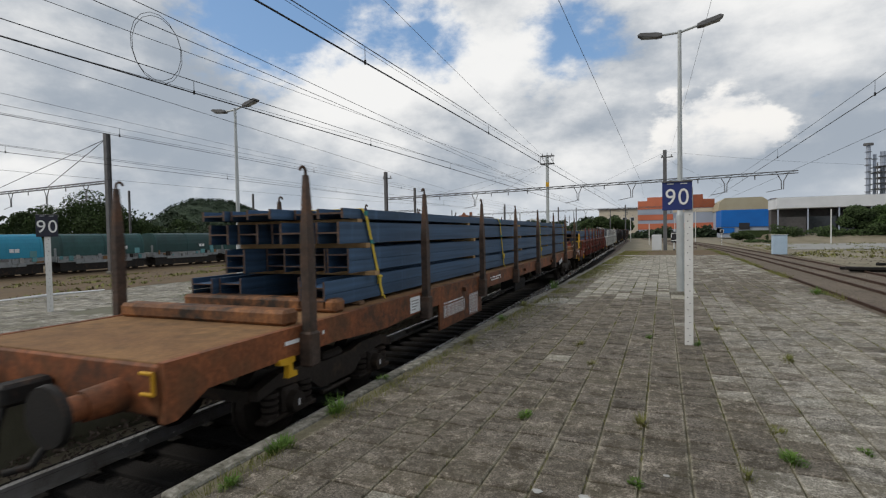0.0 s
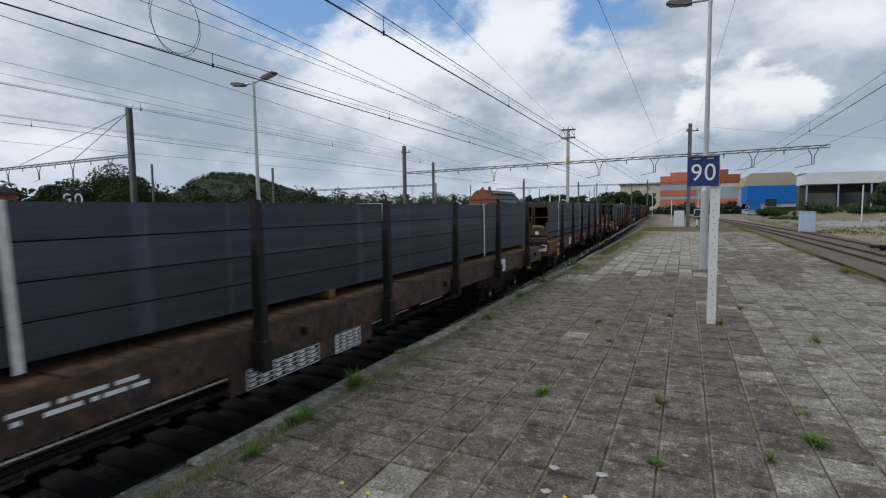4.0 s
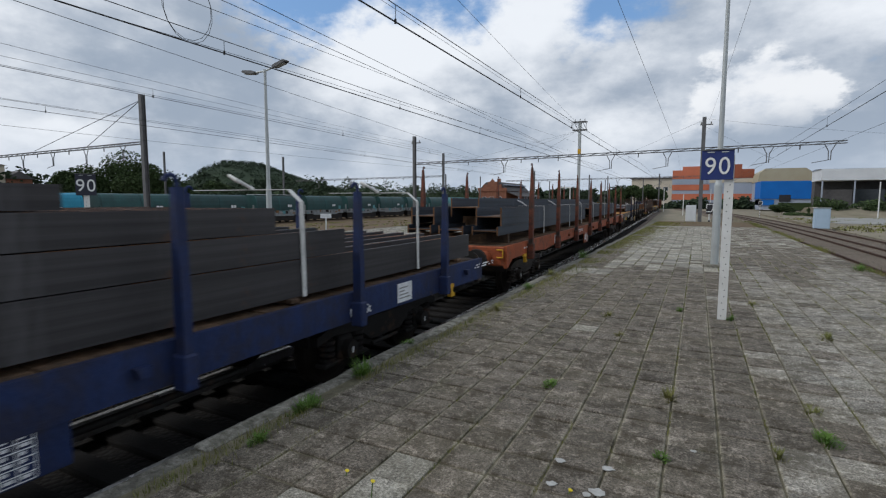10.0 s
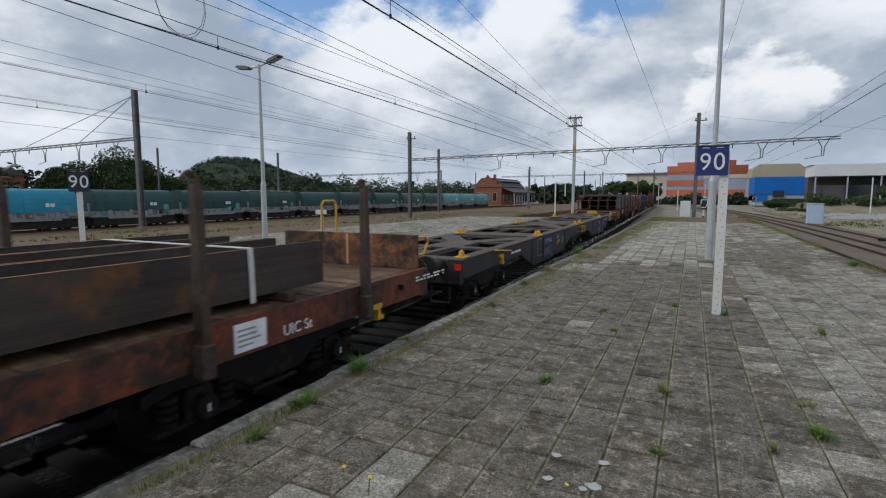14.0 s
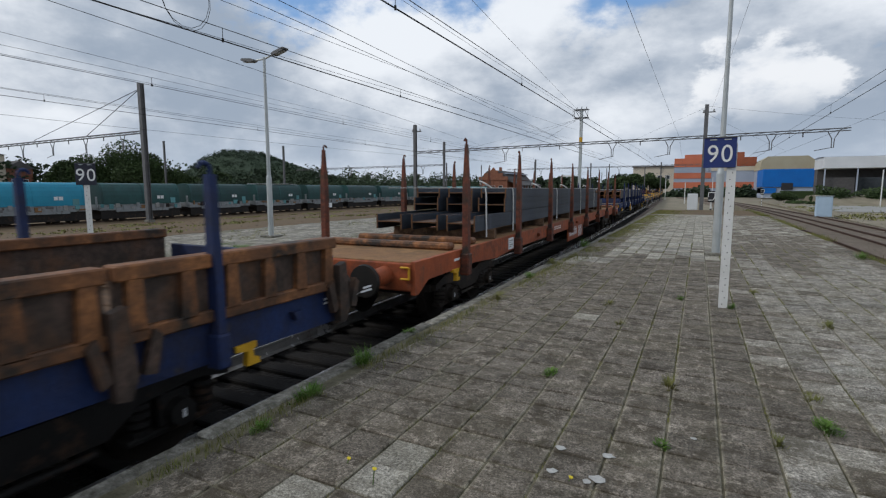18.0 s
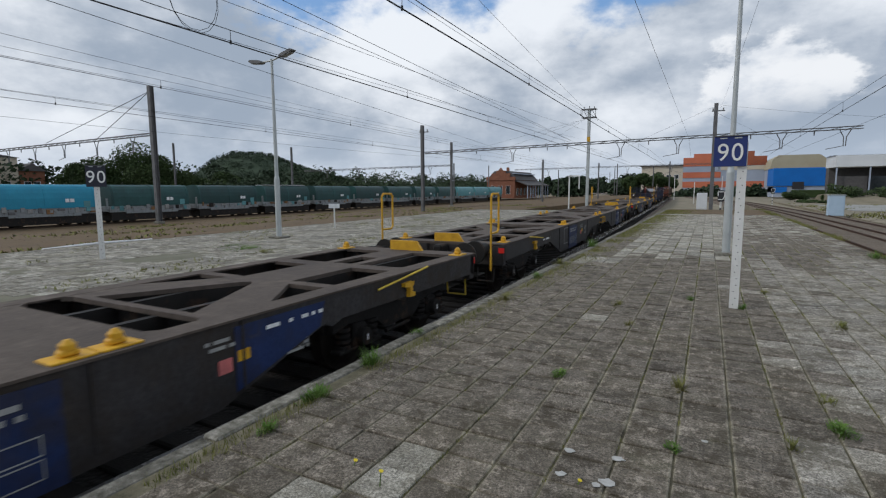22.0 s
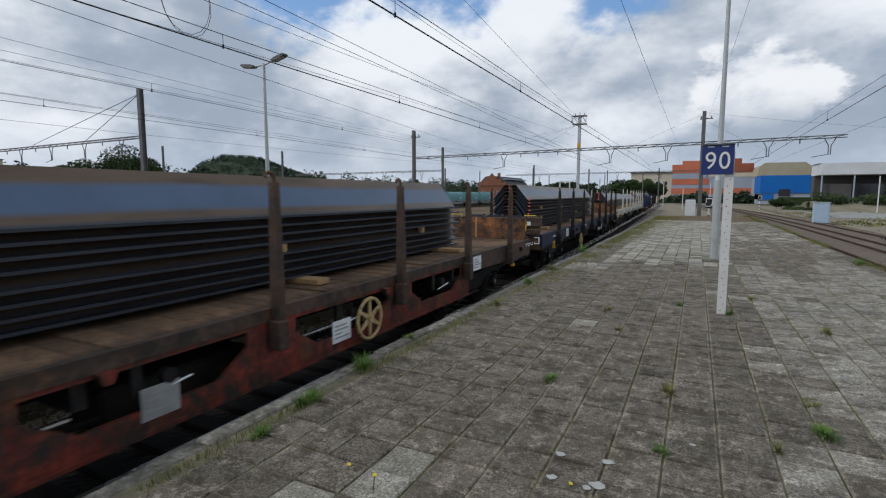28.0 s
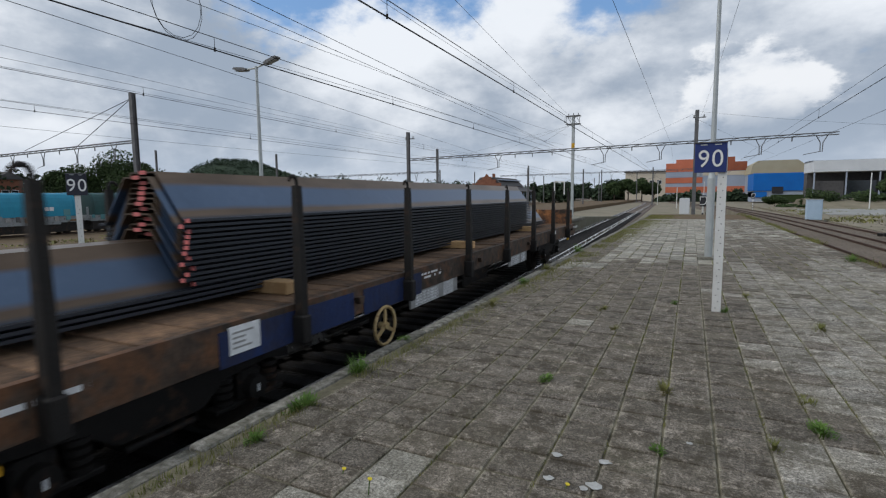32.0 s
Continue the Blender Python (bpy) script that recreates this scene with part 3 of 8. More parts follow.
    "box_blue": surface("box_blue", (0.42, 0.55, 0.68), (0.36, 0.48, 0.6), (0.5, 0.62, 0.74), 1.5, 0.6, bump=0.05),
    "tank_blue": surface("tank_blue", (0.02, 0.26, 0.40), (0.016, 0.2, 0.31), (0.03, 0.31, 0.46), 0.8, 0.45, bump=0.03, streak=0.4),
    "tank_teal": surface("tank_teal", (0.014, 0.062, 0.062), (0.01, 0.038, 0.037), (0.026, 0.092, 0.088), 0.8, 0.5, bump=0.03, streak=0.6, rand=0.25),
    "tank_light": surface("tank_light", (0.1, 0.28, 0.3), (0.07, 0.2, 0.22), (0.15, 0.34, 0.36), 0.8, 0.5, bump=0.03, streak=0.5, rand=0.15),
    "frame_grey": surface("frame_grey", (0.26, 0.28, 0.29), (0.16, 0.17, 0.175), (0.34, 0.36, 0.37), 2.0, 0.7, bump=0.1, rust=(0.1, 0.07, 0.05), rust_at=0.62),
}


def paint(name, base, rust_at=0.6, rust=RUST, rough=0.68, rand=0.0, grime=1.0):
    """Worn wagon paint: dirty, streaked and rusting."""
    M[name] = surface(name, base, tuple(v * 0.55 for v in base), tuple(min(1, v * 1.3) for v in base), 1.7, rough, 0.0, 0.3, 22, 0.9,
                      rust=rust, rust_at=rust_at - 0.03, streak=0.9, rand=rand, grime=grime, speckle=0.35 if grime > 0.5 else 0.12)


paint("p_brown", (0.25, 0.082, 0.03), 0.58, grime=0.7)
paint("p_red", (0.21, 0.034, 0.019), 0.6)
paint("p_white", (0.56, 0.56, 0.53), 0.72, (0.2, 0.15, 0.11), grime=0.3)
paint("p_whitedirt", (0.38, 0.385, 0.37), 0.68, (0.14, 0.1, 0.075), grime=0.4)
paint("p_darkbrown", (0.085, 0.055, 0.042), 0.56, (0.13, 0.065, 0.035))
paint("p_redbrown", (0.175, 0.045, 0.022), 0.58, (0.12, 0.05, 0.025))
paint("p_mud", (0.15, 0.108, 0.068), 0.56, (0.12, 0.08, 0.05))
paint("p_blue", (0.011, 0.027, 0.1), 0.7, (0.06, 0.05, 0.055), grime=0.45)
paint("p_orange", (0.37, 0.085, 0.027), 0.66, (0.2, 0.08, 0.04), grime=0.5)
paint("p_charcoal", (0.036, 0.033, 0.034), 0.68, (0.06, 0.045, 0.038))
paint("p_cream", (0.6, 0.59, 0.53), 0.74, (0.3, 0.2, 0.12), grime=0.18)
paint("p_navy", (0.01, 0.021, 0.062), 0.64, (0.07, 0.05, 0.045))
paint("p_bogie", (0.034, 0.025, 0.019), 0.6, (0.09, 0.055, 0.033), grime=0.6)
paint("p_grime", (0.09, 0.06, 0.042), 0.54, (0.16, 0.075, 0.035))
paint("p_rust", (0.3, 0.125, 0.045), 0.5, (0.2, 0.085, 0.035))

# ---------------------------------------------------------------- the plan
RAIL = -0.70                       # rail top; the platform top is 0
TRACK_X = -4.77                    # centre of the near track beside the camera


def track_table():
    """The near track's centre line, by the metre from 750 m behind to 750 m ahead."""
    pts, x, y = {}, TRACK_X, 0.0
    for s in range(0, 751):
        pts[s] = (x, y)
        if s < 2:
            h = 0.0
        elif s < 14:
            h = 0.035 * (s - 2) / 12
        elif s < 125:
            h = 0.035
        else:
            h = min(1.1, 0.035 + (s - 125) / 330)
        x, y = x - math.sin(h), y + math.cos(h)
    for s in range(1, 751):
        pts[-s] = (TRACK_X, -float(s))
    return pts


LINE = track_table()


def on_track(s):
    i = math.floor(s)
    a, b, f = LINE[i], LINE[i + 1], s - i
    return Vector((a[0] + (b[0] - a[0]) * f, a[1] + (b[1] - a[1]) * f, RAIL))

# ---------------------------------------------------------------- ground, tracks, platforms
def sheet(name, x0, x1, y0, y1, z, mat, label, cat, t=0.05):
    return solid(name, Build().box(x0, x1, y0, y1, z - t, z), mat, label, cat, kind="structure")


sheet("ground", -2500, 2500, -2500, 2500, -2.15, M["field"], "dry grass and gravel ground around the station", "ground", 0.3)
sheet("ground_yard", -16.0, 420, -120, 420, -1.05, M["field"], "gravelly ground of the station yard", "ground", 1.2)


def bed(name, pts, half, top, mat, label):
    b = Build()
    ring = []
    for i, p in enumerate(pts):
        q = pts[min(i + 1, len(pts) - 1)]
        o = pts[max(i - 1, 0)]
        d = (Vector(q) - Vector(o)).normalized()
        n = Vector((d.y, -d.x, 0))
        c = Vector(p)
        ring.append([c - n * (half + 0.5) + Vector((0, 0, top - 0.35)), c - n * half + Vector((0, 0, top)),
                     c + n * half + Vector((0, 0, top)), c + n * (half + 0.5) + Vector((0, 0, top - 0.35))])
    vs = [v for r in ring for v in r]
    b.add(vs, [(4 * i + k, 4 * i + k + 1, 4 * i + k + 5, 4 * i + k + 4) for i in range(len(ring) - 1) for k in range(3)])
    return solid(name, b, mat, label, "ballast", kind="structure")


RAIL_PROFILE = [(-0.07, -0.17), (0.07, -0.17), (0.02, -0.14), (0.012, -0.05), (0.035, -0.035), (0.035, 0.0), (-0.035, 0.0), (-0.035, -0.035), (-0.012, -0.05), (-0.02, -0.14)]


def rail_mesh(pts, side):
    b, ring = Build(), []
    for i, p in enumerate(pts):
        d = (Vector(pts[min(i + 1, len(pts) - 1)]) - Vector(pts[max(i - 1, 0)])).normalized()
        n = Vector((d.y, -d.x, 0))
        ring.append([Vector(p) + n * (side * 0.7525 + x) + Vector((0, 0, z)) for x, z in RAIL_PROFILE])
    k = len(RAIL_PROFILE)
    b.add([v for r in ring for v in r], [(k * i + j, k * i + (j + 1) % k, k * (i + 1) + (j + 1) % k, k * (i + 1) + j) for i in range(len(ring) - 1) for j in range(k)])
    return b


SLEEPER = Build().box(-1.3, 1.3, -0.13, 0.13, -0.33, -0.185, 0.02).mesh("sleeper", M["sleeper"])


def railway(label, pts, near, mats=("rail", "rail_rust")):
    """A track: two rails on sleepers in ballast. near: the stretch (by index) whose sleepers can be told apart."""
    tr = thing("railway_track", label, "railway track", kind="structure")
    for side in (-1, 1):
        part("rail", rail_mesh(pts, side), M[mats[0]], tr)
    for i in range(*near):
        p, q = Vector(pts[i]), Vector(pts[i + 1])
        d = q - p
        for f in (0.0, 0.5) if d.length < 1.5 else [j / 10 for j in range(10)]:
            c = p + d * f
            part("sleeper", SLEEPER, None, tr, loc=(c.x, c.y, c.z), rot=(0, 0, math.degrees(math.atan2(-d.x, d.y))))
    return tr


main = [tuple(on_track(s)) for s in range(-30, 480, 1)]
# only the near stretch gets the stones darkened for the train's shade
bed("ballast_main", main[:52:3], 1.45, -0.245, M["ballast_oily_shaded"], "dark oily ballast with the passing train's shade in its colour")
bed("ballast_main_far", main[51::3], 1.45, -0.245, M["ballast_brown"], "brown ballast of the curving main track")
def shoulder():
    """Loose stones heaped between the far rail and the far platform's wall."""
    r = random.Random(3)
    b = Build()
    for _ in range(9000):
        y = r.uniform(-2, 34)
        x = r.uniform(-6.75, -5.72) - (0.035 * max(0.0, y - 8) if y > 8 else 0.0)
        s = r.uniform(0.018, 0.042)
        z = -0.93 + r.uniform(-0.03, 0.02)
        q = [Vector((x + s * r.uniform(-1.2, 1.2), y + s * r.uniform(-1.2, 1.2), z + s * r.uniform(-0.4, 1.2))) for _ in range(4)]
        b.add(q, [(0, 1, 2), (0, 3, 1), (1, 3, 2), (2, 3, 0)])
    solid("shoulder_stones", b, M["ballast_brown"], "loose brown ballast stones beside the far rail", "ballast", kind="stuff")


shoulder()
railway("main track with bright rails on dark sleepers", main, (26, 100))
right_pts = [(6.25, y, RAIL) for y in range(-30, 15, 2)] + [(6.25 - 0.0005 * (y - 15) ** 2, y, RAIL) for y in range(15, 160, 2)]
bed("ballast_right", right_pts, 1.6, -0.1, M["ballast_side"], "brown ballast of the siding")
railway("rusty siding track with brown rails beside the platform", right_pts, (0, 0), ("rail_siding", "rail_siding"))
right2 = [(8.75, y, RAIL + 0.02) for y in range(-30, 15, 3)] + [(8.75 - 0.00058 * (y - 15) ** 2, y, RAIL + 0.02) for y in range(15, 110, 3)]
bed("ballast_right_2", right2, 1.5, -0.1, M["ballast_side"], "brown ballast of the outer siding")
railway("rusty outer siding track running to the turnout", right2, (0, 0), ("rail_siding", "rail_siding"))


# ---- platform of the camera
X0, PX, Y0, PY = -1.606, 0.30, 2.2477, 0.2895
base = thing("platform_1", "weathered concrete station platform with moss in the joints", "platform", kind="structure")
part("slab", Build().box(-2.7, 3.36, -8, 34.2, -1.05, -0.011), M["joint"], base)
part("slab", Build().box(-2.7, 3.3, 34.2, 42.5, -1.05, -0.03), M["earth"], base)
part("edge_wall", Build().box(-2.9, -2.7, -8, 42.5, -1.05, -0.09), M["wall"], base)
kerb = Build().box(-0.07, 0.07, -0.495, 0.495, -0.16, 0.0, 0.014).mesh("kerb_stone", M["kerb"])
rk = random.Random(5)
for i in range(50):
    part("kerb_stone", kerb, None, base, loc=(-2.72 + rk.uniform(-.012, .012), -7.5 + i, 0.004 + rk.uniform(-.014, .008)), rot=(0, 0, rk.uniform(-.5, .5)))


def paver_mesh(k):
    r = random.Random(k)
    a, b_ = 0.5 * PX - 0.0065, 0.5 * PY - 0.0065
    c = 0.006
    t = [r.uniform(-.002, .002) for _ in range(4)]
    vs = [(-a, -b_, -.04), (a, -b_, -.04), (a, b_, -.04), (-a, b_, -.04), (-a, -b_, -c), (a, -b_, -c), (a, b_, -c), (-a, b_, -c),
          (-a + c, -b_ + c, t[0]), (a - c, -b_ + c, t[1]), (a - c, b_ - c, t[2]), (-a + c, b_ - c, t[3])]
    fs = [(0, 1, 5, 4), (1, 2, 6, 5), (2, 3, 7, 6), (3, 0, 4, 7), (4, 5, 9, 8), (5, 6, 10, 9), (6, 7, 11, 10), (7, 4, 8, 11), (8, 9, 10, 11)]
    return vs, fs


def pavers():
    r = random.Random(11)
    rest = {k: Build() for k in ("paver", "paver_light", "paver_side")}
    shapes = {}
    for mname in rest:
        for k in range(4):
            vs, fs = paver_mesh(k)
            shapes[mname, k] = (vs, fs, Build().add(vs, fs).mesh("paver", M[mname]))
    light = {(0, 0), (0, -1), (-1, -2), (2, -3), (-1, -3), (1, -3), (3, -2)}
    count = 0
    for i in range(-4, 17):
        shift = r.uniform(-0.022, 0.022) if i not in (0, 1) else 0.0
        for j in range(-34, 110):
            x, y = X0 + PX * (i + 0.5), Y0 + PY * (j + 0.5) + shift
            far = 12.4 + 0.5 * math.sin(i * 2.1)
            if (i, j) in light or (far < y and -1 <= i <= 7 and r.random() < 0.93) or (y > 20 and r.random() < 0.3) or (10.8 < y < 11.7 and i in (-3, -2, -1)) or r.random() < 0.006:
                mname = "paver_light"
            elif (i >= 9 and r.random() < 0.94 and y < 13 + 2 * math.sin(i)) or (i == 8 and r.random() < 0.7 and y < 13) or (i == 7 and r.random() < 0.12 and y < 13) or (y > 16 and r.random() < 0.3):
                mname = "paver_side"
            else:
                mname = "paver"
            if y > 12 and x < -2.1 and r.random() < 0.5:
                continue
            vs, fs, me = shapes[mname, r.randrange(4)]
            if i == -4:            # cut to fit beside the kerb
                if r.random() < 0.25:
                    continue
                rest[mname].add([(X0 - 3 * PX - 0.008 - (0.142 - px) * 0.42, y + py, pz - 0.012) for px, py, pz in vs], fs)
                continue
            z, rz = r.uniform(-0.004, 0.005), r.uniform(-0.8, 0.8)
            if -1 <= i <= 11 and 1.6 < y < 8.4 and count < 298:
                part("paver", me, None, base, loc=(x, y, z), rot=(r.uniform(-.6, .6), r.uniform(-.6, .6), rz))
                count += 1
            else:
                ca, sa = math.cos(radians(rz)), math.sin(radians(rz))
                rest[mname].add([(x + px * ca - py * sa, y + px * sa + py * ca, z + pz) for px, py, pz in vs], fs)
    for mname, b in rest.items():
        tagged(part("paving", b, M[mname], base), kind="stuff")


# ---- the platform across the track
p2 = thing("platform_2", "pale worn asphalt island platform with patches of weeds", "platform", kind="structure")
part("slab", Build().prism([(-6.75, -1.05), (-6.75, 0.0), (-15.7, 0.0), (-15.7, -1.05)][::-1], -40, 36, "y"), M["platform_grey"], p2)
part("ramp", Build().prism([(36, -1.05), (60, -1.05), (60, -0.95), (36, 0.0)], -15.7, -6.95, "x"), M["platform_grey"], p2)
for i in range(60):
    part("kerb_stone", kerb, None, p2, loc=(-6.69, -23.5 + i, 0.004))
    if i % 2:
        part("kerb_stone", kerb, None, p2, loc=(-15.76, -23.5 + i, 0.004))


def lettering(text, size, mat, m, parent=None, depth=0.004, name="digits"):
    cu = bpy.data.curves.new(name, "FONT")
    cu.body, cu.size, cu.extrude, cu.align_x, cu.align_y = text, size, depth, "CENTER", "CENTER"
    tmp = bpy.data.objects.new(name, cu)
    scene.collection.objects.link(tmp)
    me = bpy.data.meshes.new_from_object(tmp.evaluated_get(bpy.context.evaluated_depsgraph_get()))
    bpy.data.objects.remove(tmp)
    me.materials.clear()
    me.materials.append(mat)
    ob = new(name, me)
    ob.parent = parent
    ob.matrix_basis = m
    return ob


def far_pavers():
    r = random.Random(21)
    b = Build()
    for i in range(29):
        for j in range(-6, 120):
            x, y = -15.45 + 0.3 * i, 0.3 * j + 0.1 * (i % 2)
            if noise.noise(Vector((x * 0.5, y * 0.35, 2))) > 0.42 or r.random() < 0.03:
                continue
            z = 0.004 + r.uniform(-0.004, 0.006)
            b.add([(x - 0.14, y - 0.14, -0.01), (x + 0.14, y - 0.14, -0.01), (x + 0.14, y + 0.14, -0.01), (x - 0.14, y + 0.14, -0.01),
                   (x - 0.136, y - 0.136, z), (x + 0.136, y - 0.136, z), (x + 0.136, y + 0.136, z), (x - 0.136, y + 0.136, z)],
                  [(0, 1, 5, 4), (1, 2, 6, 5), (2, 3, 7, 6), (3, 0, 4, 7), (4, 5, 6, 7)])
    tagged(part("paving", b, M["paver_far"], p2), kind="stuff")


far_pavers()
solid("cable_duct", Build().tube([(-16.78, 7.4, -0.12), (-16.72, 8.3, -0.08), (-16.66, 9.0, -0.06), (-16.85, 9.9, -0.1), (-17.05, 10.8, -0.14)], 0.045, 8), M["plate_white"], "pale plastic pipe lying behind the far platform", "pipe")


# ---------------------------------------------------------------- wagons
LENGTHS = [26.4, 19.9, 19.9, 19.9, 19.9, 19.9, 26.4, 19.9, 19.9, 26.4, 26.4, 19.9, 26.4, 26.4, 19.9, 26.4, 26.4, 26.4, 26.4, 26.4, 19.9, 26.4, 19.9, 19.9, 26.4, 19.9, 19.9]
OFFSETS = [sum(LENGTHS[:i]) for i in range(len(LENGTHS))]
SLACK = {0: 0.1, 1: -0.3, 2: -0.1, 3: 0.2, 4: 0.2, 5: 0.1, 6: 0.1, 7: -0.1, 9: 0.15, 11: -0.25, 12: -0.2, 13: -0.1, 14: -0.1, 15: 0.15, 16: 0.1, 17: -0.2, 19: 0.3, 20: 0.3, 21: 0.1, 22: -0.55, 23: -0.45, 24: -0.55, 25: -1.4, 26: -1.9}   # slack in the couplings
DECK = {0: 1.33, 6: 1.36, 9: 1.30, 10: 1.36, 13: 1.28, 15: 1.26, 16: 1.36, 21: 1.33, 24: 1.33}     # floor over the rail; the short wagons 1.21
MOVING = []                        # (thing, wagon number)
CACHE = {}


def cached(key, make, mat):
    if key not in CACHE:
        CACHE[key] = make().mesh(key[0], mat)
    return CACHE[key]


def front_at(k, t):
    """How far along the track the front of wagon k stands at t seconds."""
    return OFFSETS[k] + SLACK.get(k, 0.0) + 2.358 - (18.44 * t + 0.00027 * t * t + 0.000373 * t ** 3)


def wheel_b():
    prof = [(-0.95, 0.0), (-0.95, 0.07), (-0.83, 0.08), (-0.82, 0.3), (-0.81, 0.36), (-0.80, 0.40), (-0.80, 0.46), (-0.69, 0.462), (-0.69, 0.485), (-0.66, 0.485), (-0.66, 0.40), (-0.70, 0.36), (-0.70, 0.12), (-0.66, 0.08)]
    prof = prof + [(-x, r) for x, r in prof[::-1]]
    n = 20
    vs = [(x, r * math.cos(6.2832 * k / n), r * math.sin(6.2832 * k / n)) for x, r in prof for k in range(n)]
    return Build().add(vs, [(i * n + k, i * n + (k + 1) % n, (i + 1) * n + (k + 1) % n, (i + 1) * n + k) for i in range(len(prof) - 1) for k in range(n)])


def bogie_b():
    """Cast side frames that dip between the axles, coil springs in pairs and round axle boxes."""
    b = Build()
    for s in (-1, 1):
        x = s * 0.99
        b.prism([(-1.42, 0.60), (-1.12, 0.66), (-0.62, 0.62), (-0.36, 0.44), (0.36, 0.44), (0.62, 0.62), (1.12, 0.66), (1.42, 0.60), (1.42, 0.70),
                 (1.1, 0.80), (0.55, 0.80), (0.3, 0.74), (-0.3, 0.74), (-0.55, 0.80), (-1.1, 0.80), (-1.42, 0.70)], x - 0.06, x + 0.06, "x")
        for yy in (-0.9, 0.9):
            b.box(x - 0.08, x + 0.08, yy - 0.42, yy + 0.42, 0.31, 0.36, 0.01)
            b.box(x - 0.07, x + 0.07, yy - 0.14, yy + 0.14, 0.34, 0.62, 0.03)
            b.cyl((x, yy, 0.46), (x + s * 0.16, yy, 0.46), 0.125, 12, 0.11)
            for o in (-0.28, 0.28):
                for q in range(4):
                    b.cyl((x, yy + o, 0.365 + q * 0.07), (x, yy + o, 0.405 + q * 0.07), 0.092, 10)
        b.cyl((x + s * 0.02, -0.3, 0.36), (x + s * 0.02, 0.3, 0.36), 0.03, 6)
    b.box(-1.0, 1.0, -0.2, 0.2, 0.48, 0.82, 0.03)
    return b.box(-0.95, 0.95, -1.46, -1.38, 0.58, 0.70).box(-0.95, 0.95, 1.38, 1.46, 0.58, 0.70)


def bogie(parent, y, mat="steel_dark"):
    bg = part("bogie", cached(("bogie", mat), bogie_b, M[mat]), None, parent, loc=(0, y, 0))
    for yy in (-0.9, 0.9):
        part("wheelset", cached(("wheelset",), wheel_b, M["wheel"]), None, bg, loc=(0, yy, 0.46))
        part("chalk_mark", cached(("chalk_mark",), lambda: Build().box(1.152, 1.155, -0.015, 0.015, -0.04, 0.03), M["plate_white"]), None, bg, loc=(0, yy, 0.46))


def buffer_(parent, x, y, s, mat, head):
    b = lambda: Build().cyl((0, 0, 0), (0, 0.3, 0), 0.135, 12, 0.115).cyl((0, 0.28, 0), (0, 0.5, 0), 0.095, 12)
    ob = part("buffer", cached(("buffer", mat), b, M[mat]), None, parent, loc=(x, y, 1.05), rot=(0, 0, 0 if s > 0 else 180))
    h = lambda: Build().cyl((0, 0.49, 0), (0, 0.54, 0), 0.225, 16, 0.215)
    part("buffer_head", cached(("buffer_head", head), h, M[head]), None, ob)


def stake_post(h):
    def make():
        b = Build()
        b.prism([(-0.045, -0.34), (0.05, -0.34), (0.055, 0.25), (0.03, h - 0.12), (-0.03, h - 0.12), (-0.05, 0.25)], -0.038, 0.038, "y")
        b.box(-0.075, 0.08, -0.06, 0.06, -0.38, -0.1, 0.015)
        arc = [(0, 0, h - 0.14)] + [(0, -0.05 + 0.05 * math.cos(a), h - 0.08 + 0.05 * math.sin(a)) for a in (0, 0.8, 1.6, 2.4, 3.1)]
        return b.tube(arc, 0.018, 5)
    return make


def stake_horn(h):
    def make():
        b = Build()
        b.add([(-0.045, -0.06, -0.3), (0.055, -0.06, -0.3), (0.055, 0.06, -0.3), (-0.045, 0.06, -0.3),
               (-0.045, -0.065, h * 0.55), (0.05, -0.065, h * 0.55), (0.05, 0.065, h * 0.55), (-0.045, 0.065, h * 0.55),
               (-0.02, -0.03, h), (0.02, -0.03, h), (0.02, 0.03, h), (-0.02, 0.03, h)],
              [(3, 2, 1, 0), (0, 1, 5, 4), (1, 2, 6, 5), (2, 3, 7, 6), (3, 0, 4, 7), (4, 5, 9, 8), (5, 6, 10, 9), (6, 7, 11, 10), (7, 4, 8, 11), (8, 9, 10, 11)])
        b.box(-0.08, 0.08, -0.085, 0.085, -0.42, -0.06, 0.02)
        arc = [(0, 0, h - 0.02)] + [(0, -0.045 + 0.045 * math.cos(a), h + 0.04 + 0.045 * math.sin(a)) for a in (0, 0.8, 1.6, 2.4, 3.1)]
        return b.tube(arc, 0.016, 5)
    return make


def handwheel_b(spokes=3):
    b, n = Build(), 22
    ring = [(0, 0.24 * math.cos(6.2832 * i / n), 0.24 * math.sin(6.2832 * i / n)) for i in range(n + 1)]
    b.tube(ring, 0.022, 6)
    for k in range(spokes):
        a = 1.57 + 6.2832 * k / spokes
        b.prism([(0.03 * math.cos(a - 1.5), 0.03 * math.sin(a - 1.5)), (0.235 * math.cos(a - 0.07), 0.235 * math.sin(a - 0.07)),
                 (0.235 * math.cos(a + 0.07), 0.235 * math.sin(a + 0.07)), (0.03 * math.cos(a + 1.5), 0.03 * math.sin(a + 1.5))], -0.012, 0.012, "x")
    return b.cyl((-0.12, 0, 0), (0.04, 0, 0), 0.045, 10)


def rail_handle(parent, x, y, z, w=0.34, h=0.16, mat="yellow", flat=True):
    """A bent bar to hold on to."""
    d = Vector((0, 1, 0)) if flat else Vector((1, 0, 0))
    pts = [Vector((0, 0, 0)), Vector((0.0, 0, 0)) + d * w * 0.0 + Vector((0.13, 0, 0)), Vector((0.13, 0, 0)) + Vector((0, 0, -h)), Vector((0, 0, -h))]
    part("grab_handle", Build().tube([Vector((x, y, z)) + p for p in pts], 0.016, 6), M[mat], parent)


def hoop(parent, x, y, z0, h=0.95, w=0.42):
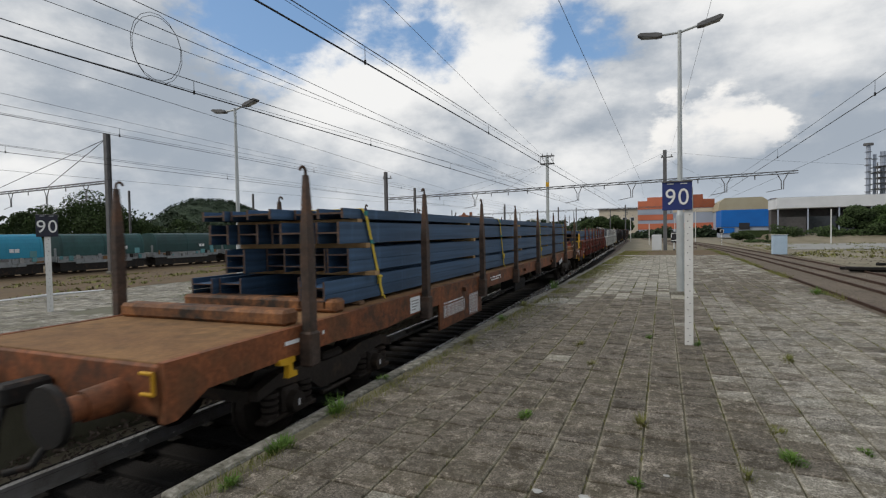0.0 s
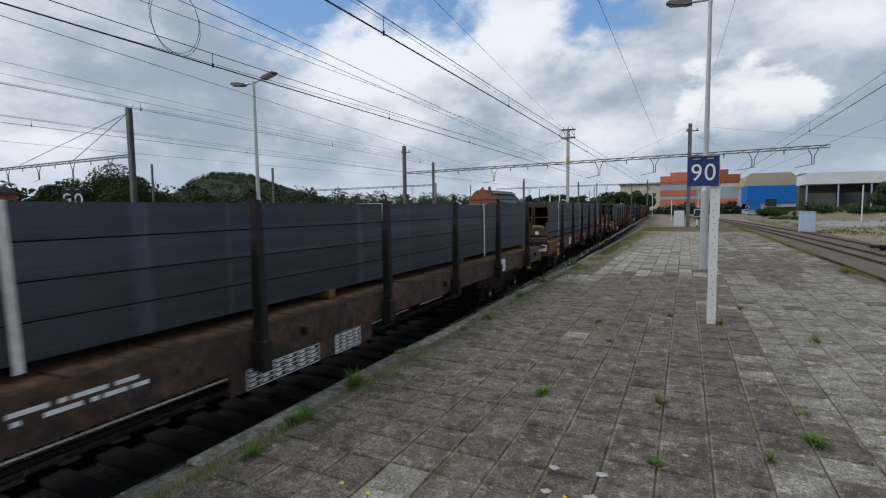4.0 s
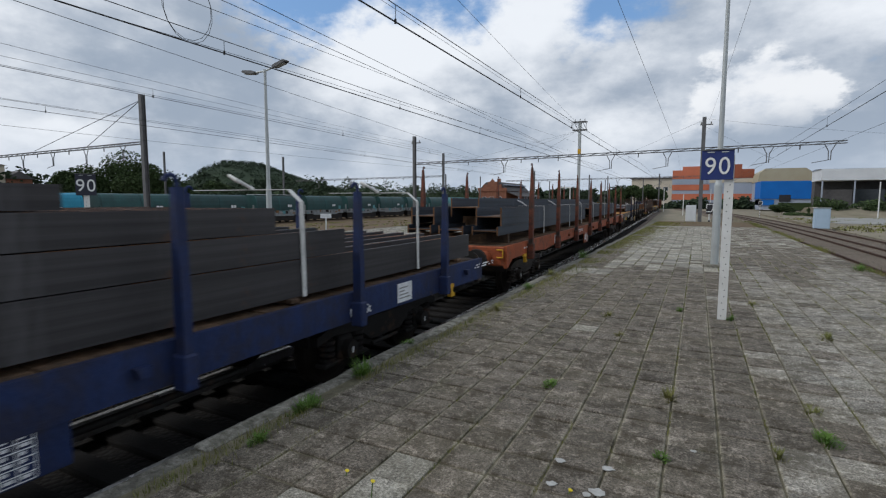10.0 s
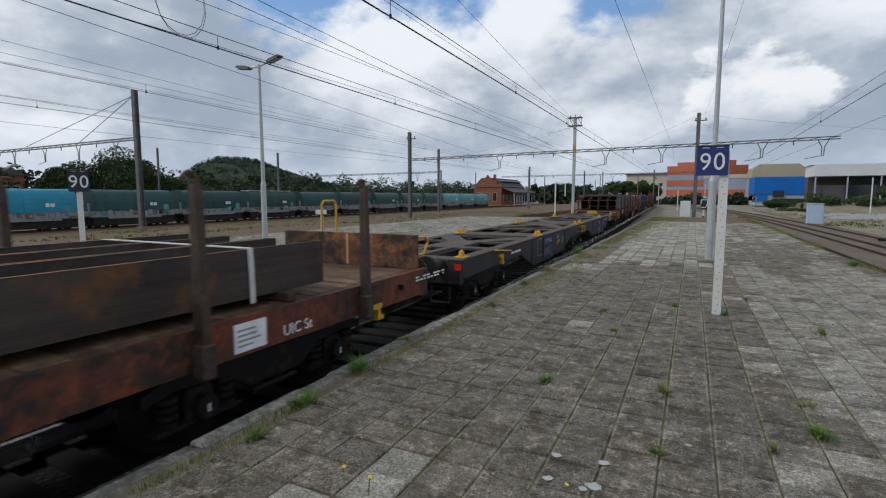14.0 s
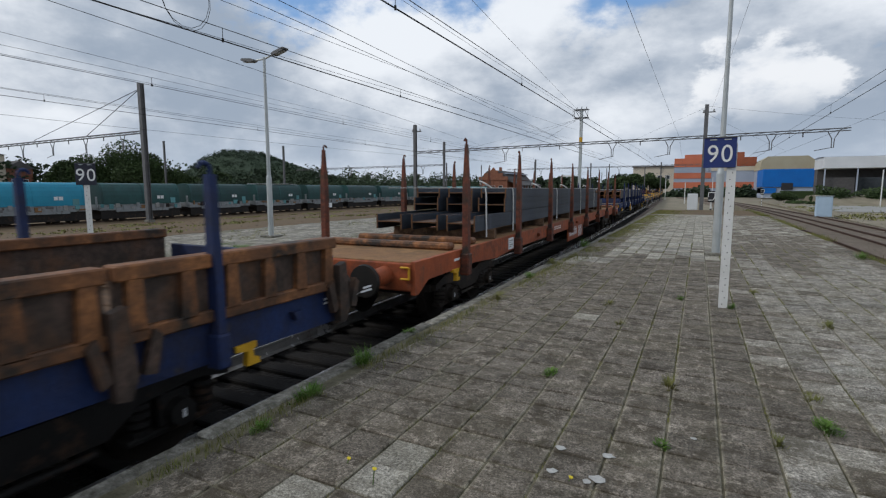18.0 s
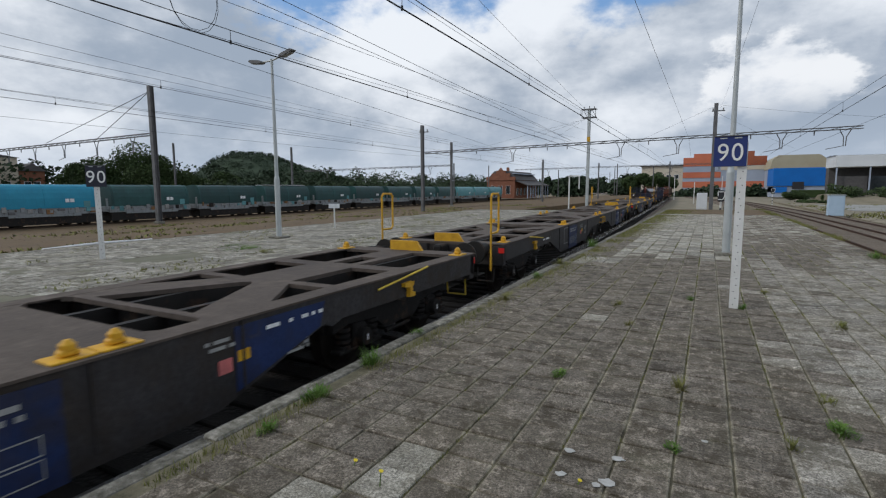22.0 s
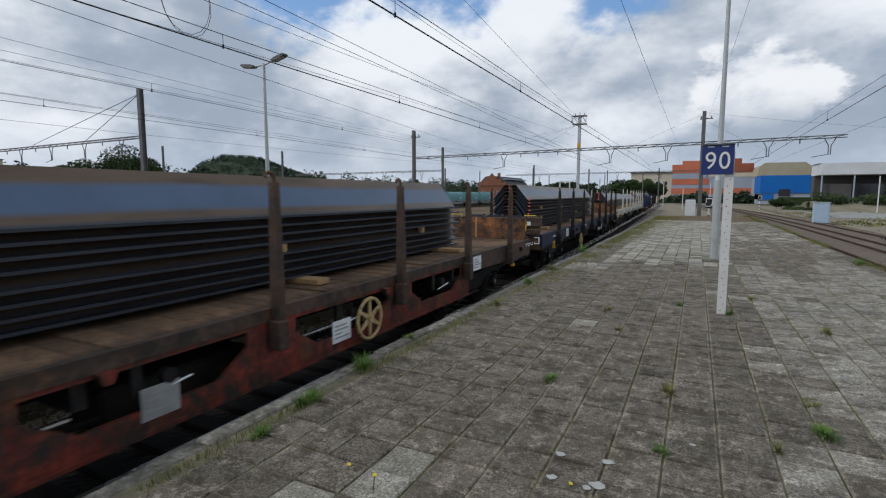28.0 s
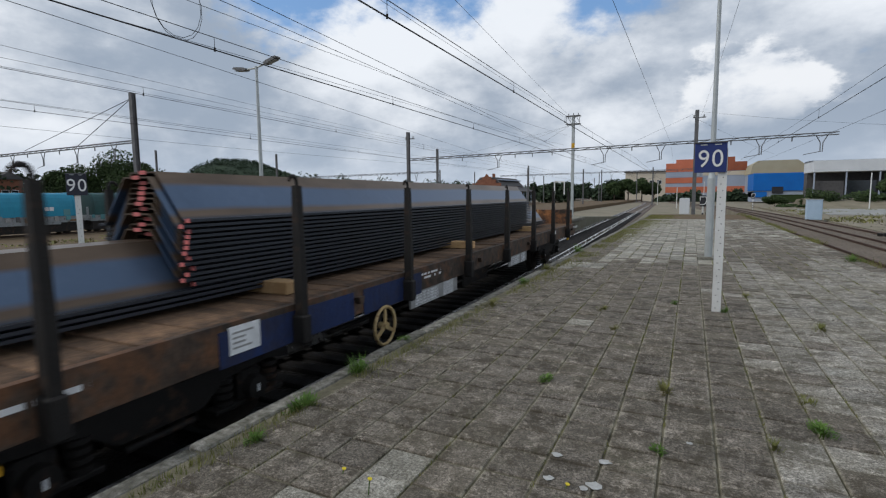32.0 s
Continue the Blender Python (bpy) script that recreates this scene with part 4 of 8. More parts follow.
    pts = [(x, y, z0 - 0.5), (x, y, z0 + h - 0.06), (x, y + 0.06, z0 + h), (x, y + w - 0.06, z0 + h), (x, y + w, z0 + h - 0.06), (x, y + w, z0 + 0.27), (x, y + w - 0.06, z0 + 0.21), (x, y, z0 + 0.21)]
    part("grab_rail", Build().tube(pts, 0.021, 8), M["yellow"], parent, "yellow bent tube grab rail")


def bars(parent, x, y0, y1, z, rows, mat="plate_white", seed=0, h=0.045):
    """Lettering too small or too private to set: short bars of its size."""
    r = random.Random(seed)
    b = Build()
    for k in range(rows):
        y, zz = y0 + r.uniform(0, 0.08), z - k * h * 1.9
        while y < y1:
            w = r.choice((0.05, 0.09, 0.16, 0.22))
            b.box(x, x + 0.004, y, min(y + w, y1), zz - h, zz)
            y += w + r.choice((0.03, 0.05, 0.12))
    tagged(part("lettering", b, M[mat], parent), "row of small white painted markings", kind="stuff")


def load_table(parent, x, y, z, w, h, mat="plate_white", rows=4, cols_=6):
    """A painted table: thin ruled lines with faint bars between them."""
    b = Build()
    for i in range(rows + 1):
        zz = z - h * i / rows
        b.box(x, x + 0.004, y, y + w, zz - 0.006, zz)
    for i in range(cols_ + 1):
        yy = y + w * i / cols_
        b.box(x, x + 0.004, yy, yy + 0.006, z - h, z)
    r = random.Random(int(y * 100))
    for i in range(rows):
        for j in range(cols_):
            yy, zz = y + w * (j + 0.2) / cols_, z - h * (i + 0.28) / rows
            b.box(x, x + 0.003, yy, yy + w / cols_ * r.uniform(0.3, 0.65), zz - h / rows * 0.4, zz)
    tagged(part("load_table", b, M[mat], parent), "ruled load table with small figures", kind="stuff")


def plate(parent, x, y, z, w, h, mat="plate_white", seed=0, name="label_plate"):
    p = part(name, Build().box(x, x + 0.012, y, y + w, z - h, z), M[mat], parent)
    r = random.Random(seed)
    b = Build()
    for k in range(4):
        zz = z - h * (0.2 + 0.18 * k)
        b.box(x + 0.012, x + 0.015, y + w * 0.1, y + w * r.uniform(0.4, 0.9), zz - h * 0.07, zz)
    part("print", b, M["plate_grey"], p)


def end_flap(w, y, zd, mat):
    """The hinged end board of a short wagon: ridged panels between stout posts, box corners with lamp brackets."""
    fl = part("end_flap", Build().box(-1.22, 1.22, y + 0.05, y + 0.09, zd + 0.06, zd + 0.46, 0.008), M[mat], w, "folding end board in three ridged panels")
    for xa, xb in ((-0.8, -0.3), (-0.22, 0.22), (0.3, 0.8)):
        part("ridge_panel", Build().prism([(xa, zd + 0.1), (xb, zd + 0.1), (xb - 0.03, zd + 0.5), (xa + 0.03, zd + 0.5)], y + 0.0, y + 0.05, "y")
             .box(xa, xb, y - 0.04, y + 0.02, zd + 0.22, zd + 0.26, 0.01).box(xa, xb, y - 0.04, y + 0.02, zd + 0.42, zd + 0.47, 0.01), M[mat], fl)
    for x in (-0.26, 0.26):
        part("post", Build().prism([(y - 0.16, zd - 0.16), (y - 0.05, zd - 0.2), (y + 0.05, zd + 0.5), (y - 0.03, zd + 0.52)], x - 0.035, x + 0.035, "x"), M["p_darkbrown"], fl)
    for s in (-1, 1):
        xa, xb = min(s * 0.82, s * 1.3), max(s * 0.82, s * 1.3)
        cn = part("corner_box", Build().box(xa, xb, y - 0.06, y + 0.14, zd + 0.2, zd + 0.46, 0.02).box(xa, xb, y - 0.09, y - 0.02, zd + 0.0, zd + 0.14, 0.02).box(xa + 0.02, xb - 0.02, y - 0.02, y + 0.06, zd + 0.1, zd + 0.24), M["p_darkbrown"], fl, "grimy brown box corner")
        part("lamp_bracket", Build().box(s * 1.0 - 0.05, s * 1.0 + 0.05, y - 0.072, y - 0.06, zd + 0.24, zd + 0.34), M["plate_white"], cn)
        part("grab_handle", Build().tube([(s * 0.9, y - 0.05, zd + 0.44), (s * 0.9, y - 0.14, zd + 0.5), (s * 1.2, y - 0.14, zd + 0.5), (s * 1.2, y - 0.05, zd + 0.44)], 0.014, 6), M["strap_yellow"], cn)


def wagon(k, label, body, deckmat, deck="plate", stakes=(), stake="post", stake_h=1.55, stake_mat=None, boards=None, sides=None, skirt=None,
          wheel_at=None, end_mat=None, hooks=True, bearers=(), seed=0, hoops=(), text="plate_white", open_side=False, wheel_z=0.5, odd=None, mark=None, plate_y=None, bearer_mat="p_rust", bearer_h=0.11):
    """A bogie flat wagon whose front buffers stand at y = 0 and whose rail top is z = 0."""
    L = LENGTHS[k]
    r = random.Random(100 + seed + k)
    w = thing("flat_wagon", label, "freight wagon", group="wagons of the freight train")
    MOVING.append((w, k))
    y0, y1, hw, zd = 0.0, L - 1.24, 1.35, DECK.get(k, 1.21)
    stake_h = round(stake_h + 1.16 - zd if L > 22 else min(stake_h + 1.16, 2.48) - zd, 3)
    em = end_mat or (body if L > 22 else "p_grime")
    for s in (-1, 1):
        if open_side:
            out = [(y0, zd - 0.36), (y0 + 3.4, zd - 0.3), (y0 + 3.8, zd - 0.12), (y1 - 3.8, zd - 0.12), (y1 - 3.4, zd - 0.3), (y1, zd - 0.36), (y1, zd), (y0, zd)]
        elif L > 22:               # long wagon: shallow bar with a step up over the bogies
            out = [(y0, zd - 0.46), (y0 + 0.1, zd - 0.46), (y0 + 0.4, zd - 0.30), (y0 + 2.2, zd - 0.29), (y0 + 3.4, zd - 0.36), (y0 + 4.6, zd - 0.30), (y1 - 4.6, zd - 0.30), (y1 - 3.4, zd - 0.36), (y1 - 2.2, zd - 0.29), (y1 - 0.4, zd - 0.30), (y1 - 0.1, zd - 0.46), (y1, zd - 0.46), (y1, zd), (y0, zd)]
        else:
            out = [(y0, zd - 0.36), (y0 + 0.4, zd - 0.36), (y0 + 4.0, zd - 0.33), (y1 - 4.0, zd - 0.33), (y1 - 0.4, zd - 0.36), (y1, zd - 0.36), (y1, zd), (y0, zd)]
        part("sole_bar", Build().prism(out, s * hw - (0.07 if s > 0 else 0), s * hw + (0 if s > 0 else 0.07), "x"), M["p_darkbrown" if open_side else body], w)
    # deck
    b = Build()
    if deck == "wood":
        y = y0 + 0.25
        while y < y1 - 0.25:
            pw = r.choice((0.2, 0.24, 0.28, 0.2))
            me = cached(("plank", deckmat, pw), lambda: Build().box(-hw + 0.075, hw - 0.075, 0, pw - 0.008, -0.07, 0, 0.006), M[deckmat])
            part("plank", me, None, w, loc=(0, y, zd - 0.01 + r.uniform(-.012, .008)), rot=(r.uniform(-.6, .6), 0, r.uniform(-.15, .15)))
            y += pw
    else:
        n = int((y1 - y0) / 2.6)
        for i in range(n):
            a = y0 + 0.02 + (y1 - y0 - 0.04) * i / n
            part("floor_plate", Build().box(-hw + 0.075, hw - 0.075, a, a + (y1 - y0 - 0.04) / n - 0.012, zd - 0.05, zd - 0.006 + r.uniform(-.003, .002), 0.004), M[deckmat], w, "rust-dusted steel floor plate")
    # underframe
    b = Build().box(-0.5, -0.32, y0 + 0.1, y1 - 0.1, zd - 0.48, zd - 0.09).box(0.32, 0.5, y0 + 0.1, y1 - 0.1, zd - 0.48, zd - 0.09)
    yy = y0 + 1.2
    while yy < y1 - 1:
        b.box(-hw + 0.08, hw - 0.08, yy, yy + 0.09, zd - 0.36, zd - 0.09)
        yy += 1.9
    b.cyl((-0.75, L / 2 - 1.3, 0.62), (-0.75, L / 2 + 0.3, 0.62), 0.2, 12).box(0.5, 0.95, L / 2 - 0.8, L / 2 + 0.6, 0.45, 0.8, 0.03)
    b.cyl((0.9, y0 + 5, 0.6), (0.9, y1 - 5, 0.6), 0.03, 6)
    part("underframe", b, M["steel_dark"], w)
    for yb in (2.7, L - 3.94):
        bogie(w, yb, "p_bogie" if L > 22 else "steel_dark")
    for s, ye in ((-1, y0), (1, y1)):
        part("headstock", Build().box(-hw + 0.02, hw - 0.02, min(ye, ye - s * 0.16), max(ye, ye - s * 0.16), zd - 0.42, zd - 0.02, 0.02), M[em], w)
        for x in (-0.875, 0.875):
            buffer_(w, x, ye, s, em if r.random() < 0.6 else "steel_dark", "steel_dark")
        part("draw_hook", Build().box(-0.09, 0.09, min(ye, ye + s * 0.38), max(ye, ye + s * 0.38), 0.96, 1.14, 0.03).tube([(0.0, ye + s * 0.32, 1.0), (0.06, ye + s * 0.42, 0.8), (0.0, ye + s * 0.4, 0.62)], 0.03, 6), M["steel_dark"], w)
        part("brake_hose", Build().tube([(0.35, ye, 0.9), (0.36, ye + s * 0.2, 0.72), (0.34, ye + s * 0.34, 0.55), (0.2, ye + s * 0.45, 0.52)], 0.03, 6), M["steel_dark"], w)
        for x in (-1.2, 1.2):
            rail_handle(w, x - 0.06, ye + s * 0.03, zd - 0.08, mat="yellow" if r.random() < 0.75 else "plate_white")
        if hooks:
            yo = ye - s * 1.35
            part("tow_hook", Build().prism([(-0.11, 0.0), (0.11, 0.0), (0.11, -0.05), (0.07, -0.06), (0.08, -0.14), (0.14, -0.15), (0.14, -0.2), (0.0, -0.2), (0.015, -0.07), (-0.11, -0.05)], 0, 0.06, "x"),
                 M["yellow"], w, "yellow rope hook", loc=(hw - 0.03, yo, zd - 0.28))
    if L < 22 and not (boards and boards[0][0]):
        end_flap(w, y0, zd, body)
    if boards:
        for i, (mat, h) in enumerate(boards):
            if i == 0 and mat and L < 22:
                end_flap(w, y0, zd, mat)
                continue
            if not mat:
                continue
            ye = (y0 + 0.06, y1 - 0.12)[i]
            eb = part("end_board", Build().box(-hw + 0.1, hw - 0.1, ye, ye + 0.055, zd - 0.02, zd + h, 0.008), M[mat], w, "rusty upright end board")
            b = Build()
            for x in (-0.9, 0.0, 0.9):
                b.box(x - 0.05, x + 0.05, ye - 0.05 if i == 0 else ye + 0.055, ye if i == 0 else ye + 0.105, zd - 0.1, zd + h - 0.05)
            part("rib", b, M[mat], eb)
            part("weld_seam", Build().box(0.0, 0.035, ye - 0.004, ye, zd, zd + h - 0.01), M["timber"], eb)
            for x in (-1.12, 1.12):
                part("grab_loop", Build().tube([(x, y1 - 0.05, zd + 0.42), (x, y1 + 0.36, zd + 0.42), (x, y1 + 0.46, zd + 0.33), (x, y1 + 0.32, zd + 0.16), (x, y1 - 0.05, zd + 0.16)], 0.019, 7), M["yellow"], w, "yellow bent grab loop at the wagon end")
    for y in bearers:
        part("load_bearer", Build().box(-hw + 0.12, hw - 0.12, y, y + 0.24, zd - 0.006, zd + bearer_h, 0.035), M[bearer_mat], w, "worn steel cross bearer")
    if sides:
        n = 8
        seg = (y1 - y0 - 0.3) / n
        for s in (-1, 1):
            for i in range(n):
                a = y0 + 0.15 + seg * i
                x = s * (hw + 0.005)
                db = part("drop_side", Build().box(x - 0.02, x + 0.02, a + 0.03, a + seg - 0.03, zd + 0.02, zd + 0.52, 0.006), M[{"p_rust": "p_darkbrown", "p_red": "p_darkbrown"}.get(sides, "p_whitedirt")], w, "ribbed hinged side board")
                b = Build().box(x - 0.08, x + 0.08, a + 0.03, a + seg - 0.03, zd + 0.43, zd + 0.54, 0.012).box(x - 0.06, x + 0.075, a + 0.03, a + seg - 0.03, zd + 0.0, zd + 0.1, 0.012)
                m_ = int(seg / 0.34)
                for j in range(m_):
                    yj = a + 0.1 + (seg - 0.3) * j / (m_ - 1)
                    b.prism([(yj - 0.02, zd + 0.08), (yj + 0.12, zd + 0.08), (yj + 0.1, zd + 0.44), (yj, zd + 0.44)], x + (0.0 if s > 0 else -0.075), x + (0.075 if s > 0 else 0.0), "x")
                part("rib", b, M[sides], db)
                if s > 0:
                    lb = Build()
                    for yj in (a + seg,):
                        lb.prism([(yj - 0.06, zd + 0.25), (yj + 0.05, zd + 0.28), (yj + 0.1, zd - 0.2), (yj + 0.04, zd - 0.36), (yj - 0.06, zd - 0.34)], hw + 0.06, hw + 0.14, "x")
                        lb.prism([(yj - 0.2, zd + 0.05), (yj - 0.14, zd + 0.1), (yj - 0.05, zd - 0.2), (yj - 0.13, zd - 0.24)], hw + 0.05, hw + 0.12, "x")
                        lb.prism([(yj + 0.24, zd + 0.08), (yj + 0.3, zd + 0.03), (yj + 0.24, zd - 0.24), (yj + 0.15, zd - 0.22)], hw + 0.05, hw + 0.12, "x")
                    part("latch", lb, M[sides if sides != "p_rust" else "p_darkbrown"], db)
        for ye in (y1 - 0.1,):
            part("end_board", Build().box(-hw + 0.05, hw - 0.05, ye - 0.03, ye + 0.03, zd, zd + (0.34 if body == "p_blue" else 0.52), 0.01), M[body if body == "p_blue" else sides], w)
    sm = stake_mat or body
    make = stake_horn(stake_h) if stake == "horn" else stake_post(stake_h)
    me = cached(("stake", stake, stake_h, sm), make, M[sm])
    for i, y in enumerate(stakes):
        for s in (-1, 1):
            om = (odd or {}).get(i) if s > 0 else None
            part("stake", cached(("stake", stake, stake_h, om), make, M[om]) if om else me, None, w, loc=(s * (hw + 0.07), y, zd), rot=(0, 0, 0 if s > 0 else 180))
    if open_side:                  # lower girder with tapered openings between its posts
        a, b_ = y0 + 3.6, y1 - 3.6
        n = int(round((b_ - a) / 2.1))
        st_ = (b_ - a) / n
        bd = Build().box(hw - 0.06, hw - 0.015, a, b_, zd - 0.66, zd - 0.5).box(hw - 0.06, hw - 0.015, a, b_, zd - 0.16, zd - 0.1)
        bd.box(hw - 0.1, hw + 0.01, a, b_, zd - 0.69, zd - 0.66)
        for i in range(n + 1):
            c = a + st_ * i
            p, q_ = max(a, c - 0.3), min(b_, c + 0.3)
            bd.prism([(max(a, c - 0.62), zd - 0.5), (min(b_, c + 0.62), zd - 0.5), (q_, zd - 0.3), (q_, zd - 0.16), (p, zd - 0.16), (p, zd - 0.3)], hw - 0.06, hw - 0.015, "x")
        op = part("side_girder", bd, M[body], w, "red side girder with tapered openings")
        for i in range(n):
            c = a + st_ * (i + 0.5)
            part("stowed_lever", Build().cyl((hw - 0.02, c - 0.05, zd - 0.40), (hw + 0.0, c + 0.28, zd - 0.35), 0.009, 6), M["plate_white"], op)
            part("hanger", Build().box(hw - 0.09, hw - 0.05, c - 0.16, c - 0.08, zd - 0.4, zd - 0.16).cyl((hw - 0.08, c + 0.1, zd - 0.3), (hw, c + 0.1, zd - 0.3), 0.06, 8), M["steel_dark"], op)
        plate(op, hw - 0.014, 9.2, zd - 0.34, 0.3, 0.24, "plate_grey", k)
        plate(op, hw - 0.014, wheel_at - 0.62, zd - 0.34, 0.32, 0.24, "plate_white", k + 2)
    for mat, ya, yb, h in skirt or ():
        sk = part("side_panel", Build().box(hw - 0.05, hw - 0.01, ya, yb, zd - 0.26 - h, zd - 0.27, 0.008), M[mat], w, "lower side panel with painted markings")
        wd_ = yb - ya
        if k in (5, 7, 14, 20, 25):        # wagon number and type in two tall rows over a bar
            bars(sk, hw - 0.009, ya + wd_ * 0.05, ya + wd_ * 0.75, zd - 0.33, 2, text, seed + k, min(0.075, h * 0.2))
            part("underline", Build().box(hw - 0.009, hw - 0.005, ya + wd_ * 0.05, ya + wd_ * 0.55, zd - 0.32 - h * 0.75, zd - 0.30 - h * 0.75), M[text], sk)
            continue
        load_table(sk, hw - 0.009, ya + wd_ * 0.08, zd - 0.36, wd_ * 0.45, min(0.2, h * 0.6), text)
        load_table(sk, hw - 0.009, ya + wd_ * 0.66, zd - 0.31, wd_ * 0.22, h * 0.8, text, 6, 4)
        bars(sk, hw - 0.009, ya + wd_ * 0.08, ya + wd_ * 0.5, zd - 0.295, 1, text, seed + k, 0.035)
    if wheel_at:
        hwm = "cream_wheel" if k in (22, 23, 6, 10, 26) else "yellow"
        hwl = part("handwheel", cached(("handwheel", hwm, k == 22), lambda: handwheel_b(6 if k == 22 else 3), M[hwm]), None, w, "worn hand brake wheel", loc=(hw + 0.05, wheel_at, zd - wheel_z))
        part("bracket", Build().box(-0.2, -0.08, -0.05, 0.05, -0.06, 0.3), M["steel_dark"], hwl)
    plate(w, hw + 0.001, L * 0.16 + r.uniform(-.4, .4), zd - 0.04, 0.34, 0.24, seed=k)
    plate(w, hw + 0.001, plate_y or L * (0.745 if L > 22 else 0.762) + r.uniform(-.1, .1), zd - 0.05, 0.36, 0.25, seed=k + 50)
    bars(w, hw + 0.001, L * 0.32, L * 0.32 + 0.9, zd - 0.09, 2, text, seed + k + 3, 0.03)
    bars(w, hw + 0.001, L * 0.92, L * 0.92 + 0.9, zd - 0.09, 2, text, seed + k + 5, 0.022)
    bars(w, hw + 0.001, y0 + 1.3, y0 + 2.0, zd - 0.12, 1, text, seed + k + 9, 0.04)
    for y in (L * 0.25, L * 0.45, L * 0.62, L * 0.9):
        part("rope_cleat", cached(("rope_cleat", body), lambda: Build().prism([(-0.06, 0.04), (0.06, 0.04), (0.03, -0.04), (-0.03, -0.04)], 0, 0.07, "x"), M[body]), None, w, loc=(hw, y, zd - 0.16))
    for y, txt in mark or ():
        lettering(txt, 0.15, M[text], Matrix.Translation((hw + 0.002, y, zd - 0.24)) @ Matrix.Rotation(radians(90), 4, "Z") @ Matrix.Rotation(radians(90), 4, "X"), w, name="lettering")
    for y in hoops:
        hoop(w, (hw - 0.06) * (1 if k == 1 or y > 20 else -1), y, zd - 0.05)
    return w


def spread(a, b, n):
    return [a + (b - a) * i / (n - 1) for i in range(n)]


def container_wagon(k, label, seed=0, rails=(True, False), panels=(6.2, 17.65)):
    """A skeletal container wagon in two halves over three bogies."""
    L, hw, zd = LENGTHS[k], 1.28, 1.15
    w = thing("container_wagon", label, "freight wagon", group="wagons of the freight train")
    MOVING.append((w, k))
    y0, y1, mid = 0.0, L - 1.24, L / 2 - 0.62
    for h0, h1, d in ((y0, mid - 0.1, -1), (mid + 0.1, y1, 1)):
        n = h1 - h0
        u = lambda v: (h0 + v) if d > 0 else (h1 - v)          # measured from the joint in the middle outwards
        for s in (-1, 1):
            out = [(u(0), zd - 0.33), (u(2.1), zd - 0.36), (u(3.3), zd - 0.70), (u(7.35), zd - 0.72), (u(8.65), zd - 0.30), (u(n), zd - 0.33), (u(n), zd), (u(0), zd)]
            part("side_girder", Build().prism(out if d > 0 else out[::-1], s * hw - (0.06 if s > 0 else 0.0), s * hw + (0.0 if s > 0 else 0.06), "x"), M["p_charcoal"], w)
            part("top_flange", Build().box(s * hw - (0.23 if s > 0 else 0.02), s * hw + (0.02 if s > 0 else 0.23), h0, h1, zd, zd + 0.02), M["deck_taupe"], w)
        for v in (3.15, 5.1, 6.4, 7.6):
            part("stiffener", cached(("stiffener",), lambda: Build().box(hw - 0.002, hw + 0.018, -0.012, 0.012, -0.62, -0.01), M["p_charcoal"]), None, w, loc=(0, u(v), zd))
        b = Build()

        def flat(pts):
            for m_ in (1, -1):
                q_ = [(m_ * px, u(v)) for px, v in pts]
                b.prism(q_ if m_ * d > 0 else q_[::-1], zd - 0.03, zd + 0.017, "z")
        flat([(0, 0), (1.05, 0), (1.05, 0.72), (0, 0.72)])
        flat([(0, 0.72), (0.34, 0.72), (0.44, 0.82), (0.98, 2.1), (1.05, 2.2), (1.05, 2.88), (0.94, 2.88), (0.1, 1.68), (0, 1.62)])
        flat([(0, 2.88), (1.05, 2.88), (1.05, 3.02), (0, 3.02)])
        flat([(0, 3.72), (0.9, 3.72), (1.0, 3.62), (1.05, 3.5), (1.05, 4.2), (1.0, 4.1), (0, 4.1)])
        flat([(0.32, 4.1), (0.4, 4.1), (0.4, 5.9), (0.32, 5.9)])
        flat([(0, 5.9), (0.95, 5.9), (1.05, 5.8), (1.05, 7.05), (0.95, 6.95), (0, 6.95)])
        flat([(0, 7.42), (0.98, 7.42), (1.05, 7.35), (1.05, 8.15), (0.5, 8.95), (0.5, 9.1), (0, 9.1), (0, 8.85), (0.1, 8.78), (0.77, 7.52), (0, 7.52)])
        flat([(0.5, 8.95), (1.05, 8.95), (1.05, 9.12), (0.5, 9.12)])
        flat([(0, 9.1), (0.4, 9.1), (0.4, 10.25), (0, 10.25)])
        flat([(0, 10.25), (1.05, 10.25), (1.05, 10.6), (0.98, 10.55), (0, 10.55)])
        flat([(0.16, 10.55), (0.32, 10.55), (0.32, 12.1), (0.16, 12.1)])
        flat([(0, 11.25), (0.16, 11.25), (0.16, 12.1), (0, 12.1)])
        flat([(0, 12.05), (1.0, 12.05), (1.05, 12.0), (1.05, n), (0, n)])
        part("deck_frame", b, M["deck_taupe"], w, "brown dusty open deck frame with tapering cut-outs")
        for pa, pb in (((0.2, 1.4), (1.0, 2.85)), ((0.8, 7.6), (0.1, 8.8))):     # webs under the slanting bars
            for m_ in (1, -1):
                e = Build()
                (xa, va), (xb, vb) = pa, pb
                e.add([(m_ * xa, u(va), zd - 0.32), (m_ * xb, u(vb), zd - 0.32), (m_ * xb, u(vb), zd - 0.03), (m_ * xa, u(va), zd - 0.03),
                       (m_ * xa + 0.02, u(va), zd - 0.32), (m_ * xb + 0.02, u(vb), zd - 0.32), (m_ * xb + 0.02, u(vb), zd - 0.03), (m_ * xa + 0.02, u(va), zd - 0.03)],
                      [(0, 1, 2, 3), (7, 6, 5, 4), (0, 4, 5, 1), (2, 6, 7, 3), (1, 5, 6, 2), (0, 3, 7, 4)])
                part("slanting_web", e, M["steel_dark"], w)
        for x in (-0.38, 0.38):
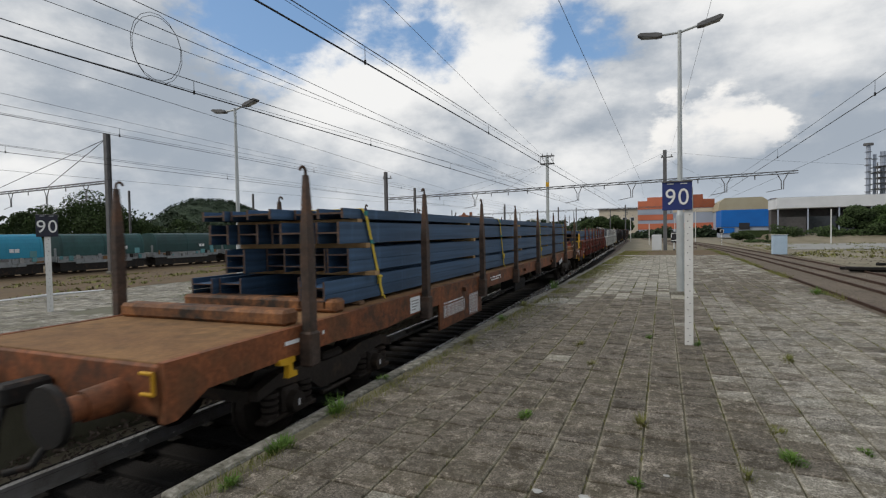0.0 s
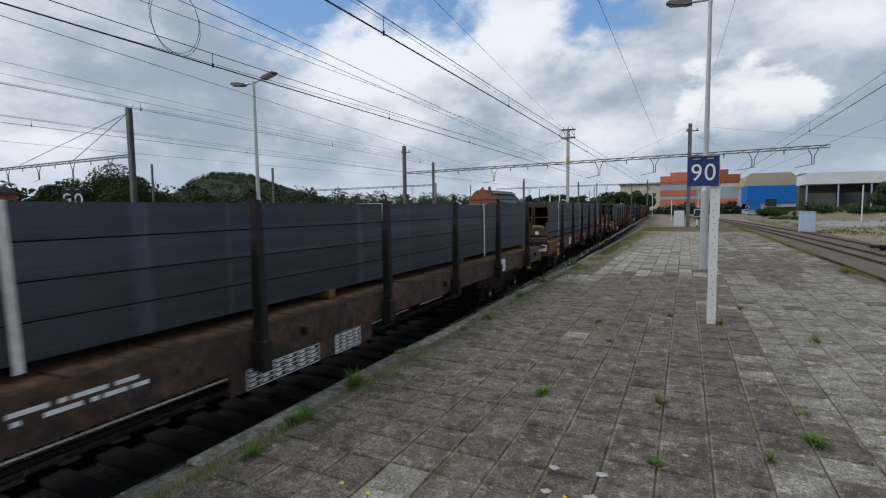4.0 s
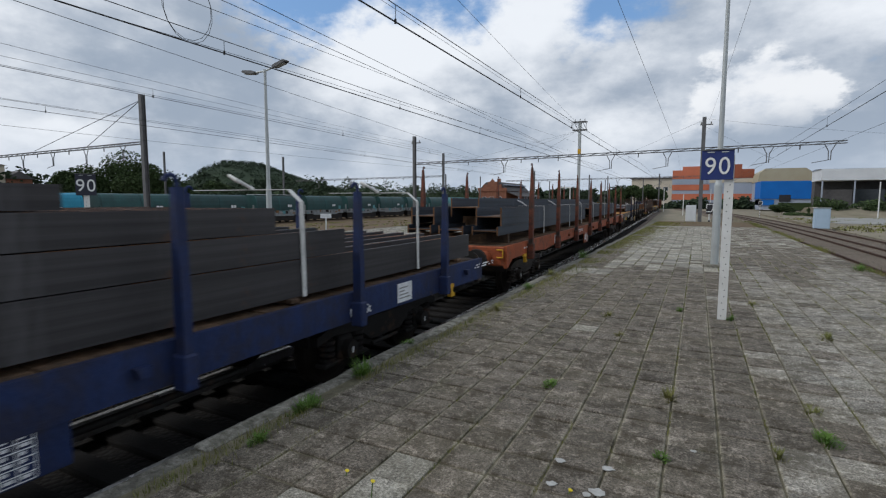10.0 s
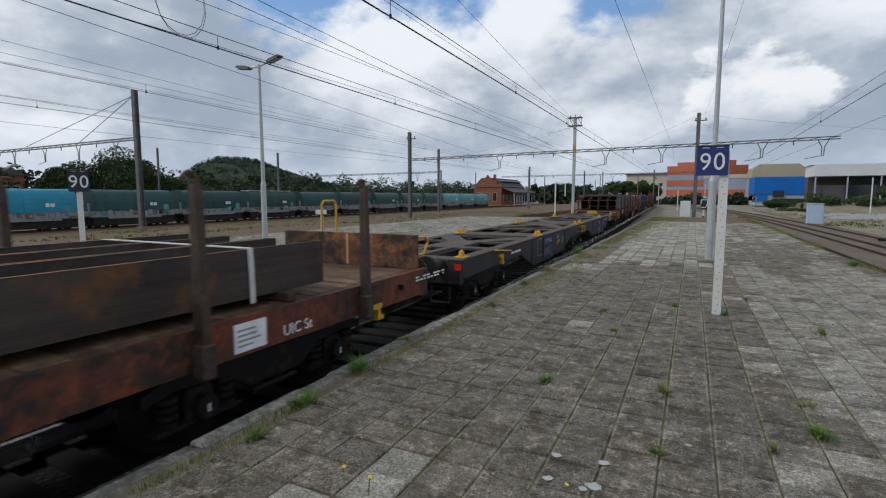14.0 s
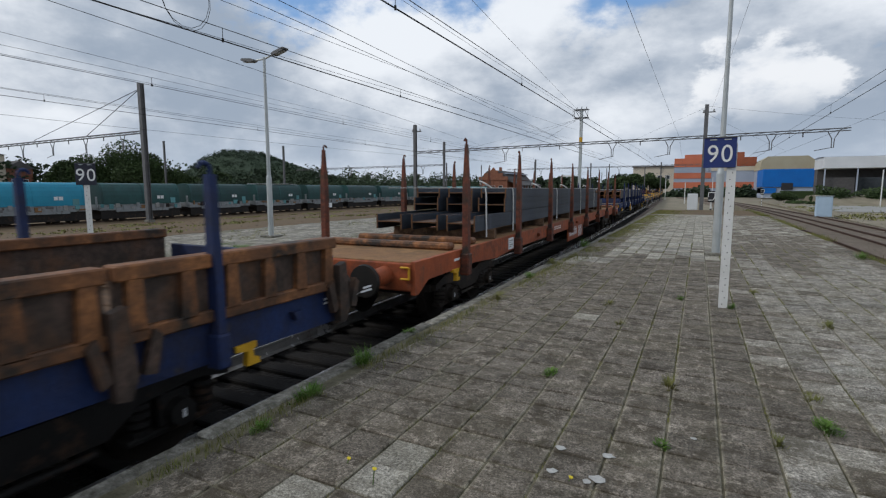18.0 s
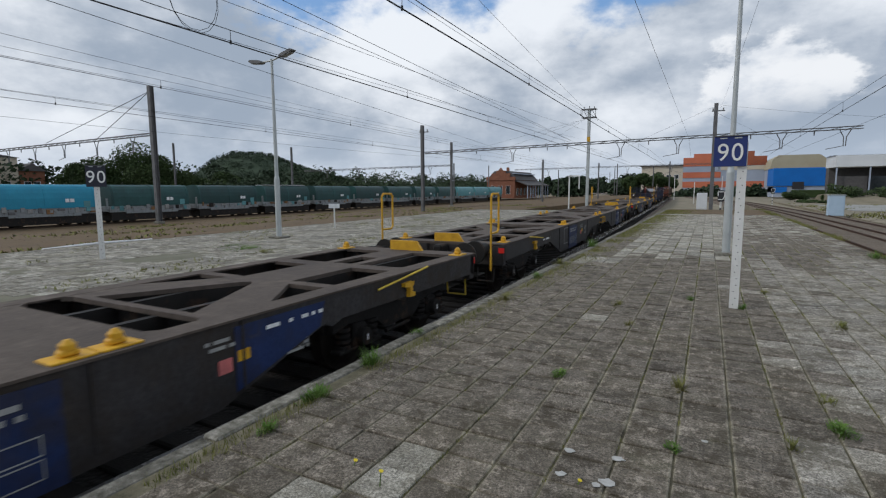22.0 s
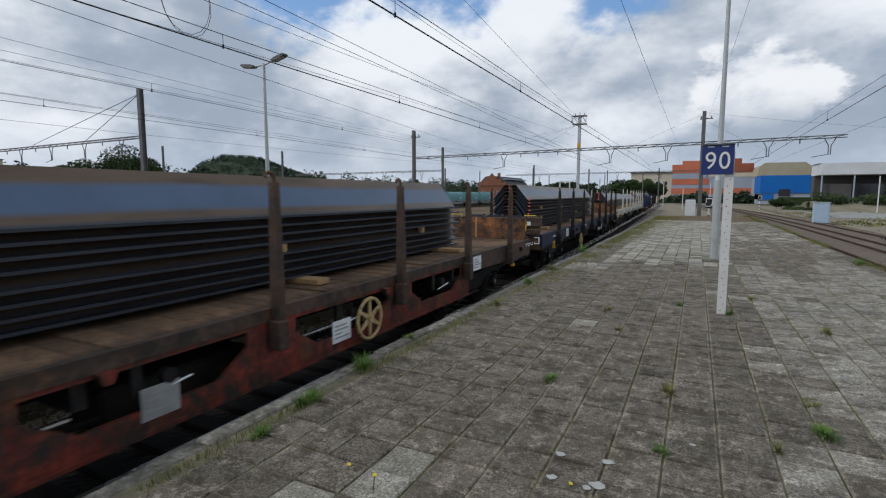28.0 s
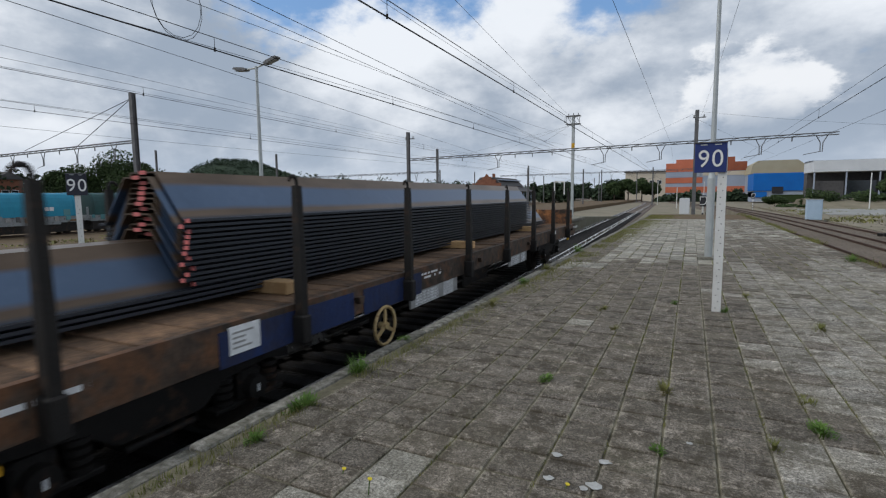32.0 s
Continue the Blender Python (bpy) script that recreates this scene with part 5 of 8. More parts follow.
            part("inner_sill", Build().box(x - 0.04, x + 0.04, h0, h1, zd - 0.5, zd - 0.03), M["steel_dark"], w)
        for f in (0.02, 0.235, 0.31, 0.48, 0.545, 0.6, 0.83, 0.97):
            part("cross_member", cached(("cross_member",), lambda: Build().box(-1.22, 1.22, 0, 0.06, -0.4, -0.03), M["steel_dark"]), None, w, loc=(0, u(n * f), zd))
        for f in (0.035, 0.508, 0.532, 0.97):
            for s in (-1, 1):
                yy = u(n * f)
                part("twist_lock", cached(("twist_lock",), lambda: Build().box(-0.1, 0.1, -0.14, 0.14, 0.018, 0.036, 0.005).box(-0.045, 0.045, -0.06, 0.06, 0.036, 0.085, 0.015)
                     .cyl((0, 0, 0.08), (0, 0, 0.115), 0.05, 10).cyl((0, 0, 0.115), (0, 0, 0.145), 0.048, 10, 0.02), M["yellow"]), None, w, "yellow container twist lock", loc=(s * 1.15, yy, zd))
    for yb in (2.0, mid, L - 3.24):
        bogie(w, yb)
    for y, wd in [(p, 1.25) for p in panels]:
        pn = part("logo_panel", Build().box(hw + 0.001, hw + 0.012, y, y + wd, zd - 0.73, zd - 0.05), M["p_blue"], w, "dark blue painted panel with white markings")
        bars(pn, hw + 0.012, y + 0.1, y + wd - 0.2, zd - 0.13, 2, "plate_grey", k, 0.036)
        grid = Build()
        for i in range(4):
            grid.box(hw + 0.012, hw + 0.016, y + 0.1, y + wd * 0.62, zd - 0.40 - 0.06 * i, zd - 0.392 - 0.06 * i)
        for i in range(6):
            yy = y + 0.1 + (wd * 0.62 - 0.1) * i / 5
            grid.box(hw + 0.012, hw + 0.016, yy, yy + 0.008, zd - 0.58, zd - 0.392)
        for i in range(2):
            za = zd - 0.36 - 0.15 * i
            ya, yb = y + wd * 0.7, y + wd * 0.9
            for p, q_, g, h in ((ya, yb, za - 0.008, za), (ya, yb, za - 0.13, za - 0.122), (ya, ya + 0.008, za - 0.13, za), (yb - 0.008, yb, za - 0.13, za)):
                grid.box(hw + 0.012, hw + 0.016, p, q_, g, h)
        part("load_table", grid, M["plate_grey"], pn, "white painted load table")
    for y in (20.0,):                   # blue painted taper of the girder
        part("logo_panel", Build().prism([(y + 0.2, zd - 0.05), (y + 0.2, zd - 0.62), (y + 1.26, zd - 0.3), (y + 1.34, zd - 0.05)], hw + 0.001, hw + 0.01, "x"), M["p_blue"], w, "dark blue painted panel")
        bars(w, hw + 0.011, y + 0.5, y + 1.3, zd - 0.12, 1, "plate_white", k + 13, 0.035)
    for y in (y0 + 5.5, mid + 4.9):
        fr = Build()
        for p, q_, g, h in ((y, y + 0.62, -0.07, -0.055), (y, y + 0.62, -0.52, -0.505), (y, y + 0.015, -0.52, -0.055), (y + 0.605, y + 0.62, -0.52, -0.055)):
            fr.box(hw + 0.001, hw + 0.008, p, q_, zd + g, zd + h)
        part("label_holder", fr, M["plate_grey"], w, "worn white outlined label holder")
        bars(w, hw + 0.002, y + 2.4, y + 2.9, zd - 0.12, 2, "plate_grey", k + 8, 0.03)
        bars(w, hw + 0.002, y + 3.3, y + 3.6, zd - 0.2, 6, "plate_grey", k + 9, 0.025)
        part("tag_plate", Build().box(hw + 0.001, hw + 0.012, y + 2.55, y + 2.68, zd - 0.42, zd - 0.3), M["pink"], w)
        part("tag_plate", Build().box(hw + 0.001, hw + 0.012, y + 2.74, y + 2.87, zd - 0.36, zd - 0.26), M["yellow"], w)
    for y in (mid - 0.3, mid + 0.3):
        rail_handle(w, hw, y, zd - 0.08, h=0.2)
    for s, ye in ((-1, y0), (1, y1)):
        part("headstock", Build().box(-hw, hw, min(ye, ye - s * 0.16), max(ye, ye - s * 0.16), zd - 0.42, zd - 0.01, 0.02), M["p_charcoal"], w)
        for x in (-0.875, 0.875):
            buffer_(w, x, ye, s, "steel_dark", "steel_dark")
        part("draw_hook", Build().box(-0.09, 0.09, min(ye, ye + s * 0.38), max(ye, ye + s * 0.38), 0.96, 1.14, 0.03).tube([(0.0, ye + s * 0.32, 1.0), (0.06, ye + s * 0.42, 0.8), (0.0, ye + s * 0.4, 0.62)], 0.03, 6), M["steel_dark"], w)
        part("step_guard", Build().prism([(-0.3, zd + 0.02), (0.36, zd + 0.02), (0.24, zd + 0.19), (-0.3, zd + 0.19)], ye - s * 0.15 - 0.03, ye - s * 0.15 + 0.03, "y"), M["yellow"], w, "yellow upturned end plate")
        part("tail_bracket", Build().box(hw - 0.1, hw + 0.01, ye - 0.02, ye + 0.02, zd - 0.16, zd - 0.06), M["red_lamp"], w)
        part("tow_hook", Build().prism([(-0.11, 0.0), (0.11, 0.0), (0.11, -0.05), (0.07, -0.06), (0.08, -0.14), (0.14, -0.15), (0.14, -0.2), (0.0, -0.2), (0.015, -0.07), (-0.11, -0.05)], 0, 0.06, "x"), M["yellow"], w, "yellow rope hook", loc=(hw, ye - s * 2.2, zd - 0.12))
        part("brake_lever", Build().cyl((hw + 0.04, ye - s * 2.9, zd - 0.1), (hw + 0.05, ye - s * 1.7, zd + 0.02), 0.014, 6), M["strap_yellow"], w)
        part("step", Build().tube([(1.1, ye + s * 0.02, 0.7), (1.1, ye + s * 0.05, 0.42), (0.75, ye + s * 0.05, 0.42), (0.75, ye + s * 0.02, 0.7)], 0.015, 6), M["strap_yellow" if k == 17 else "steel_dark"], w)
    if rails[0]:
        for s in (-1, 1) if k > 12 else (-1,):
            hoop(w, s * 1.2, -0.5, zd + 0.06)
    if rails[1]:
        for s in (-1, 1) if k == 18 else (1,):
            hoop(w, s * 1.2, L - 1.2, zd + 0.26)
    bars(w, hw + 0.003, y0 + 3.0, y0 + 3.8, zd - 0.15, 1, "plate_white", k + 4)
    return w


# ---------------------------------------------------------------- loads
def h_beam(wd, ht, y0, y1, tf=0.035, tw=0.022, lie=False):
    """A rolled section: lie=False with upright flanges and a level web, lie=True with level flanges."""
    a, h, t = wd / 2, ht, tw / 2
    if lie:
        out = [(-a, 0), (a, 0), (a, tf), (t, tf), (t, h - tf), (a, h - tf), (a, h), (-a, h), (-a, h - tf), (-t, h - tf), (-t, tf), (-a, tf)]
    else:
        c = h / 2
        out = [(-a, 0), (-a + tf, 0), (-a + tf, c - t), (a - tf, c - t), (a - tf, 0), (a, 0), (a, h), (a - tf, h), (a - tf, c + t), (-a + tf, c + t), (-a + tf, h), (-a, h)]
    return Build().prism(out, y0, y1, "y")


def beam_load(k, label, layers, mat, straps=(), strap_mat="strap_white", zd=None, blocks="timber", seed=0, lift=0.0):
    """layers: from the floor up, (gap below, beam width, beam height, list of (x, y0, y1), lie)."""
    r = random.Random(300 + k + seed)
    ld = thing("steel_beam_load", label, "steel beams", group="loads of the freight train")
    MOVING.append((ld, k))
    zd = zd or DECK.get(k, 1.21)
    z = zd + lift
    tops = []
    for gap, wd, ht, cols, lie in layers:
        if gap > 0.02 and cols:
            lo, hi = min(c[1] for c in cols), max(c[2] for c in cols)
            xs = [c[0] for c in cols]
            n = max(3, int((hi - lo) / 3.4))
            for i in range(n):
                y = lo + 0.7 + (hi - lo - 1.4) * i / (n - 1)
                out = r.choice((0.0, 0.02, 0.06, 0.14))
                part("timber_bearer", Build().box(min(xs) - wd / 2 + 0.02, max(xs) + wd / 2 + out, y, y + 0.12, z, z + gap - 0.002, 0.006), M[blocks if tops else "deck_wood"], ld)
        z += gap
        for x, a, b_ in cols:
            if not lie and ht > 0.3 and wd < 0.42:      # two smaller sections strapped together
                half = ht / 2 - 0.003
                part("beam", h_beam(wd, half, a, b_, 0.026, 0.018), M[mat], ld, loc=(x, 0, z))
                part("beam", h_beam(wd, half, a, b_, 0.026, 0.018), M[mat], ld, loc=(x, 0, z + ht / 2 + 0.003))
            else:
                part("beam", h_beam(wd, ht, a, b_, lie=lie), M[mat], ld, loc=(x, 0, z))
        tops.append((z + ht, max(c[0] for c in cols) + wd / 2, min(c[0] for c in cols) - wd / 2))
        z += ht
    top, xr, xl = tops[-1]
    xo = max(t[1] for t in tops)
    for y in straps:
        b = Build()
        lean = {"strap_white": 0.03, "strap_yellow": 0.3, "strap_orange": 0.5}[strap_mat] * r.choice((0.5, 1.0, 1.2))
        pts = [(xl, top + 0.006), (xr + 0.005, top + 0.006), (max(xo, xr) + 0.012, top - 0.12), (xo + 0.015, zd + 0.04)]
        for p, q in zip(pts, pts[1:]):
            d = Vector((q[0] - p[0], 0, q[1] - p[1]))
            if d.length < 0.01:
                continue
            n = Vector((-d.z, 0, d.x)).normalized() * 0.004
            o = lean * (top - min(p[1], top))
            o2 = lean * (top - min(q[1], top))
            b.add([(p[0] - n.x, y + o - 0.03, p[1] - n.z), (p[0] - n.x, y + o + 0.03, p[1] - n.z), (q[0] - n.x, y + o2 + 0.03, q[1] - n.z), (q[0] - n.x, y + o2 - 0.03, q[1] - n.z),
                   (p[0] + n.x, y + o - 0.03, p[1] + n.z), (p[0] + n.x, y + o + 0.03, p[1] + n.z), (q[0] + n.x, y + o2 + 0.03, q[1] + n.z), (q[0] + n.x, y + o2 - 0.03, q[1] + n.z)],
                  [(0, 1, 2, 3), (7, 6, 5, 4), (0, 4, 5, 1), (1, 5, 6, 2), (2, 6, 7, 3), (3, 7, 4, 0)])
        sp = part("strap", b, M[strap_mat], ld, "lashing strap")
        if strap_mat != "strap_white":
            for dz in (0.03, 0.42):
                part("edge_sleeve", Build().box(xo + 0.014, xo + 0.03, y + lean * dz - 0.04, y + lean * dz + 0.04, top - dz - 0.06, top - dz, 0.004), M["sleeve"], sp, "teal edge sleeve")
            dz = (top - zd) * 0.72
            part("ratchet", Build().box(xo + 0.012, xo + 0.05, y + lean * dz - 0.035, y + lean * dz + 0.035, top - dz - 0.13, top - dz, 0.008).cyl((xo + 0.04, y + lean * dz - 0.05, top - dz - 0.03), (xo + 0.04, y + lean * dz + 0.05, top - dz - 0.03), 0.018, 8), M[strap_mat], sp, "ratchet buckle")
            part("strap_tail", Build().tube([(xo + 0.025, y + lean * (top - zd), zd + 0.05), (xo + 0.05, y + lean * (top - zd) + 0.02, zd - 0.06), (xo + 0.04, y + lean * (top - zd) + 0.05, zd - 0.16)], 0.012, 5), M[strap_mat], sp)
        if r.random() < 0.6 and strap_mat == "strap_white":
            c = Build().tube([(xr - 0.5, y, top + 0.01), (xr - 0.6, y - 0.12, top + 0.1), (xr - 0.75, y - 0.1, top + 0.16), (xr - 0.8, y + 0.06, top + 0.1)], 0.02, 5)
            part("strap_end", c, M[strap_mat], ld)
    return ld


def pile_mesh(n, rise, t=0.014):
    """One trough-shaped sheet pile n metres long: flanges, sloping webs, flat crown, interlock claws."""
    k = t * 1.35
    up = [(-0.62, t + 0.007), (-0.585, t + 0.007), (-0.585, t), (-0.52 - k * 0.3, t), (-0.17 - k * 0.5, rise + t), (0.17 + k * 0.5, rise + t), (0.52 + k * 0.3, t), (0.585, t), (0.585, t + 0.007), (0.62, t + 0.007)]
    lo = [(0.62, -0.006), (0.585, -0.006), (0.585, 0.0), (0.52, 0.0), (0.17, rise), (-0.17, rise), (-0.52, 0.0), (-0.585, 0.0), (-0.585, -0.006), (-0.62, -0.006)]
    return Build().prism((up + lo)[::-1], 0, n, "y")


def pile_load(k, label, y0, y1, n, pitch, zd=None, base=0.12, second=None, rise=0.47, pink=True, gaps=None, x=0.0):
    """Trough-shaped sheet piles nested in a stack. n pieces, pitch metres apart in height."""
    ld = thing("sheet_pile_load", label, "sheet piles", group="loads of the freight train")
    MOVING.append((ld, k))
    r = random.Random(500 + k)
    long_ = y1 - y0
    zd = zd or DECK.get(k, 1.21)
    z = zd + base
    m = max(3, int(long_ / 3.2))
    for i in range(m):
        y = y0 + 0.9 + (long_ - 1.8) * i / (m - 1)
        part("timber_bearer", Build().box(-0.85, 0.95 + 0.1 * (i % 2), y, y + 0.22, zd - 0.004, zd + min(base, 0.14) - 0.008, 0.008), M["timber"], ld)
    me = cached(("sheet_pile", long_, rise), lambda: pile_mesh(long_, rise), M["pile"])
    for i in range(n):
        zz = z + i * pitch + sum(v for j, v in (gaps or {}).items() if j <= i)
        o, ox = r.uniform(-0.06, 0.06), x + r.uniform(-0.012, 0.012)
        pc = part("sheet_pile", me, None, ld, loc=(ox, y0 + o, zz))
        if pink:
            for xa, xb, h in ((0.56, 0.62, 0.0), (-0.05, 0.05, rise)):
                part("paint_mark", cached(("paint_mark", xa, h), lambda: Build().box(xa, xb, -0.004, 0.0, h - 0.012, h + 0.026), M["pink"]), None, pc)
        if gaps and i in gaps:
            for y in spread(y0 + 1.5, y1 - 1.5, 4):
                part("timber_bearer", Build().box(x + 0.53, x + 0.6, y, y + 0.1, zz - pitch - gaps[i] + 0.022, zz - 0.007), M["timber"], ld)
    if second:                     # longer ones under the stack
        a, b_, h, n2 = second
        me = cached(("sheet_pile", b_ - a, rise), lambda: pile_mesh(b_ - a, rise), M["pile"])
        for i in range(n2):
            part("sheet_pile", me, None, ld, "longer blue-grey sheet pile under the stack", loc=(x, a + 0.05 * (i % 2), zd + h + i * pitch))
    return ld

# ---------------------------------------------------------------- the train, wagon by wagon
def cols(n, wd, a, b, jit=0.0, seed=0, gap=0.03, shift=0.0):
    r = random.Random(seed)
    tot = n * wd + (n - 1) * gap
    return [(-tot / 2 + wd / 2 + i * (wd + gap) + shift, a + r.uniform(-jit, jit), b + r.uniform(-jit, jit)) for i in range(n)]


def train():
    s26, s20 = spread(1.65, 22.65, 8), spread(1.75, 17.0, 8)
    # 0
    wagon(0, "rusty brown long flat wagon with pointed stakes carrying blue-grey beams", "p_brown", "deck_rust", stakes=s26, stake="horn", stake_h=1.72, stake_mat="p_darkbrown",
          skirt=(("p_brown", 5.4, 7.8, 0.5),), bearers=(1.5, 2.4, 23.6, 24.4), bearer_h=0.16, seed=1)
    beam_load(0, "blue-grey steel beams stacked four high on timber", [(0.05, .38, .32, [(-.98, 2.5, 22.6), (-.58, 2.6, 22.4), (.5, 2.9, 22.7), (.9, 2.4, 22.5)], False), (0.06, .34, .32, cols(6, .34, 2.9, 22.2, .25, 2), False),
              (0.07, .36, .28, cols(5, .36, 2.9, 22.3, .3, 3, .09), False), (0.05, .40, .13, cols(5, .40, 2.75, 22.0, .25, 4), False)], "beam_blue", (3.35, 10.2, 15.6, 20.95), "strap_yellow")
    tag = Build()
    rg = random.Random(4)
    for i in range(9):
        c = 18.42 + i * 0.085
        pts = [(1.352, c + 0.06 * math.cos(a + i) + 0.02 * rg.random(), 0.98 + 0.012 * i + 0.085 * math.sin(a * (1 + i % 2) + i)) for a in [0.7 * q for q in range(7)]]
        tag.tube(pts, 0.009, 4)
    part("graffiti", tag, M["plate_white"], MOVING[0][0], "white spray-painted scribble")
    # 1
    wagon(1, "dark red bogie wagon with ribbed drop sides carrying blue-grey beams", "p_red", "deck_wood", "wood", stakes=s20, stake_h=1.45, sides="p_red", skirt=(("p_red", 9.6, 10.1, .3),), seed=2, hoops=(-0.45,))
    beam_load(1, "blue-grey steel beams standing above the red sides", [(0.29, .44, .37, cols(5, .44, 0.9, 18.0, .2, 5), False), (0.06, .44, .37, cols(5, .44, 1.4, 17.8, .5, 6), False)], "beam_blue", (4.3, 9.0, 12.0, 15.4), "strap_yellow")
    # 2
    wagon(2, "dirty white bogie wagon with ribbed drop sides and latches", "p_white", "deck_wood", "wood", stakes=s20, stake_h=1.25, sides="p_white", skirt=(("p_white", 8.85, 9.32, .4), ("p_white", 12.7, 14.06, .48)), seed=3, text="plate_grey")
    beam_load(2, "tall dark steel beams in a white drop-side wagon", [(0.11, .46, .37, cols(4, .46, 2.6, 13.8, .2, 7, .05), False), (0.015, .46, .38, cols(4, .46, 2.7, 13.7, .2, 47, .05), False), (0.015, .46, .38, cols(4, .46, 3.0, 13.6, .3, 8, .05), False)], "beam_dark", (4.4, 7.4, 11.6), "strap_white")
    # 3
    wagon(3, "dark brown grimy flat wagon loaded with black beams", "p_darkbrown", "deck_wood", "wood", stakes=s20, stake_h=1.42, skirt=(("p_darkbrown", 8.0, 10.2, .3),), seed=4, stake_mat="steel_dark")
    beam_load(3, "near-black wide-flange beams in two layers on a brown wagon", [(0.10 if i == 0 else 0.01, .94, .25, [(-.56, 1.0 + .06 * (i % 2), 18.5), (.56, 2.15 + .05 * (i % 3), 18.4)], False) for i in range(4)], "beam_dark", (2.2, 6.6, 11.0, 15.0))
    # 4
    wagon(4, "red-brown flat wagon with plank floor and rusty end board", "p_redbrown", "deck_wood", "wood", stakes=s20, stake_h=1.42, boards=((None, 0), ("p_rust", .45)), seed=5, stake_mat="steel_dark")
    beam_load(4, "black steel beams in three layers ending short of the floor", [(0.06, .50, .14, cols(4, .50, 1.0, 15.05, .1, 12), False), (0.04, .50, .32, cols(4, .50, 1.2, 15.5, .06, 13), False), (0.015, .50, .32, cols(4, .50, 1.4, 15.4, .06, 14), False), (0.015, .50, .33, cols(4, .50, 1.4, 15.35, .06, 54), False)], "beam_dark", (3, 8, 14.6))
    # 5
    wagon(5, "red-brown flat wagon with blue-grey beams and orange straps", "p_redbrown", "deck_wood", "wood", stakes=s20, stake_h=1.42, boards=((None, 0), ("p_rust", .5)), wheel_at=None, skirt=(("p_redbrown", 3.75, 5.75, .36),), seed=6, stake_mat="p_darkbrown")
    beam_load(5, "blue-grey steel beams in four layers with orange lashing straps", [(0.10, .36, .32, cols(6, .36, 3.4, 16.4, .3, 15), False), (0.06, .36, .32, cols(6, .36, 3.0, 15.9, .3, 16), False), (0.09, .36, .21, cols(6, .36, 2.9, 15.8, .3, 17), False), (0.004, .36, .165, cols(6, .36, 3.0, 15.6, .2, 18), False)],
              "beam_blue", (4.3, 8.6, 15.0), "strap_orange")
    # 6
    w6 = wagon(6, "mud-grey long flat wagon with dark blue stakes and brake wheel", "p_mud", "deck_rust", stakes=s26, stake_h=1.5, stake_mat="p_navy", skirt=(("p_mud", 5.45, 6.8, .48), ("frame_grey", 8.1, 9.45, .48)), wheel_at=7.3, wheel_z=0.52, seed=7)
    beam_load(6, "blue-grey beam bundles on timber with green paint marks", [(0.21, .30, .44, cols(7, .30, 1.6, 24.2, .1, 19), False), (0.06, .30, .12, cols(7, .30, 1.6, 24.0, .15, 20), False), (0.07, .30, .17, cols(7, .30, 1.8, 23.8, .2, 21), False)],
              "beam_blue_dim", (5.6, 10.6, 12.2, 18.4, 22.4), "strap_yellow")
    pn = part("label_panel", Build().box(1.351, 1.357, 21.12, 21.8, 1.12, 1.32), M["p_grime"], w6, "rust-stained framed label panel")
    part("panel_frame", Build().box(1.357, 1.363, 21.1, 21.82, 1.31, 1.335).box(1.357, 1.363, 21.1, 21.82, 1.105, 1.13).box(1.357, 1.363, 21.1, 21.125, 1.13, 1.31).box(1.357, 1.363, 21.795, 21.82, 1.13, 1.31), M["p_mud"], pn)
    # 7
    wagon(7, "red-brown flat wagon with plank floor, end boards and thin stakes", "p_redbrown", "deck_wood", "wood", stakes=s20, stake_h=1.38, boards=(("p_darkbrown", .42), ("p_rust", .52)), skirt=(("p_redbrown", 7.6, 9.8, .34),), seed=8, odd={7: "p_blue"}, mark=((15.95, "UIC St"),))
    beam_load(7, "low dark channel beams with rusty upper edges", [(0.09, .50, .42, cols(4, .50, 2.8, 15.9, .06, 22), False)], "beam_dull", (3.2, 7.4, 10.8, 14.6))
    # 8
    wagon(8, "dark blue flat wagon with yellow brake wheel and white markings", "p_blue", "deck_wood", "wood", stakes=s20, stake_h=1.3, boards=(("p_blue", .3), (None, 0)), wheel_at=8.0, skirt=(("p_blue", 10.2, 11.9, .36),), seed=9, mark=((14.95, "UIC St"),), plate_y=15.75)
    beam_load(8, "dark rusting steel beams in three layers on blue wagon", [(0.05, .44, .38, cols(5, .44, 1.6, 18.5, .1, 23), False), (0.01, .44, .27, cols(5, .44, 3.2, 14.8, .3, 24), False), (0.01, .44, .24, cols(4, .44, 3.4, 13.6, .3, 25, .04, .2), False), (0.01, .44, .17, cols(3, .44, 4.4, 12.0, .2, 55, .05, .3), False)], "beam_dull", (2.6, 5.4, 8.6, 11.2, 14.2, 16.6))
    # 9
    wagon(9, "orange-red long flat wagon with tall pointed stakes", "p_orange", "deck_wood", "wood", stakes=s26, stake="horn", stake_h=1.85, stake_mat="p_redbrown", skirt=(("p_orange", 9.85, 10.72, .42),), seed=10)
    beam_load(9, "long blue-black girders in two steps on timber", [(0.20, .60, .19, cols(3, .6, 0.2, 11.4, .04, 26, .2), False), (0.005, .60, .39, [(-.8, .4, 11.4), (.8, .4, 11.4)], False)], "beam_dark", (4.2, 8.0, 10.4))
    beam_load(9, "second stack of blue-black girders with a tall top one", [(0.20, .60, .19, cols(3, .6, 13.0, 23.2, .05, 56, .2), False), (0.005, .60, .39, [(-.8, 13.0, 22.4), (.8, 12.95, 22.4)], False)], "beam_dark", (13.6, 17.6, 21.4))
    beam_load(9, "long dark girder bridging both stacks", [(0.56, .72, .44, [(0.0, 1.0, 18.5)], False)], "beam_dark", (), blocks="steel_dark")
    # 10
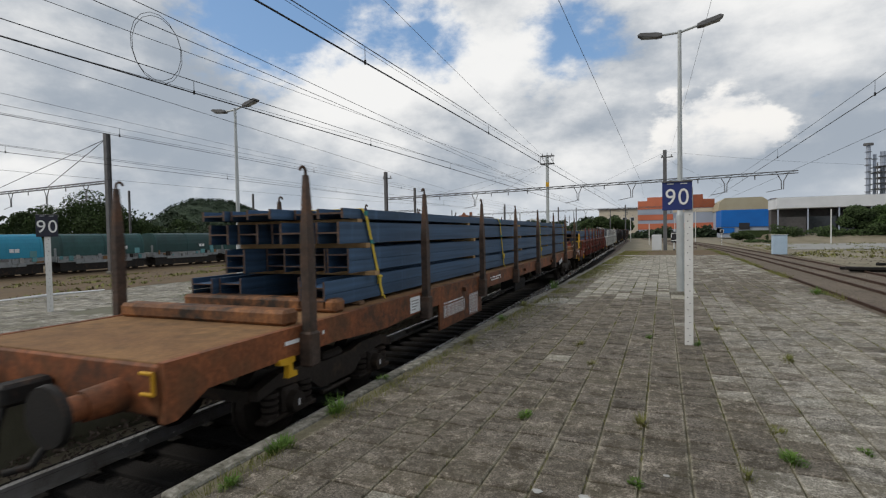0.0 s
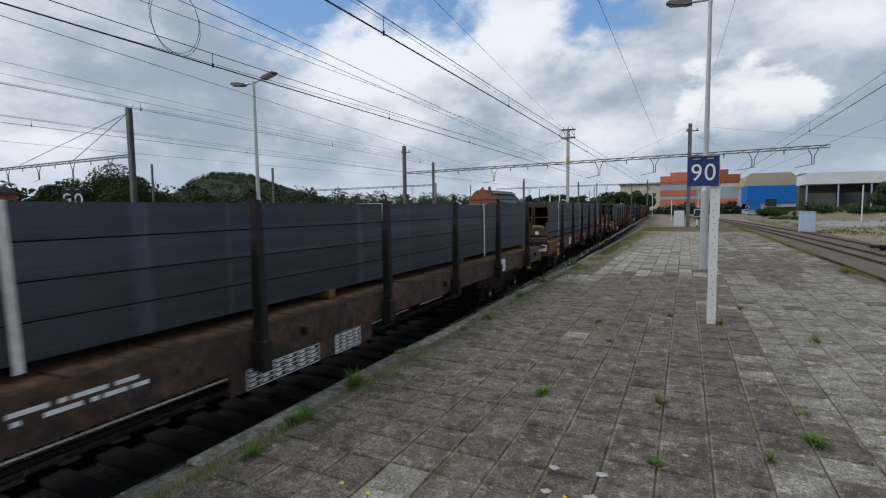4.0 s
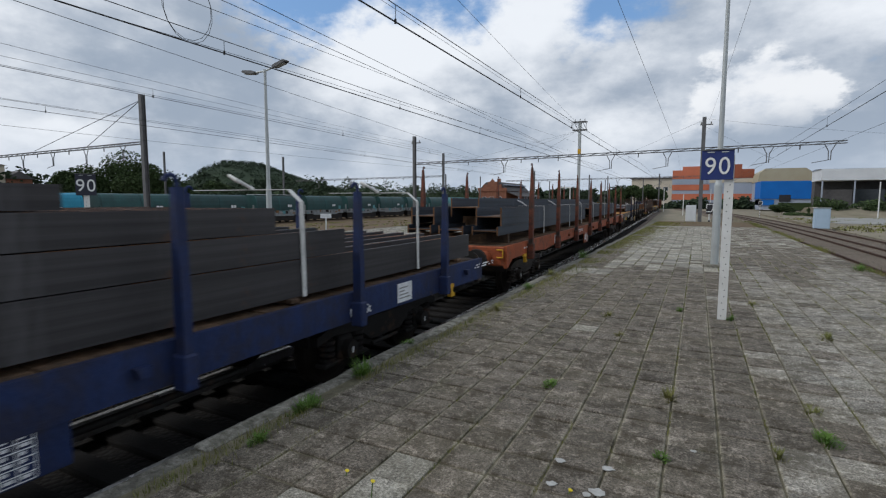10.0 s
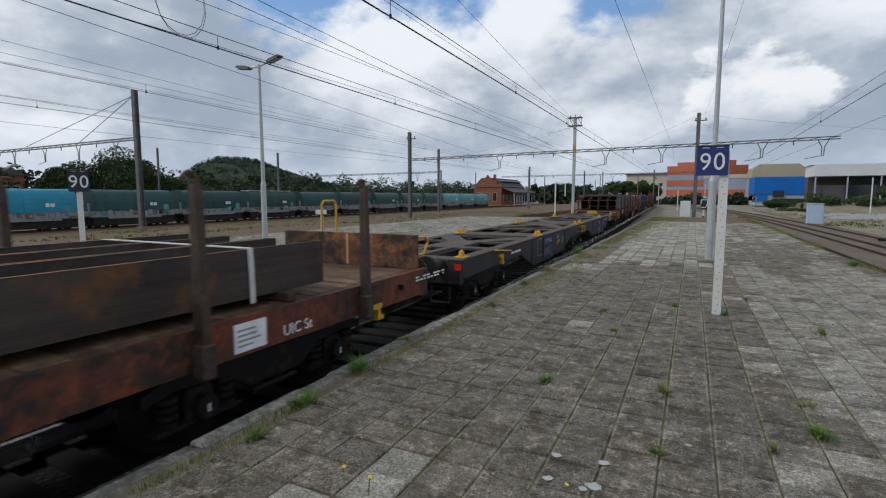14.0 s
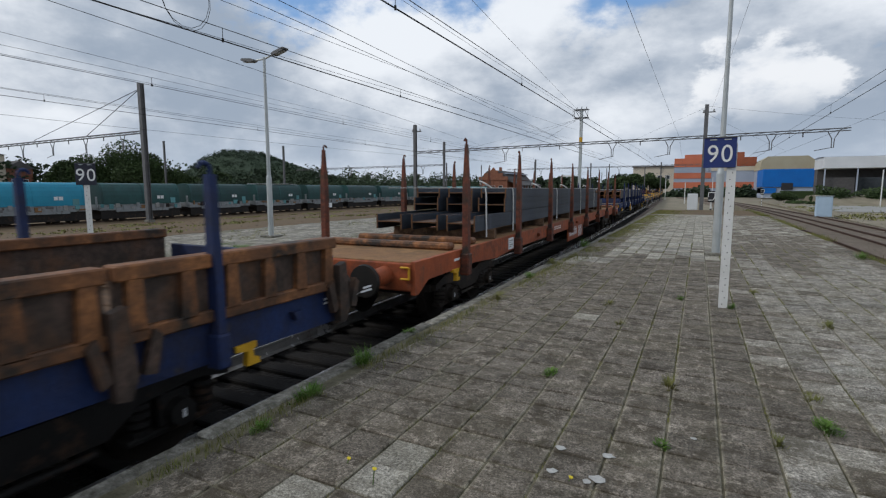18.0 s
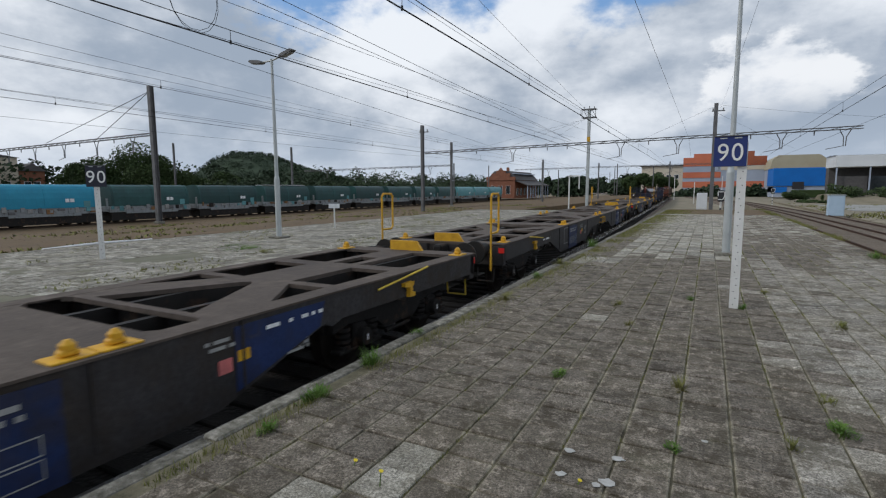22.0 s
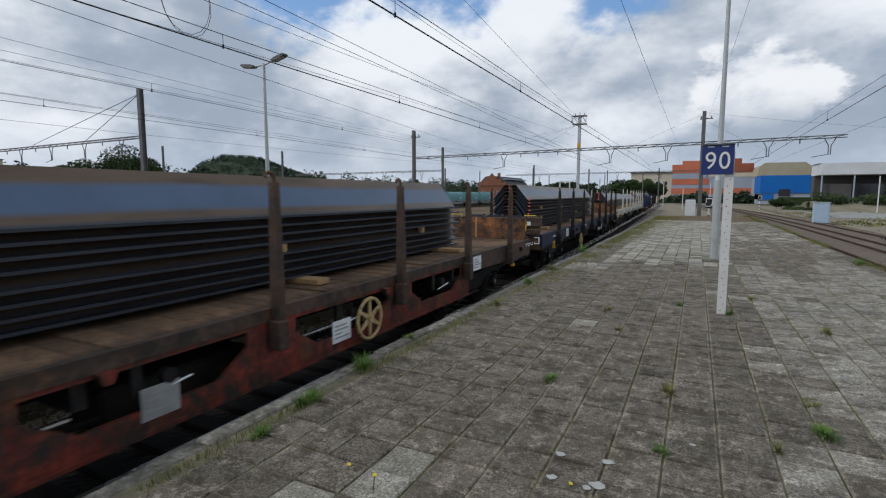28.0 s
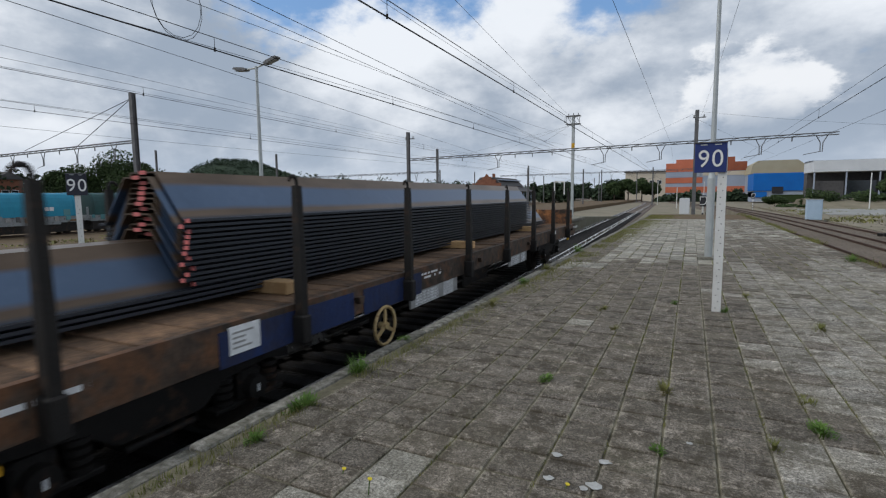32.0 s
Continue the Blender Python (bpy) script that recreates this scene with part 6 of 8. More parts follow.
    w10 = wagon(10, "mud-coloured long flat wagon with ochre dusty floor", "p_mud", "deck_ochre", stakes=spread(4.7, 22.65, 7), boards=((None, 0), ("p_rust", .45)), bearers=(22.6, 23.4), bearer_h=0.16, stake_h=1.45, stake_mat="steel_dark", skirt=(("p_mud", 5.6, 7.75, .46),), wheel_at=8.95, wheel_z=0.54, seed=11, text="plate_grey", odd={0: "p_navy"}, hoops=(-0.45,))
    plate(w10, 1.362, 2.88, 1.21, 0.34, 0.21, seed=77)
    beam_load(10, "two broad black girders side by side, rust inside", [(0.06, .98, .44, cols(2, .98, 4.2, 20.3, .06, 28, .12), False)], "beam_dark", (4.8, 9.6, 13.4, 18.6))
    # 11
    wagon(11, "red-brown flat wagon with dark stakes and end board", "p_redbrown", "deck_wood", "wood", stakes=s20, stake_h=1.3, boards=((None, 0), ("p_rust", .48)), skirt=(("p_redbrown", 7.4, 9.6, .34),), mark=((15.95, "UIC St"),), seed=12, stake_mat="p_darkbrown")
    beam_load(11, "low rust-streaked wide girders with white straps", [(0.09, .72, .46, cols(3, .72, 1.2, 16.65, .05, 29), False)], "beam_rusty", (5.0, 9.4, 13.2, 15.6))
    container_wagon(12, "empty black skeletal container wagon with yellow locks", rails=(True, False))
    # 13
    wagon(13, "red-brown long flat wagon with wooden floor and end board", "p_redbrown", "deck_wood", "wood", stakes=spread(2.15, 23.15, 8), stake_h=1.34, boards=((None, 0), ("p_rust", .45)), wheel_at=14.9, wheel_z=0.6, seed=13)
    beam_load(13, "blue-black girders with stepped top and white straps", [(0.10, .56, .39, cols(4, .56, 1.6, 22.1, .1, 30), False), (0.01, .56, .36, cols(4, .56, 1.8, 18.2, .4, 31), False), (0.01, .56, .19, cols(4, .56, 3.0, 15.4, .3, 32), False)], "beam_dark", (4, 11.6, 19.8))
    # 14
    wagon(14, "dark blue bogie wagon with rusty brown ribbed drop sides", "p_blue", "deck_wood", "wood", stakes=s20, stake_h=1.35, sides="p_rust", wheel_at=13.2, skirt=(("p_navy", 6.5, 7.8, .44),), seed=14)
    beam_load(14, "black girder beams standing above rusty sides", [(0.28, .66, .37, cols(3, .66, 2.2, 14.6, .06, 33), False), (0.01, .66, .37, cols(3, .66, 2.2, 14.6, .1, 34), False)], "beam_dark", (3.2, 7.8, 13.8))
    # 15
    wagon(15, "orange-brown long flat wagon with tall pointed stakes and bearers", "p_orange", "deck_rust", stakes=s26, stake="horn", stake_h=1.8, stake_mat="p_redbrown", skirt=(("p_orange", 10.6, 13.4, .46),), bearers=(1.4, 2.4, 16.2, 22.4, 23.2), seed=15)
    beam_load(15, "blue-black girders stacked with stepped ends, white straps", [(0.18, .60, .30, cols(3, .60, 2.9, 20.2, .06, 35, .2), False), (0.01, .64, .30, cols(3, .64, 4.6, 18.4, .1, 36, .15), False), (0.005, .60, .21, cols(3, .60, 4.8, 17.7, .1, 66, .2), False)], "beam_dark", (3.4, 5.2, 9.8, 14.0, 17.4, 19.2))
    # 16
    w16 = wagon(16, "dark blue long flat wagon with rusty beam ends and brake wheel", "p_blue", "deck_dust", stakes=s26, stake_h=1.5, skirt=(("p_blue", 8.0, 9.35, .46),), wheel_at=7.13, wheel_z=0.42, bearers=(0.9, 1.7, 4.5, 7.5, 10.5, 13.5, 16.5, 19.5, 22.4), bearer_mat="p_blue", bearer_h=0.28, seed=16)
    plate(w16, 1.362, 7.16, 1.31, 0.38, 0.2, seed=79)
    beam_load(16, "dark beams with orange rusty sawn ends on blue bearers", [(0.015, .46, .30, cols(5, .46, 1.5, 21.4, .1, 37), False), (0.004, .46, .22, cols(5, .46, 1.7, 20.8, .3, 38), False)], "beam_dull", (5.0, 8.1, 10.8, 14.0, 19.6), lift=0.28)
    container_wagon(17, "empty black skeletal container wagon with yellow locks", rails=(False, False))
    container_wagon(18, "empty black skeletal container wagon with yellow rails", rails=(True, True), panels=(6.2, 17.65))
    container_wagon(19, "empty black skeletal container wagon with blue panels", rails=(False, True))
    # 20
    wagon(20, "dark blue flat wagon with worn wooden floor and navy stakes", "p_navy", "deck_wood", "wood", stakes=s20, stake_h=1.3, boards=(("p_navy", .3), (None, 0)), skirt=(("p_navy", 8.2, 10.0, .3),), seed=20)
    pile_load(20, "nested blue-grey sheet piles spaced with timber", 2.95, 18.2, 7, 0.075, base=0.09, gaps={2: 0.05, 4: 0.05}, rise=0.38)
    # 21
    wagon(21, "faded orange long flat wagon with rusty stakes", "p_orange", "deck_rust", stakes=s26, stake_h=1.5, stake_mat="p_redbrown", seed=21, hoops=(-0.45, 25.0))
    beam_load(21, "low dark beams on an orange wagon", [(0.16, .6, .34, cols(3, .6, 3, 22, .3, 41, .1), False)], "beam_rusty", (6, 12, 18))
    # 22
    wagon(22, "dark red flat wagon with open side girder and plank floor", "p_red", "deck_wood", "wood", stakes=s20, open_side=True, wheel_z=0.42, stake_h=1.42, stake_mat="p_darkbrown", boards=(("p_darkbrown", .42), ("p_rust", .5)), wheel_at=11.95, seed=22)
    pile_load(22, "tall nest of blue-grey sheet piles with pink marks", 3.2, 16.2, 8, 0.098, base=0.07, rise=0.46, gaps={4: 0.03})
    # 23
    w23 = wagon(23, "dark blue-black flat wagon with cream brake wheel", "p_navy", "deck_wood", "wood", stakes=s20, stake_h=1.42, stake_mat="steel_dark", boards=(("p_navy", .42), ("p_rust", .55)), skirt=(("p_navy", 10.5, 12.2, .3),), wheel_at=5.8, wheel_z=0.6, seed=23)
    plate(w23, 1.362, 8.85, 1.08, 0.36, 0.22, seed=78)
    pile_load(23, "nested sheet piles with red-marked ends on timber", 1.45, 13.95, 9, 0.095, base=0.07, gaps={3: 0.03, 6: 0.03}, rise=0.43)
    # 24
    wagon(24, "cream-white long flat wagon with pale stakes and rusty floor", "p_cream", "deck_rust", stakes=s26, stake_h=1.5, skirt=(("steel_dark", 9.0, 10.1, .42),), seed=24, hoops=(-0.45,), text="plate_grey", bearers=())
    pile_load(24, "two rows of sheet piles on yellow timber", 0.9, 12.5, 11, 0.043, base=0.13, rise=0.46)
    pile_load(24, "second row of sheet piles on yellow timber", 12.75, 24.2, 9, 0.048, base=0.14, rise=0.46)
    # 25
    wagon(25, "dark blue flat wagon with worn floor under sheet piles", "p_blue", "deck_wood", "wood", stakes=s20, stake_h=1.42, boards=((None, 0), ("p_rust", .5)), skirt=(("p_blue", 8.2, 10.2, .3),), wheel_at=5.98, wheel_z=0.49, seed=25, hoops=(-0.45,))
    pile_load(25, "high nest of close-packed sheet piles", 3.5, 15.0, 13, 0.05, base=0.225, rise=0.46, second=(1.2, 17.2, 0.07, 3))
    # 26
    last = wagon(26, "grimy blue and brown flat wagon, last of the train", "p_grime", "deck_wood", "wood", stakes=s20, stake_h=1.42, stake_mat="steel_dark", boards=((None, 0), ("p_rust", .5)), skirt=(("plate_grey", 6.3, 7.95, .3), ("plate_grey", 10.9, 12.3, .3)), wheel_at=5.5, wheel_z=0.59, seed=26)
    part("side_plate", Build().box(1.351, 1.357, 5.1, 6.6, 0.84, 1.15), M["p_blue"], last, "repainted dark blue stretch")
    part("side_plate", Build().box(1.351, 1.357, 3.0, 4.9, 0.84, 1.15), M["p_blue"], last, "repainted dark blue stretch")
    pile_load(26, "high nest of sheet piles with pink painted ends", 3.35, 15.3, 13, 0.05, base=0.225, rise=0.46, second=(1.2, 17.2, 0.07, 3))


train()


def motions():
    for ob, k in MOVING:
        L, rows = LENGTHS[k], []
        for i in range(0, 33):
            s = front_at(k, float(i))
            a, b = on_track(s + 2.7), on_track(s + L - 3.94)
            d = (b - a).normalized()
            o = a - d * 2.7
            rows.append((float(i), pose(o.x, o.y, o.z, 0, 0, math.degrees(math.atan2(-d.x, d.y)))))
        walk(ob, rows)

# ---------------------------------------------------------------- signs and lamps on the platforms
def speed_sign(label, x, y, turn, wd, ht, z0, board, post_w, dx, group="speed signs"):
    sg = thing("speed_sign", label, "railway sign", pose(x, y, 0, 0, 0, turn), group)
    b = Build().box(-post_w / 2, post_w / 2, -0.004, 0.004, 0, z0 + ht * 0.8).box(-post_w / 2, -post_w / 2 + 0.008, 0, 0.05, 0, z0 + ht * 0.8).box(post_w / 2 - 0.008, post_w / 2, 0, 0.05, 0, z0 + ht * 0.8)
    ps = part("post", b, M["white_paint"], sg, "white painted channel post with bolt holes")
    b = Build()
    z = 0.05
    while z < z0 - 0.05:
        b.cyl((0.012 if int(z * 10) % 2 else -0.012, -0.004, z), (0.012 if int(z * 10) % 2 else -0.012, -0.0055, z), 0.007, 8)
        z += 0.085
    part("bolt_hole", b, M["lens_dark"], ps)
    bd = part("board", Build().box(dx - wd / 2, dx + wd / 2, -0.035, -0.012, z0, z0 + ht, 0.004), M[board], sg, "board with two white digits")
    part("hood", Build().box(dx - wd / 2 - 0.004, dx + wd / 2 + 0.004, -0.05, 0.02, z0 + ht, z0 + ht + 0.012), M["mast"], bd)
    part("clamp", Build().box(dx - 0.12, dx - 0.04, -0.04, -0.034, z0 + ht - 0.03, z0 + ht - 0.018), M["galv"], bd)
    part("clamp", Build().box(dx + 0.04, dx + 0.12, -0.04, -0.034, z0 + ht - 0.03, z0 + ht - 0.018), M["galv"], bd)
    for ch, o in (("9", -1), ("0", 1)):
        d = lettering(ch, ht * 0.82, M["sign_white"], pose(dx + o * ht * 0.21, -0.038, z0 + ht * 0.44, 90, 0, 0), bd, name="digit")
        d.scale = (0.92, 1.0, 1.0)
    return sg


speed_sign("blue speed sign on a spotted white post on the platform", 0.352, 7.42, -2, 0.365, 0.375, 1.815, "sign_blue", 0.105, -0.14)
speed_sign("dark speed sign on a white post on the far platform", -12.2, 6.55, 61, 0.38, 0.47, 1.64, "sign_dark", 0.11, 0.0)


def lamp_head(parent, x, z, s, mat="mast"):
    """A slim flat lantern on an arm that rises outwards."""
    h = Build()
    prof = [(0.0, -0.035), (0.12, -0.06), (0.5, -0.03), (0.56, 0.0), (0.5, 0.05), (0.12, 0.045), (0.0, 0.02)]
    h.prism([(s * p, q) for p, q in prof][:: 1 if s > 0 else -1], -0.1, 0.1, "y")
    hd = part("lantern", h, M[mat], parent, "slim dark lantern", loc=(x, 0, z), rot=(0, -s * 13 if s > 0 else 6, 0))
    part("lens", Build().box(min(s * .14, s * .48), max(s * .14, s * .48), -0.08, 0.08, -0.062, -0.05), M["plate_grey"], hd)


def platform_lamp(label, x, y, h, turn, arm=0.38):
    lp = thing("platform_lamp", label, "street lamp", pose(x, y, 0, 0, 0, turn), "platform lamps")
    part("foot", Build().box(-0.24, 0.24, -0.24, 0.24, 0.0, 0.06, 0.01), M["kerb"], lp)
    ps = part("pole", Build().cyl((0, 0, 0.05), (0, 0, 1.9), 0.085, 14).cyl((0, 0, 1.9), (0, 0, 2.0), 0.085, 14, 0.062).cyl((0, 0, 2.0), (0, 0, h), 0.062, 14, 0.04), M["galv"], lp, "galvanised tapering pole")
    part("door", Build().box(-0.04, 0.04, -0.089, -0.08, 0.5, 0.85, 0.004), M["galv"], ps)
    part("arm", Build().tube([(-arm, 0, h - 0.0), (0, 0, h + 0.0), (arm, 0, h + 0.09)], 0.028, 8).cyl((0, 0, h - .12), (0, 0, h + .05), .045, 10), M["galv"], lp)
    lamp_head(lp, -arm, h + 0.0, -1)
    lamp_head(lp, arm, h + 0.09, 1)
    return lp


platform_lamp("tall galvanised platform lamp with two lanterns", 0.42, 13.45, 6.27, 0)
platform_lamp("tall grey lamp with two lanterns on the far platform", -12.35, 12.09, 5.58, 0)

ns = thing("notice_post", "small white plate on a thin post", "sign", pose(-13.7, 16.5, 0, 0, 0, 40))
part("post", Build().box(-0.03, 0.03, -0.03, 0.03, 0, 0.85), M["white_paint"], ns)
part("plate", Build().box(-0.22, 0.22, -0.05, -0.03, 0.8, 0.98, 0.004), M["plate_white"], ns)


# ---------------------------------------------------------------- masts, gantries and overhead wires
def mast(label, x, y, h, z0=-1.05, w=0.26, brackets=True, yellow=False):
    mt = thing("catenary_mast", label, "catenary mast", pose(x, y, z0), "catenary masts")
    hh = h - z0
    b = Build().box(-w / 2, w / 2, -w / 2, -w / 2 + 0.03, 0, hh).box(-w / 2, w / 2, w / 2 - 0.03, w / 2, 0, hh).box(-0.02, 0.02, -w / 2 + 0.03, w / 2 - 0.03, 0, hh)
    part("column", b, M["galv" if yellow else "mast"], mt, "rolled steel column")
    part("footing", Build().box(-0.35, 0.35, -0.35, 0.35, 0, 0.25, 0.03), M["kerb"], mt)
    if brackets:
        part("cross_arm", Build().box(-0.35, 0.75, -0.05, 0.05, hh - 0.75, hh - 0.66), M["mast"], mt)
        part("insulator", Build().cyl((0.6, 0, hh - 0.66), (0.6, 0, hh - 0.45), 0.06, 8).cyl((-0.25, 0, hh - 0.66), (-0.25, 0, hh - 0.45), 0.06, 8), M["plate_grey"], mt)
    if yellow:
        part("band", Build().box(-w / 2 - .01, w / 2 + .01, -w / 2 - .01, w / 2 + .01, hh - 3.4, hh - 2.9), M["yellow"], mt)
        part("head_frame", Build().box(-0.75, 0.75, -0.3, -0.24, hh - 0.1, hh).box(-0.75, 0.75, 0.24, 0.3, hh - 0.1, hh).box(-0.75, 0.75, -0.3, -0.24, hh - 0.95, hh - 0.85).box(-0.75, 0.75, 0.24, 0.3, hh - 0.95, hh - 0.85)
             .tube([(-.7, -.27, hh), (-.7, -.27, hh - .9)], .03).tube([(.7, -.27, hh), (.7, -.27, hh - .9)], .03).tube([(-.7, .27, hh), (-.2, .27, hh - .9), (.2, .27, hh), (.7, .27, hh - .9)], .03)
             .tube([(0, 0, hh), (0, 0, hh + .3)], .04).tube([(-.5, 0, hh), (-.5, 0, hh + .25)], .04).tube([(.5, 0, hh), (.5, 0, hh + .25)], .04), M["mast"], mt, "mast head frame with insulators")
    return mt


mast("dark steel mast of the yard portal", -46.8, 30.5, 11.3, -1.6, 0.42, False)
mast("tall grey mast with insulators on the island platform", -27.0, 47.05, 8.24, -1.05, 0.3)
mast("grey steel portal mast far along the yard", -40.7, 81.2, 9.84, -1.5, 0.34, False)
mast("mast with yellow band and crowded head frame", -11.55, 55.5, 9.9, -1.05, 0.28, False, True)
mast("grey mast at the platform end", 0.24, 54.8, 9.43, -1.05, 0.34)
for x, y, h in ((-27.6, 93.2, 7.0), (-36, 121, 8.0), (-30, 190, 9.0), (-23, 150, 8.5), (-14.5, 160, 8.0), (-17, 230, 9.0), (-45, 170, 8), (-62, 150, 9), (-58, 60, 8.2), (-75, 52, 9), (-52, 105, 7.5), (-7.5, 118, 7.2), (-40, 240, 9), (-21, 112, 7)):
    mast("thin grey mast in the distant yard", x, y, h, -1.3, 0.24, False)


def gantry(label, x0, x1, y, z0, z1, hangers):
    g = thing("gantry_beam", label, "catenary gantry", group="gantry beams")
    b = Build()
    n = int(abs(x1 - x0) / 1.2)
    zf = lambda x: z0 + (z1 - z0) * (x - x0) / (x1 - x0)
    for o in (-0.13, 0.13):
        for dz in (-0.11, 0.11):
            b.tube([(x0, y + o, z0 + dz), (x1, y + o, z1 + dz)], 0.035, 5)
    for i in range(n):
        xa, xb = x0 + (x1 - x0) * i / n, x0 + (x1 - x0) * (i + 1) / n
        for o in (-0.13, 0.13):
            b.tube([(xa, y + o, zf(xa) - 0.11), (xb, y + o, zf(xb) + 0.11)], 0.02, 4)
    part("truss", b, M["mast"], g, "slender steel lattice beam")
    for x, long_ in hangers:
        z = zf(x)
        if long_:
            hb = Build().tube([(x - 0.42, y, z - 0.1), (x - 0.1, y, z - 0.75), (x - 0.08, y, z - 1.55)], 0.04, 5).tube([(x + 0.42, y, z - 0.1), (x + 0.1, y, z - 0.75), (x + 0.08, y, z - 1.55)], 0.04, 5)
            hb.tube([(x, y, z - 1.5), (x - 1.3, y, z - 1.75)], 0.03, 5)
        else:
            hb = Build().tube([(x, y, z - 0.1), (x, y, z - 0.5)], 0.05, 6)
        part("hanger", hb, M["mast"], g)
    return g


gantry("long lattice gantry over the tracks", -31.6, 11.4, 55.5, 6.06, 6.67, ((-20, True), (-24.5, False), (-16, False), (-13.8, False), (-8.3, True), (-5.6, False), (-2.9, True), (3.2, False), (5.6, True), (8.0, False), (10.2, True), (-18, False), (-28, False)))
gantry("lattice portal beam over the sidings", -95, -46.9, 30.46, 6.3, 6.87, [(-50 - 3.1 * i, i % 2 == 0) for i in range(14)])
gantry("distant portal beam across the yard", -75, -40.7, 81.2, 5.5, 5.8, [(-45 - 4 * i, i % 2 == 0) for i in range(7)])
gantry("far lattice gantry over the curve", -42, 6, 118, 6.2, 6.6, [(-38 + 4.4 * i, i % 2 == 1) for i in range(10)])
st = thing("stay_wires", "two steel stays from the portal mast", "stay wire")
for xa in (-56.0, -66.0):
    part("stay", Build().tube([(-46.9, 30.46, 10.8), (xa, 30.46, 6.9)], 0.03, 5), M["wire"], st)


def wire_run(label, a, b, sag=0.0, r=0.014, parent=None, name="overhead_wire"):
    a, b = Vector(a), Vector(b)
    pts = []
    for i in range(9):
        f = i / 8
        p = a.lerp(b, f)
        p.z -= sag * 4 * f * (1 - f)
        pts.append(p)
    bd = Build().tube(pts, r, 5)
    if parent:
        return part(name, bd, M["wire"], parent), pts
    return solid(name, bd, M["wire"], label, "overhead wire", "overhead wires"), pts


def catenary(label, xa, xb, za, carrier, r=0.016, drops=7, y0=-25.0, y1=55.5, far=150.0, off=0.0):
    """A contact wire with a carrier above it and droppers between."""
    c = thing("catenary", label, "overhead wire", group="overhead wires")
    wire_run("", (xa, y0, za), (xb, y1, za), 0, r, c, "contact_wire")
    wire_run("", (xa + off, y0, za + carrier), (xb + off, y1, za + carrier), carrier * 0.55, r * 0.6, c, "carrier_wire")
    s = (xb - xa) / (y1 - y0)
    wire_run("", (xb, y1, za), (xb + s * (far - y1), far, za), 0, r, c, "contact_wire")
    wire_run("", (xb + off, y1, za + carrier), (xb + off + s * (far - y1), far, za + carrier), carrier * 0.55, r * 0.6, c, "carrier_wire")
    for i in range(drops):
        f = (i + 0.5) / drops
        x, y = xa + (xb - xa) * f, y0 + (y1 - y0) * f
        top = za + carrier - carrier * 0.55 * 4 * f * (1 - f)
        part("dropper", Build().tube([(x, y, za), (x + off, y, top)], 0.006, 4).cyl((x, y, za - .03), (x, y, za + .05), 0.022, 6), M["wire"], c)


catenary("bold contact wire and carrier over the main track", -4.65, -5.35, 4.7, 0.62, 0.015, 11)
catenary("second bold contact wire over the far platform", -9.05, -9.6, 4.7, 0.55, 0.014, 11)
catenary("thin overhead wires beyond the platform", -13.2, -17.6, 4.7, 0.5, 0.008, 8)
catenary("thin overhead wires over the far yard", -20.7, -21.9, 4.7, 0.55, 0.010, 8)
wire_run("thin wire beyond the far platform", (-14.5, -10, 4.75), (-17.0, 70, 4.75), 0.0, 0.0052)
wire_run("thin wire over the far yard", (-18.6, -10, 4.7), (-23.0, 60, 4.7), 0.0, 0.0065)
wire_run("thin slanting wire over the far platform", (-9.2, 0, 4.7), (-16.0, 46, 4.7), 0.0, 0.0059)
wire_run("thin wire over the near siding", (-6.65, 0, 4.72), (-9.6, 55.5, 4.9), 0.0, 0.0059)
wire_run("thin wire over the near siding", (-6.1, 0, 4.72), (-9.9, 55.5, 4.9), 0.0, 0.0059)
catenary("overhead wires over the siding", 4.5, 4.9, 4.7, 0.75, 0.012, 7)
wire_run("feeder wire from the mast head", (-4.1, -22, 8.0), (-11.4, 55.5, 9.3), 0.2, 0.0078)
wire_run("feeder wire beside the mast head", (-6.4, -22, 6.6), (-10.6, 55.5, 8.6), 0.3, 0.0065)
wire_run("thin wire above the far platform", (-9.3, -22, 5.6), (-12.0, 55.5, 7.8), 0.5, 0.0065)
wire_run("thin wire above the far platform", (-10.2, -22, 5.0), (-12.6, 55.5, 6.9), 0.4, 0.0059)
wire_run("single thin wire over the platform", (-1.9, -20, 6.3), (-2.0, 55.5, 6.5), 0.0, 0.0065)
wire_run("single thin wire over the platform", (-2.0, 55.5, 6.5), (-4, 150, 6.5), 0.0, 0.0065)
wire_run("stay wire from the platform-end mast", (0.24, 54.8, 9.2), (-8.3, 60, 6.2), 0.0, 0.0078)
wire_run("wire from the platform-end mast", (0.24, 54.8, 9.3), (20, 62, 7.4), 0.2, 0.0078)
wire_run("wire from the platform-end mast", (0.24, 54.8, 8.6), (9, 75, 6.3), 0.1, 0.0078)
wire_run("thin wire beside the lamp", (1.3, 3.0, 6.9), (0.6, 54.8, 8.9), 0.25, 0.0046)
wire_run("thin wire of the far yard", (-26.4, 0, 4.7), (-24, 55, 4.9), 0.2, 0.0072)
wire_run("thin wire over the yard", (-12.0, -15, 5.3), (-27.0, 47, 7.6), 0.3, 0.0059)
wire_run("thin wire over the siding", (7.2, 0, 4.9), (6.4, 90, 5.0), 0.1, 0.0084)
for xo in (-24.5, -20.5, -16.5):
    wire_run("stay of the mast head", (-11.9, 55.5, 8.9), (xo, 55.5, 6.3), 0.0, 0.0078)
LOOPX, LOOPY, LOOPZ = -9.2, 7.0, 5.38
lp = []
for i in range(33):
    a = 6.2832 * i / 16.0 + 0.6
    g = 0.10 * (i / 32.0)
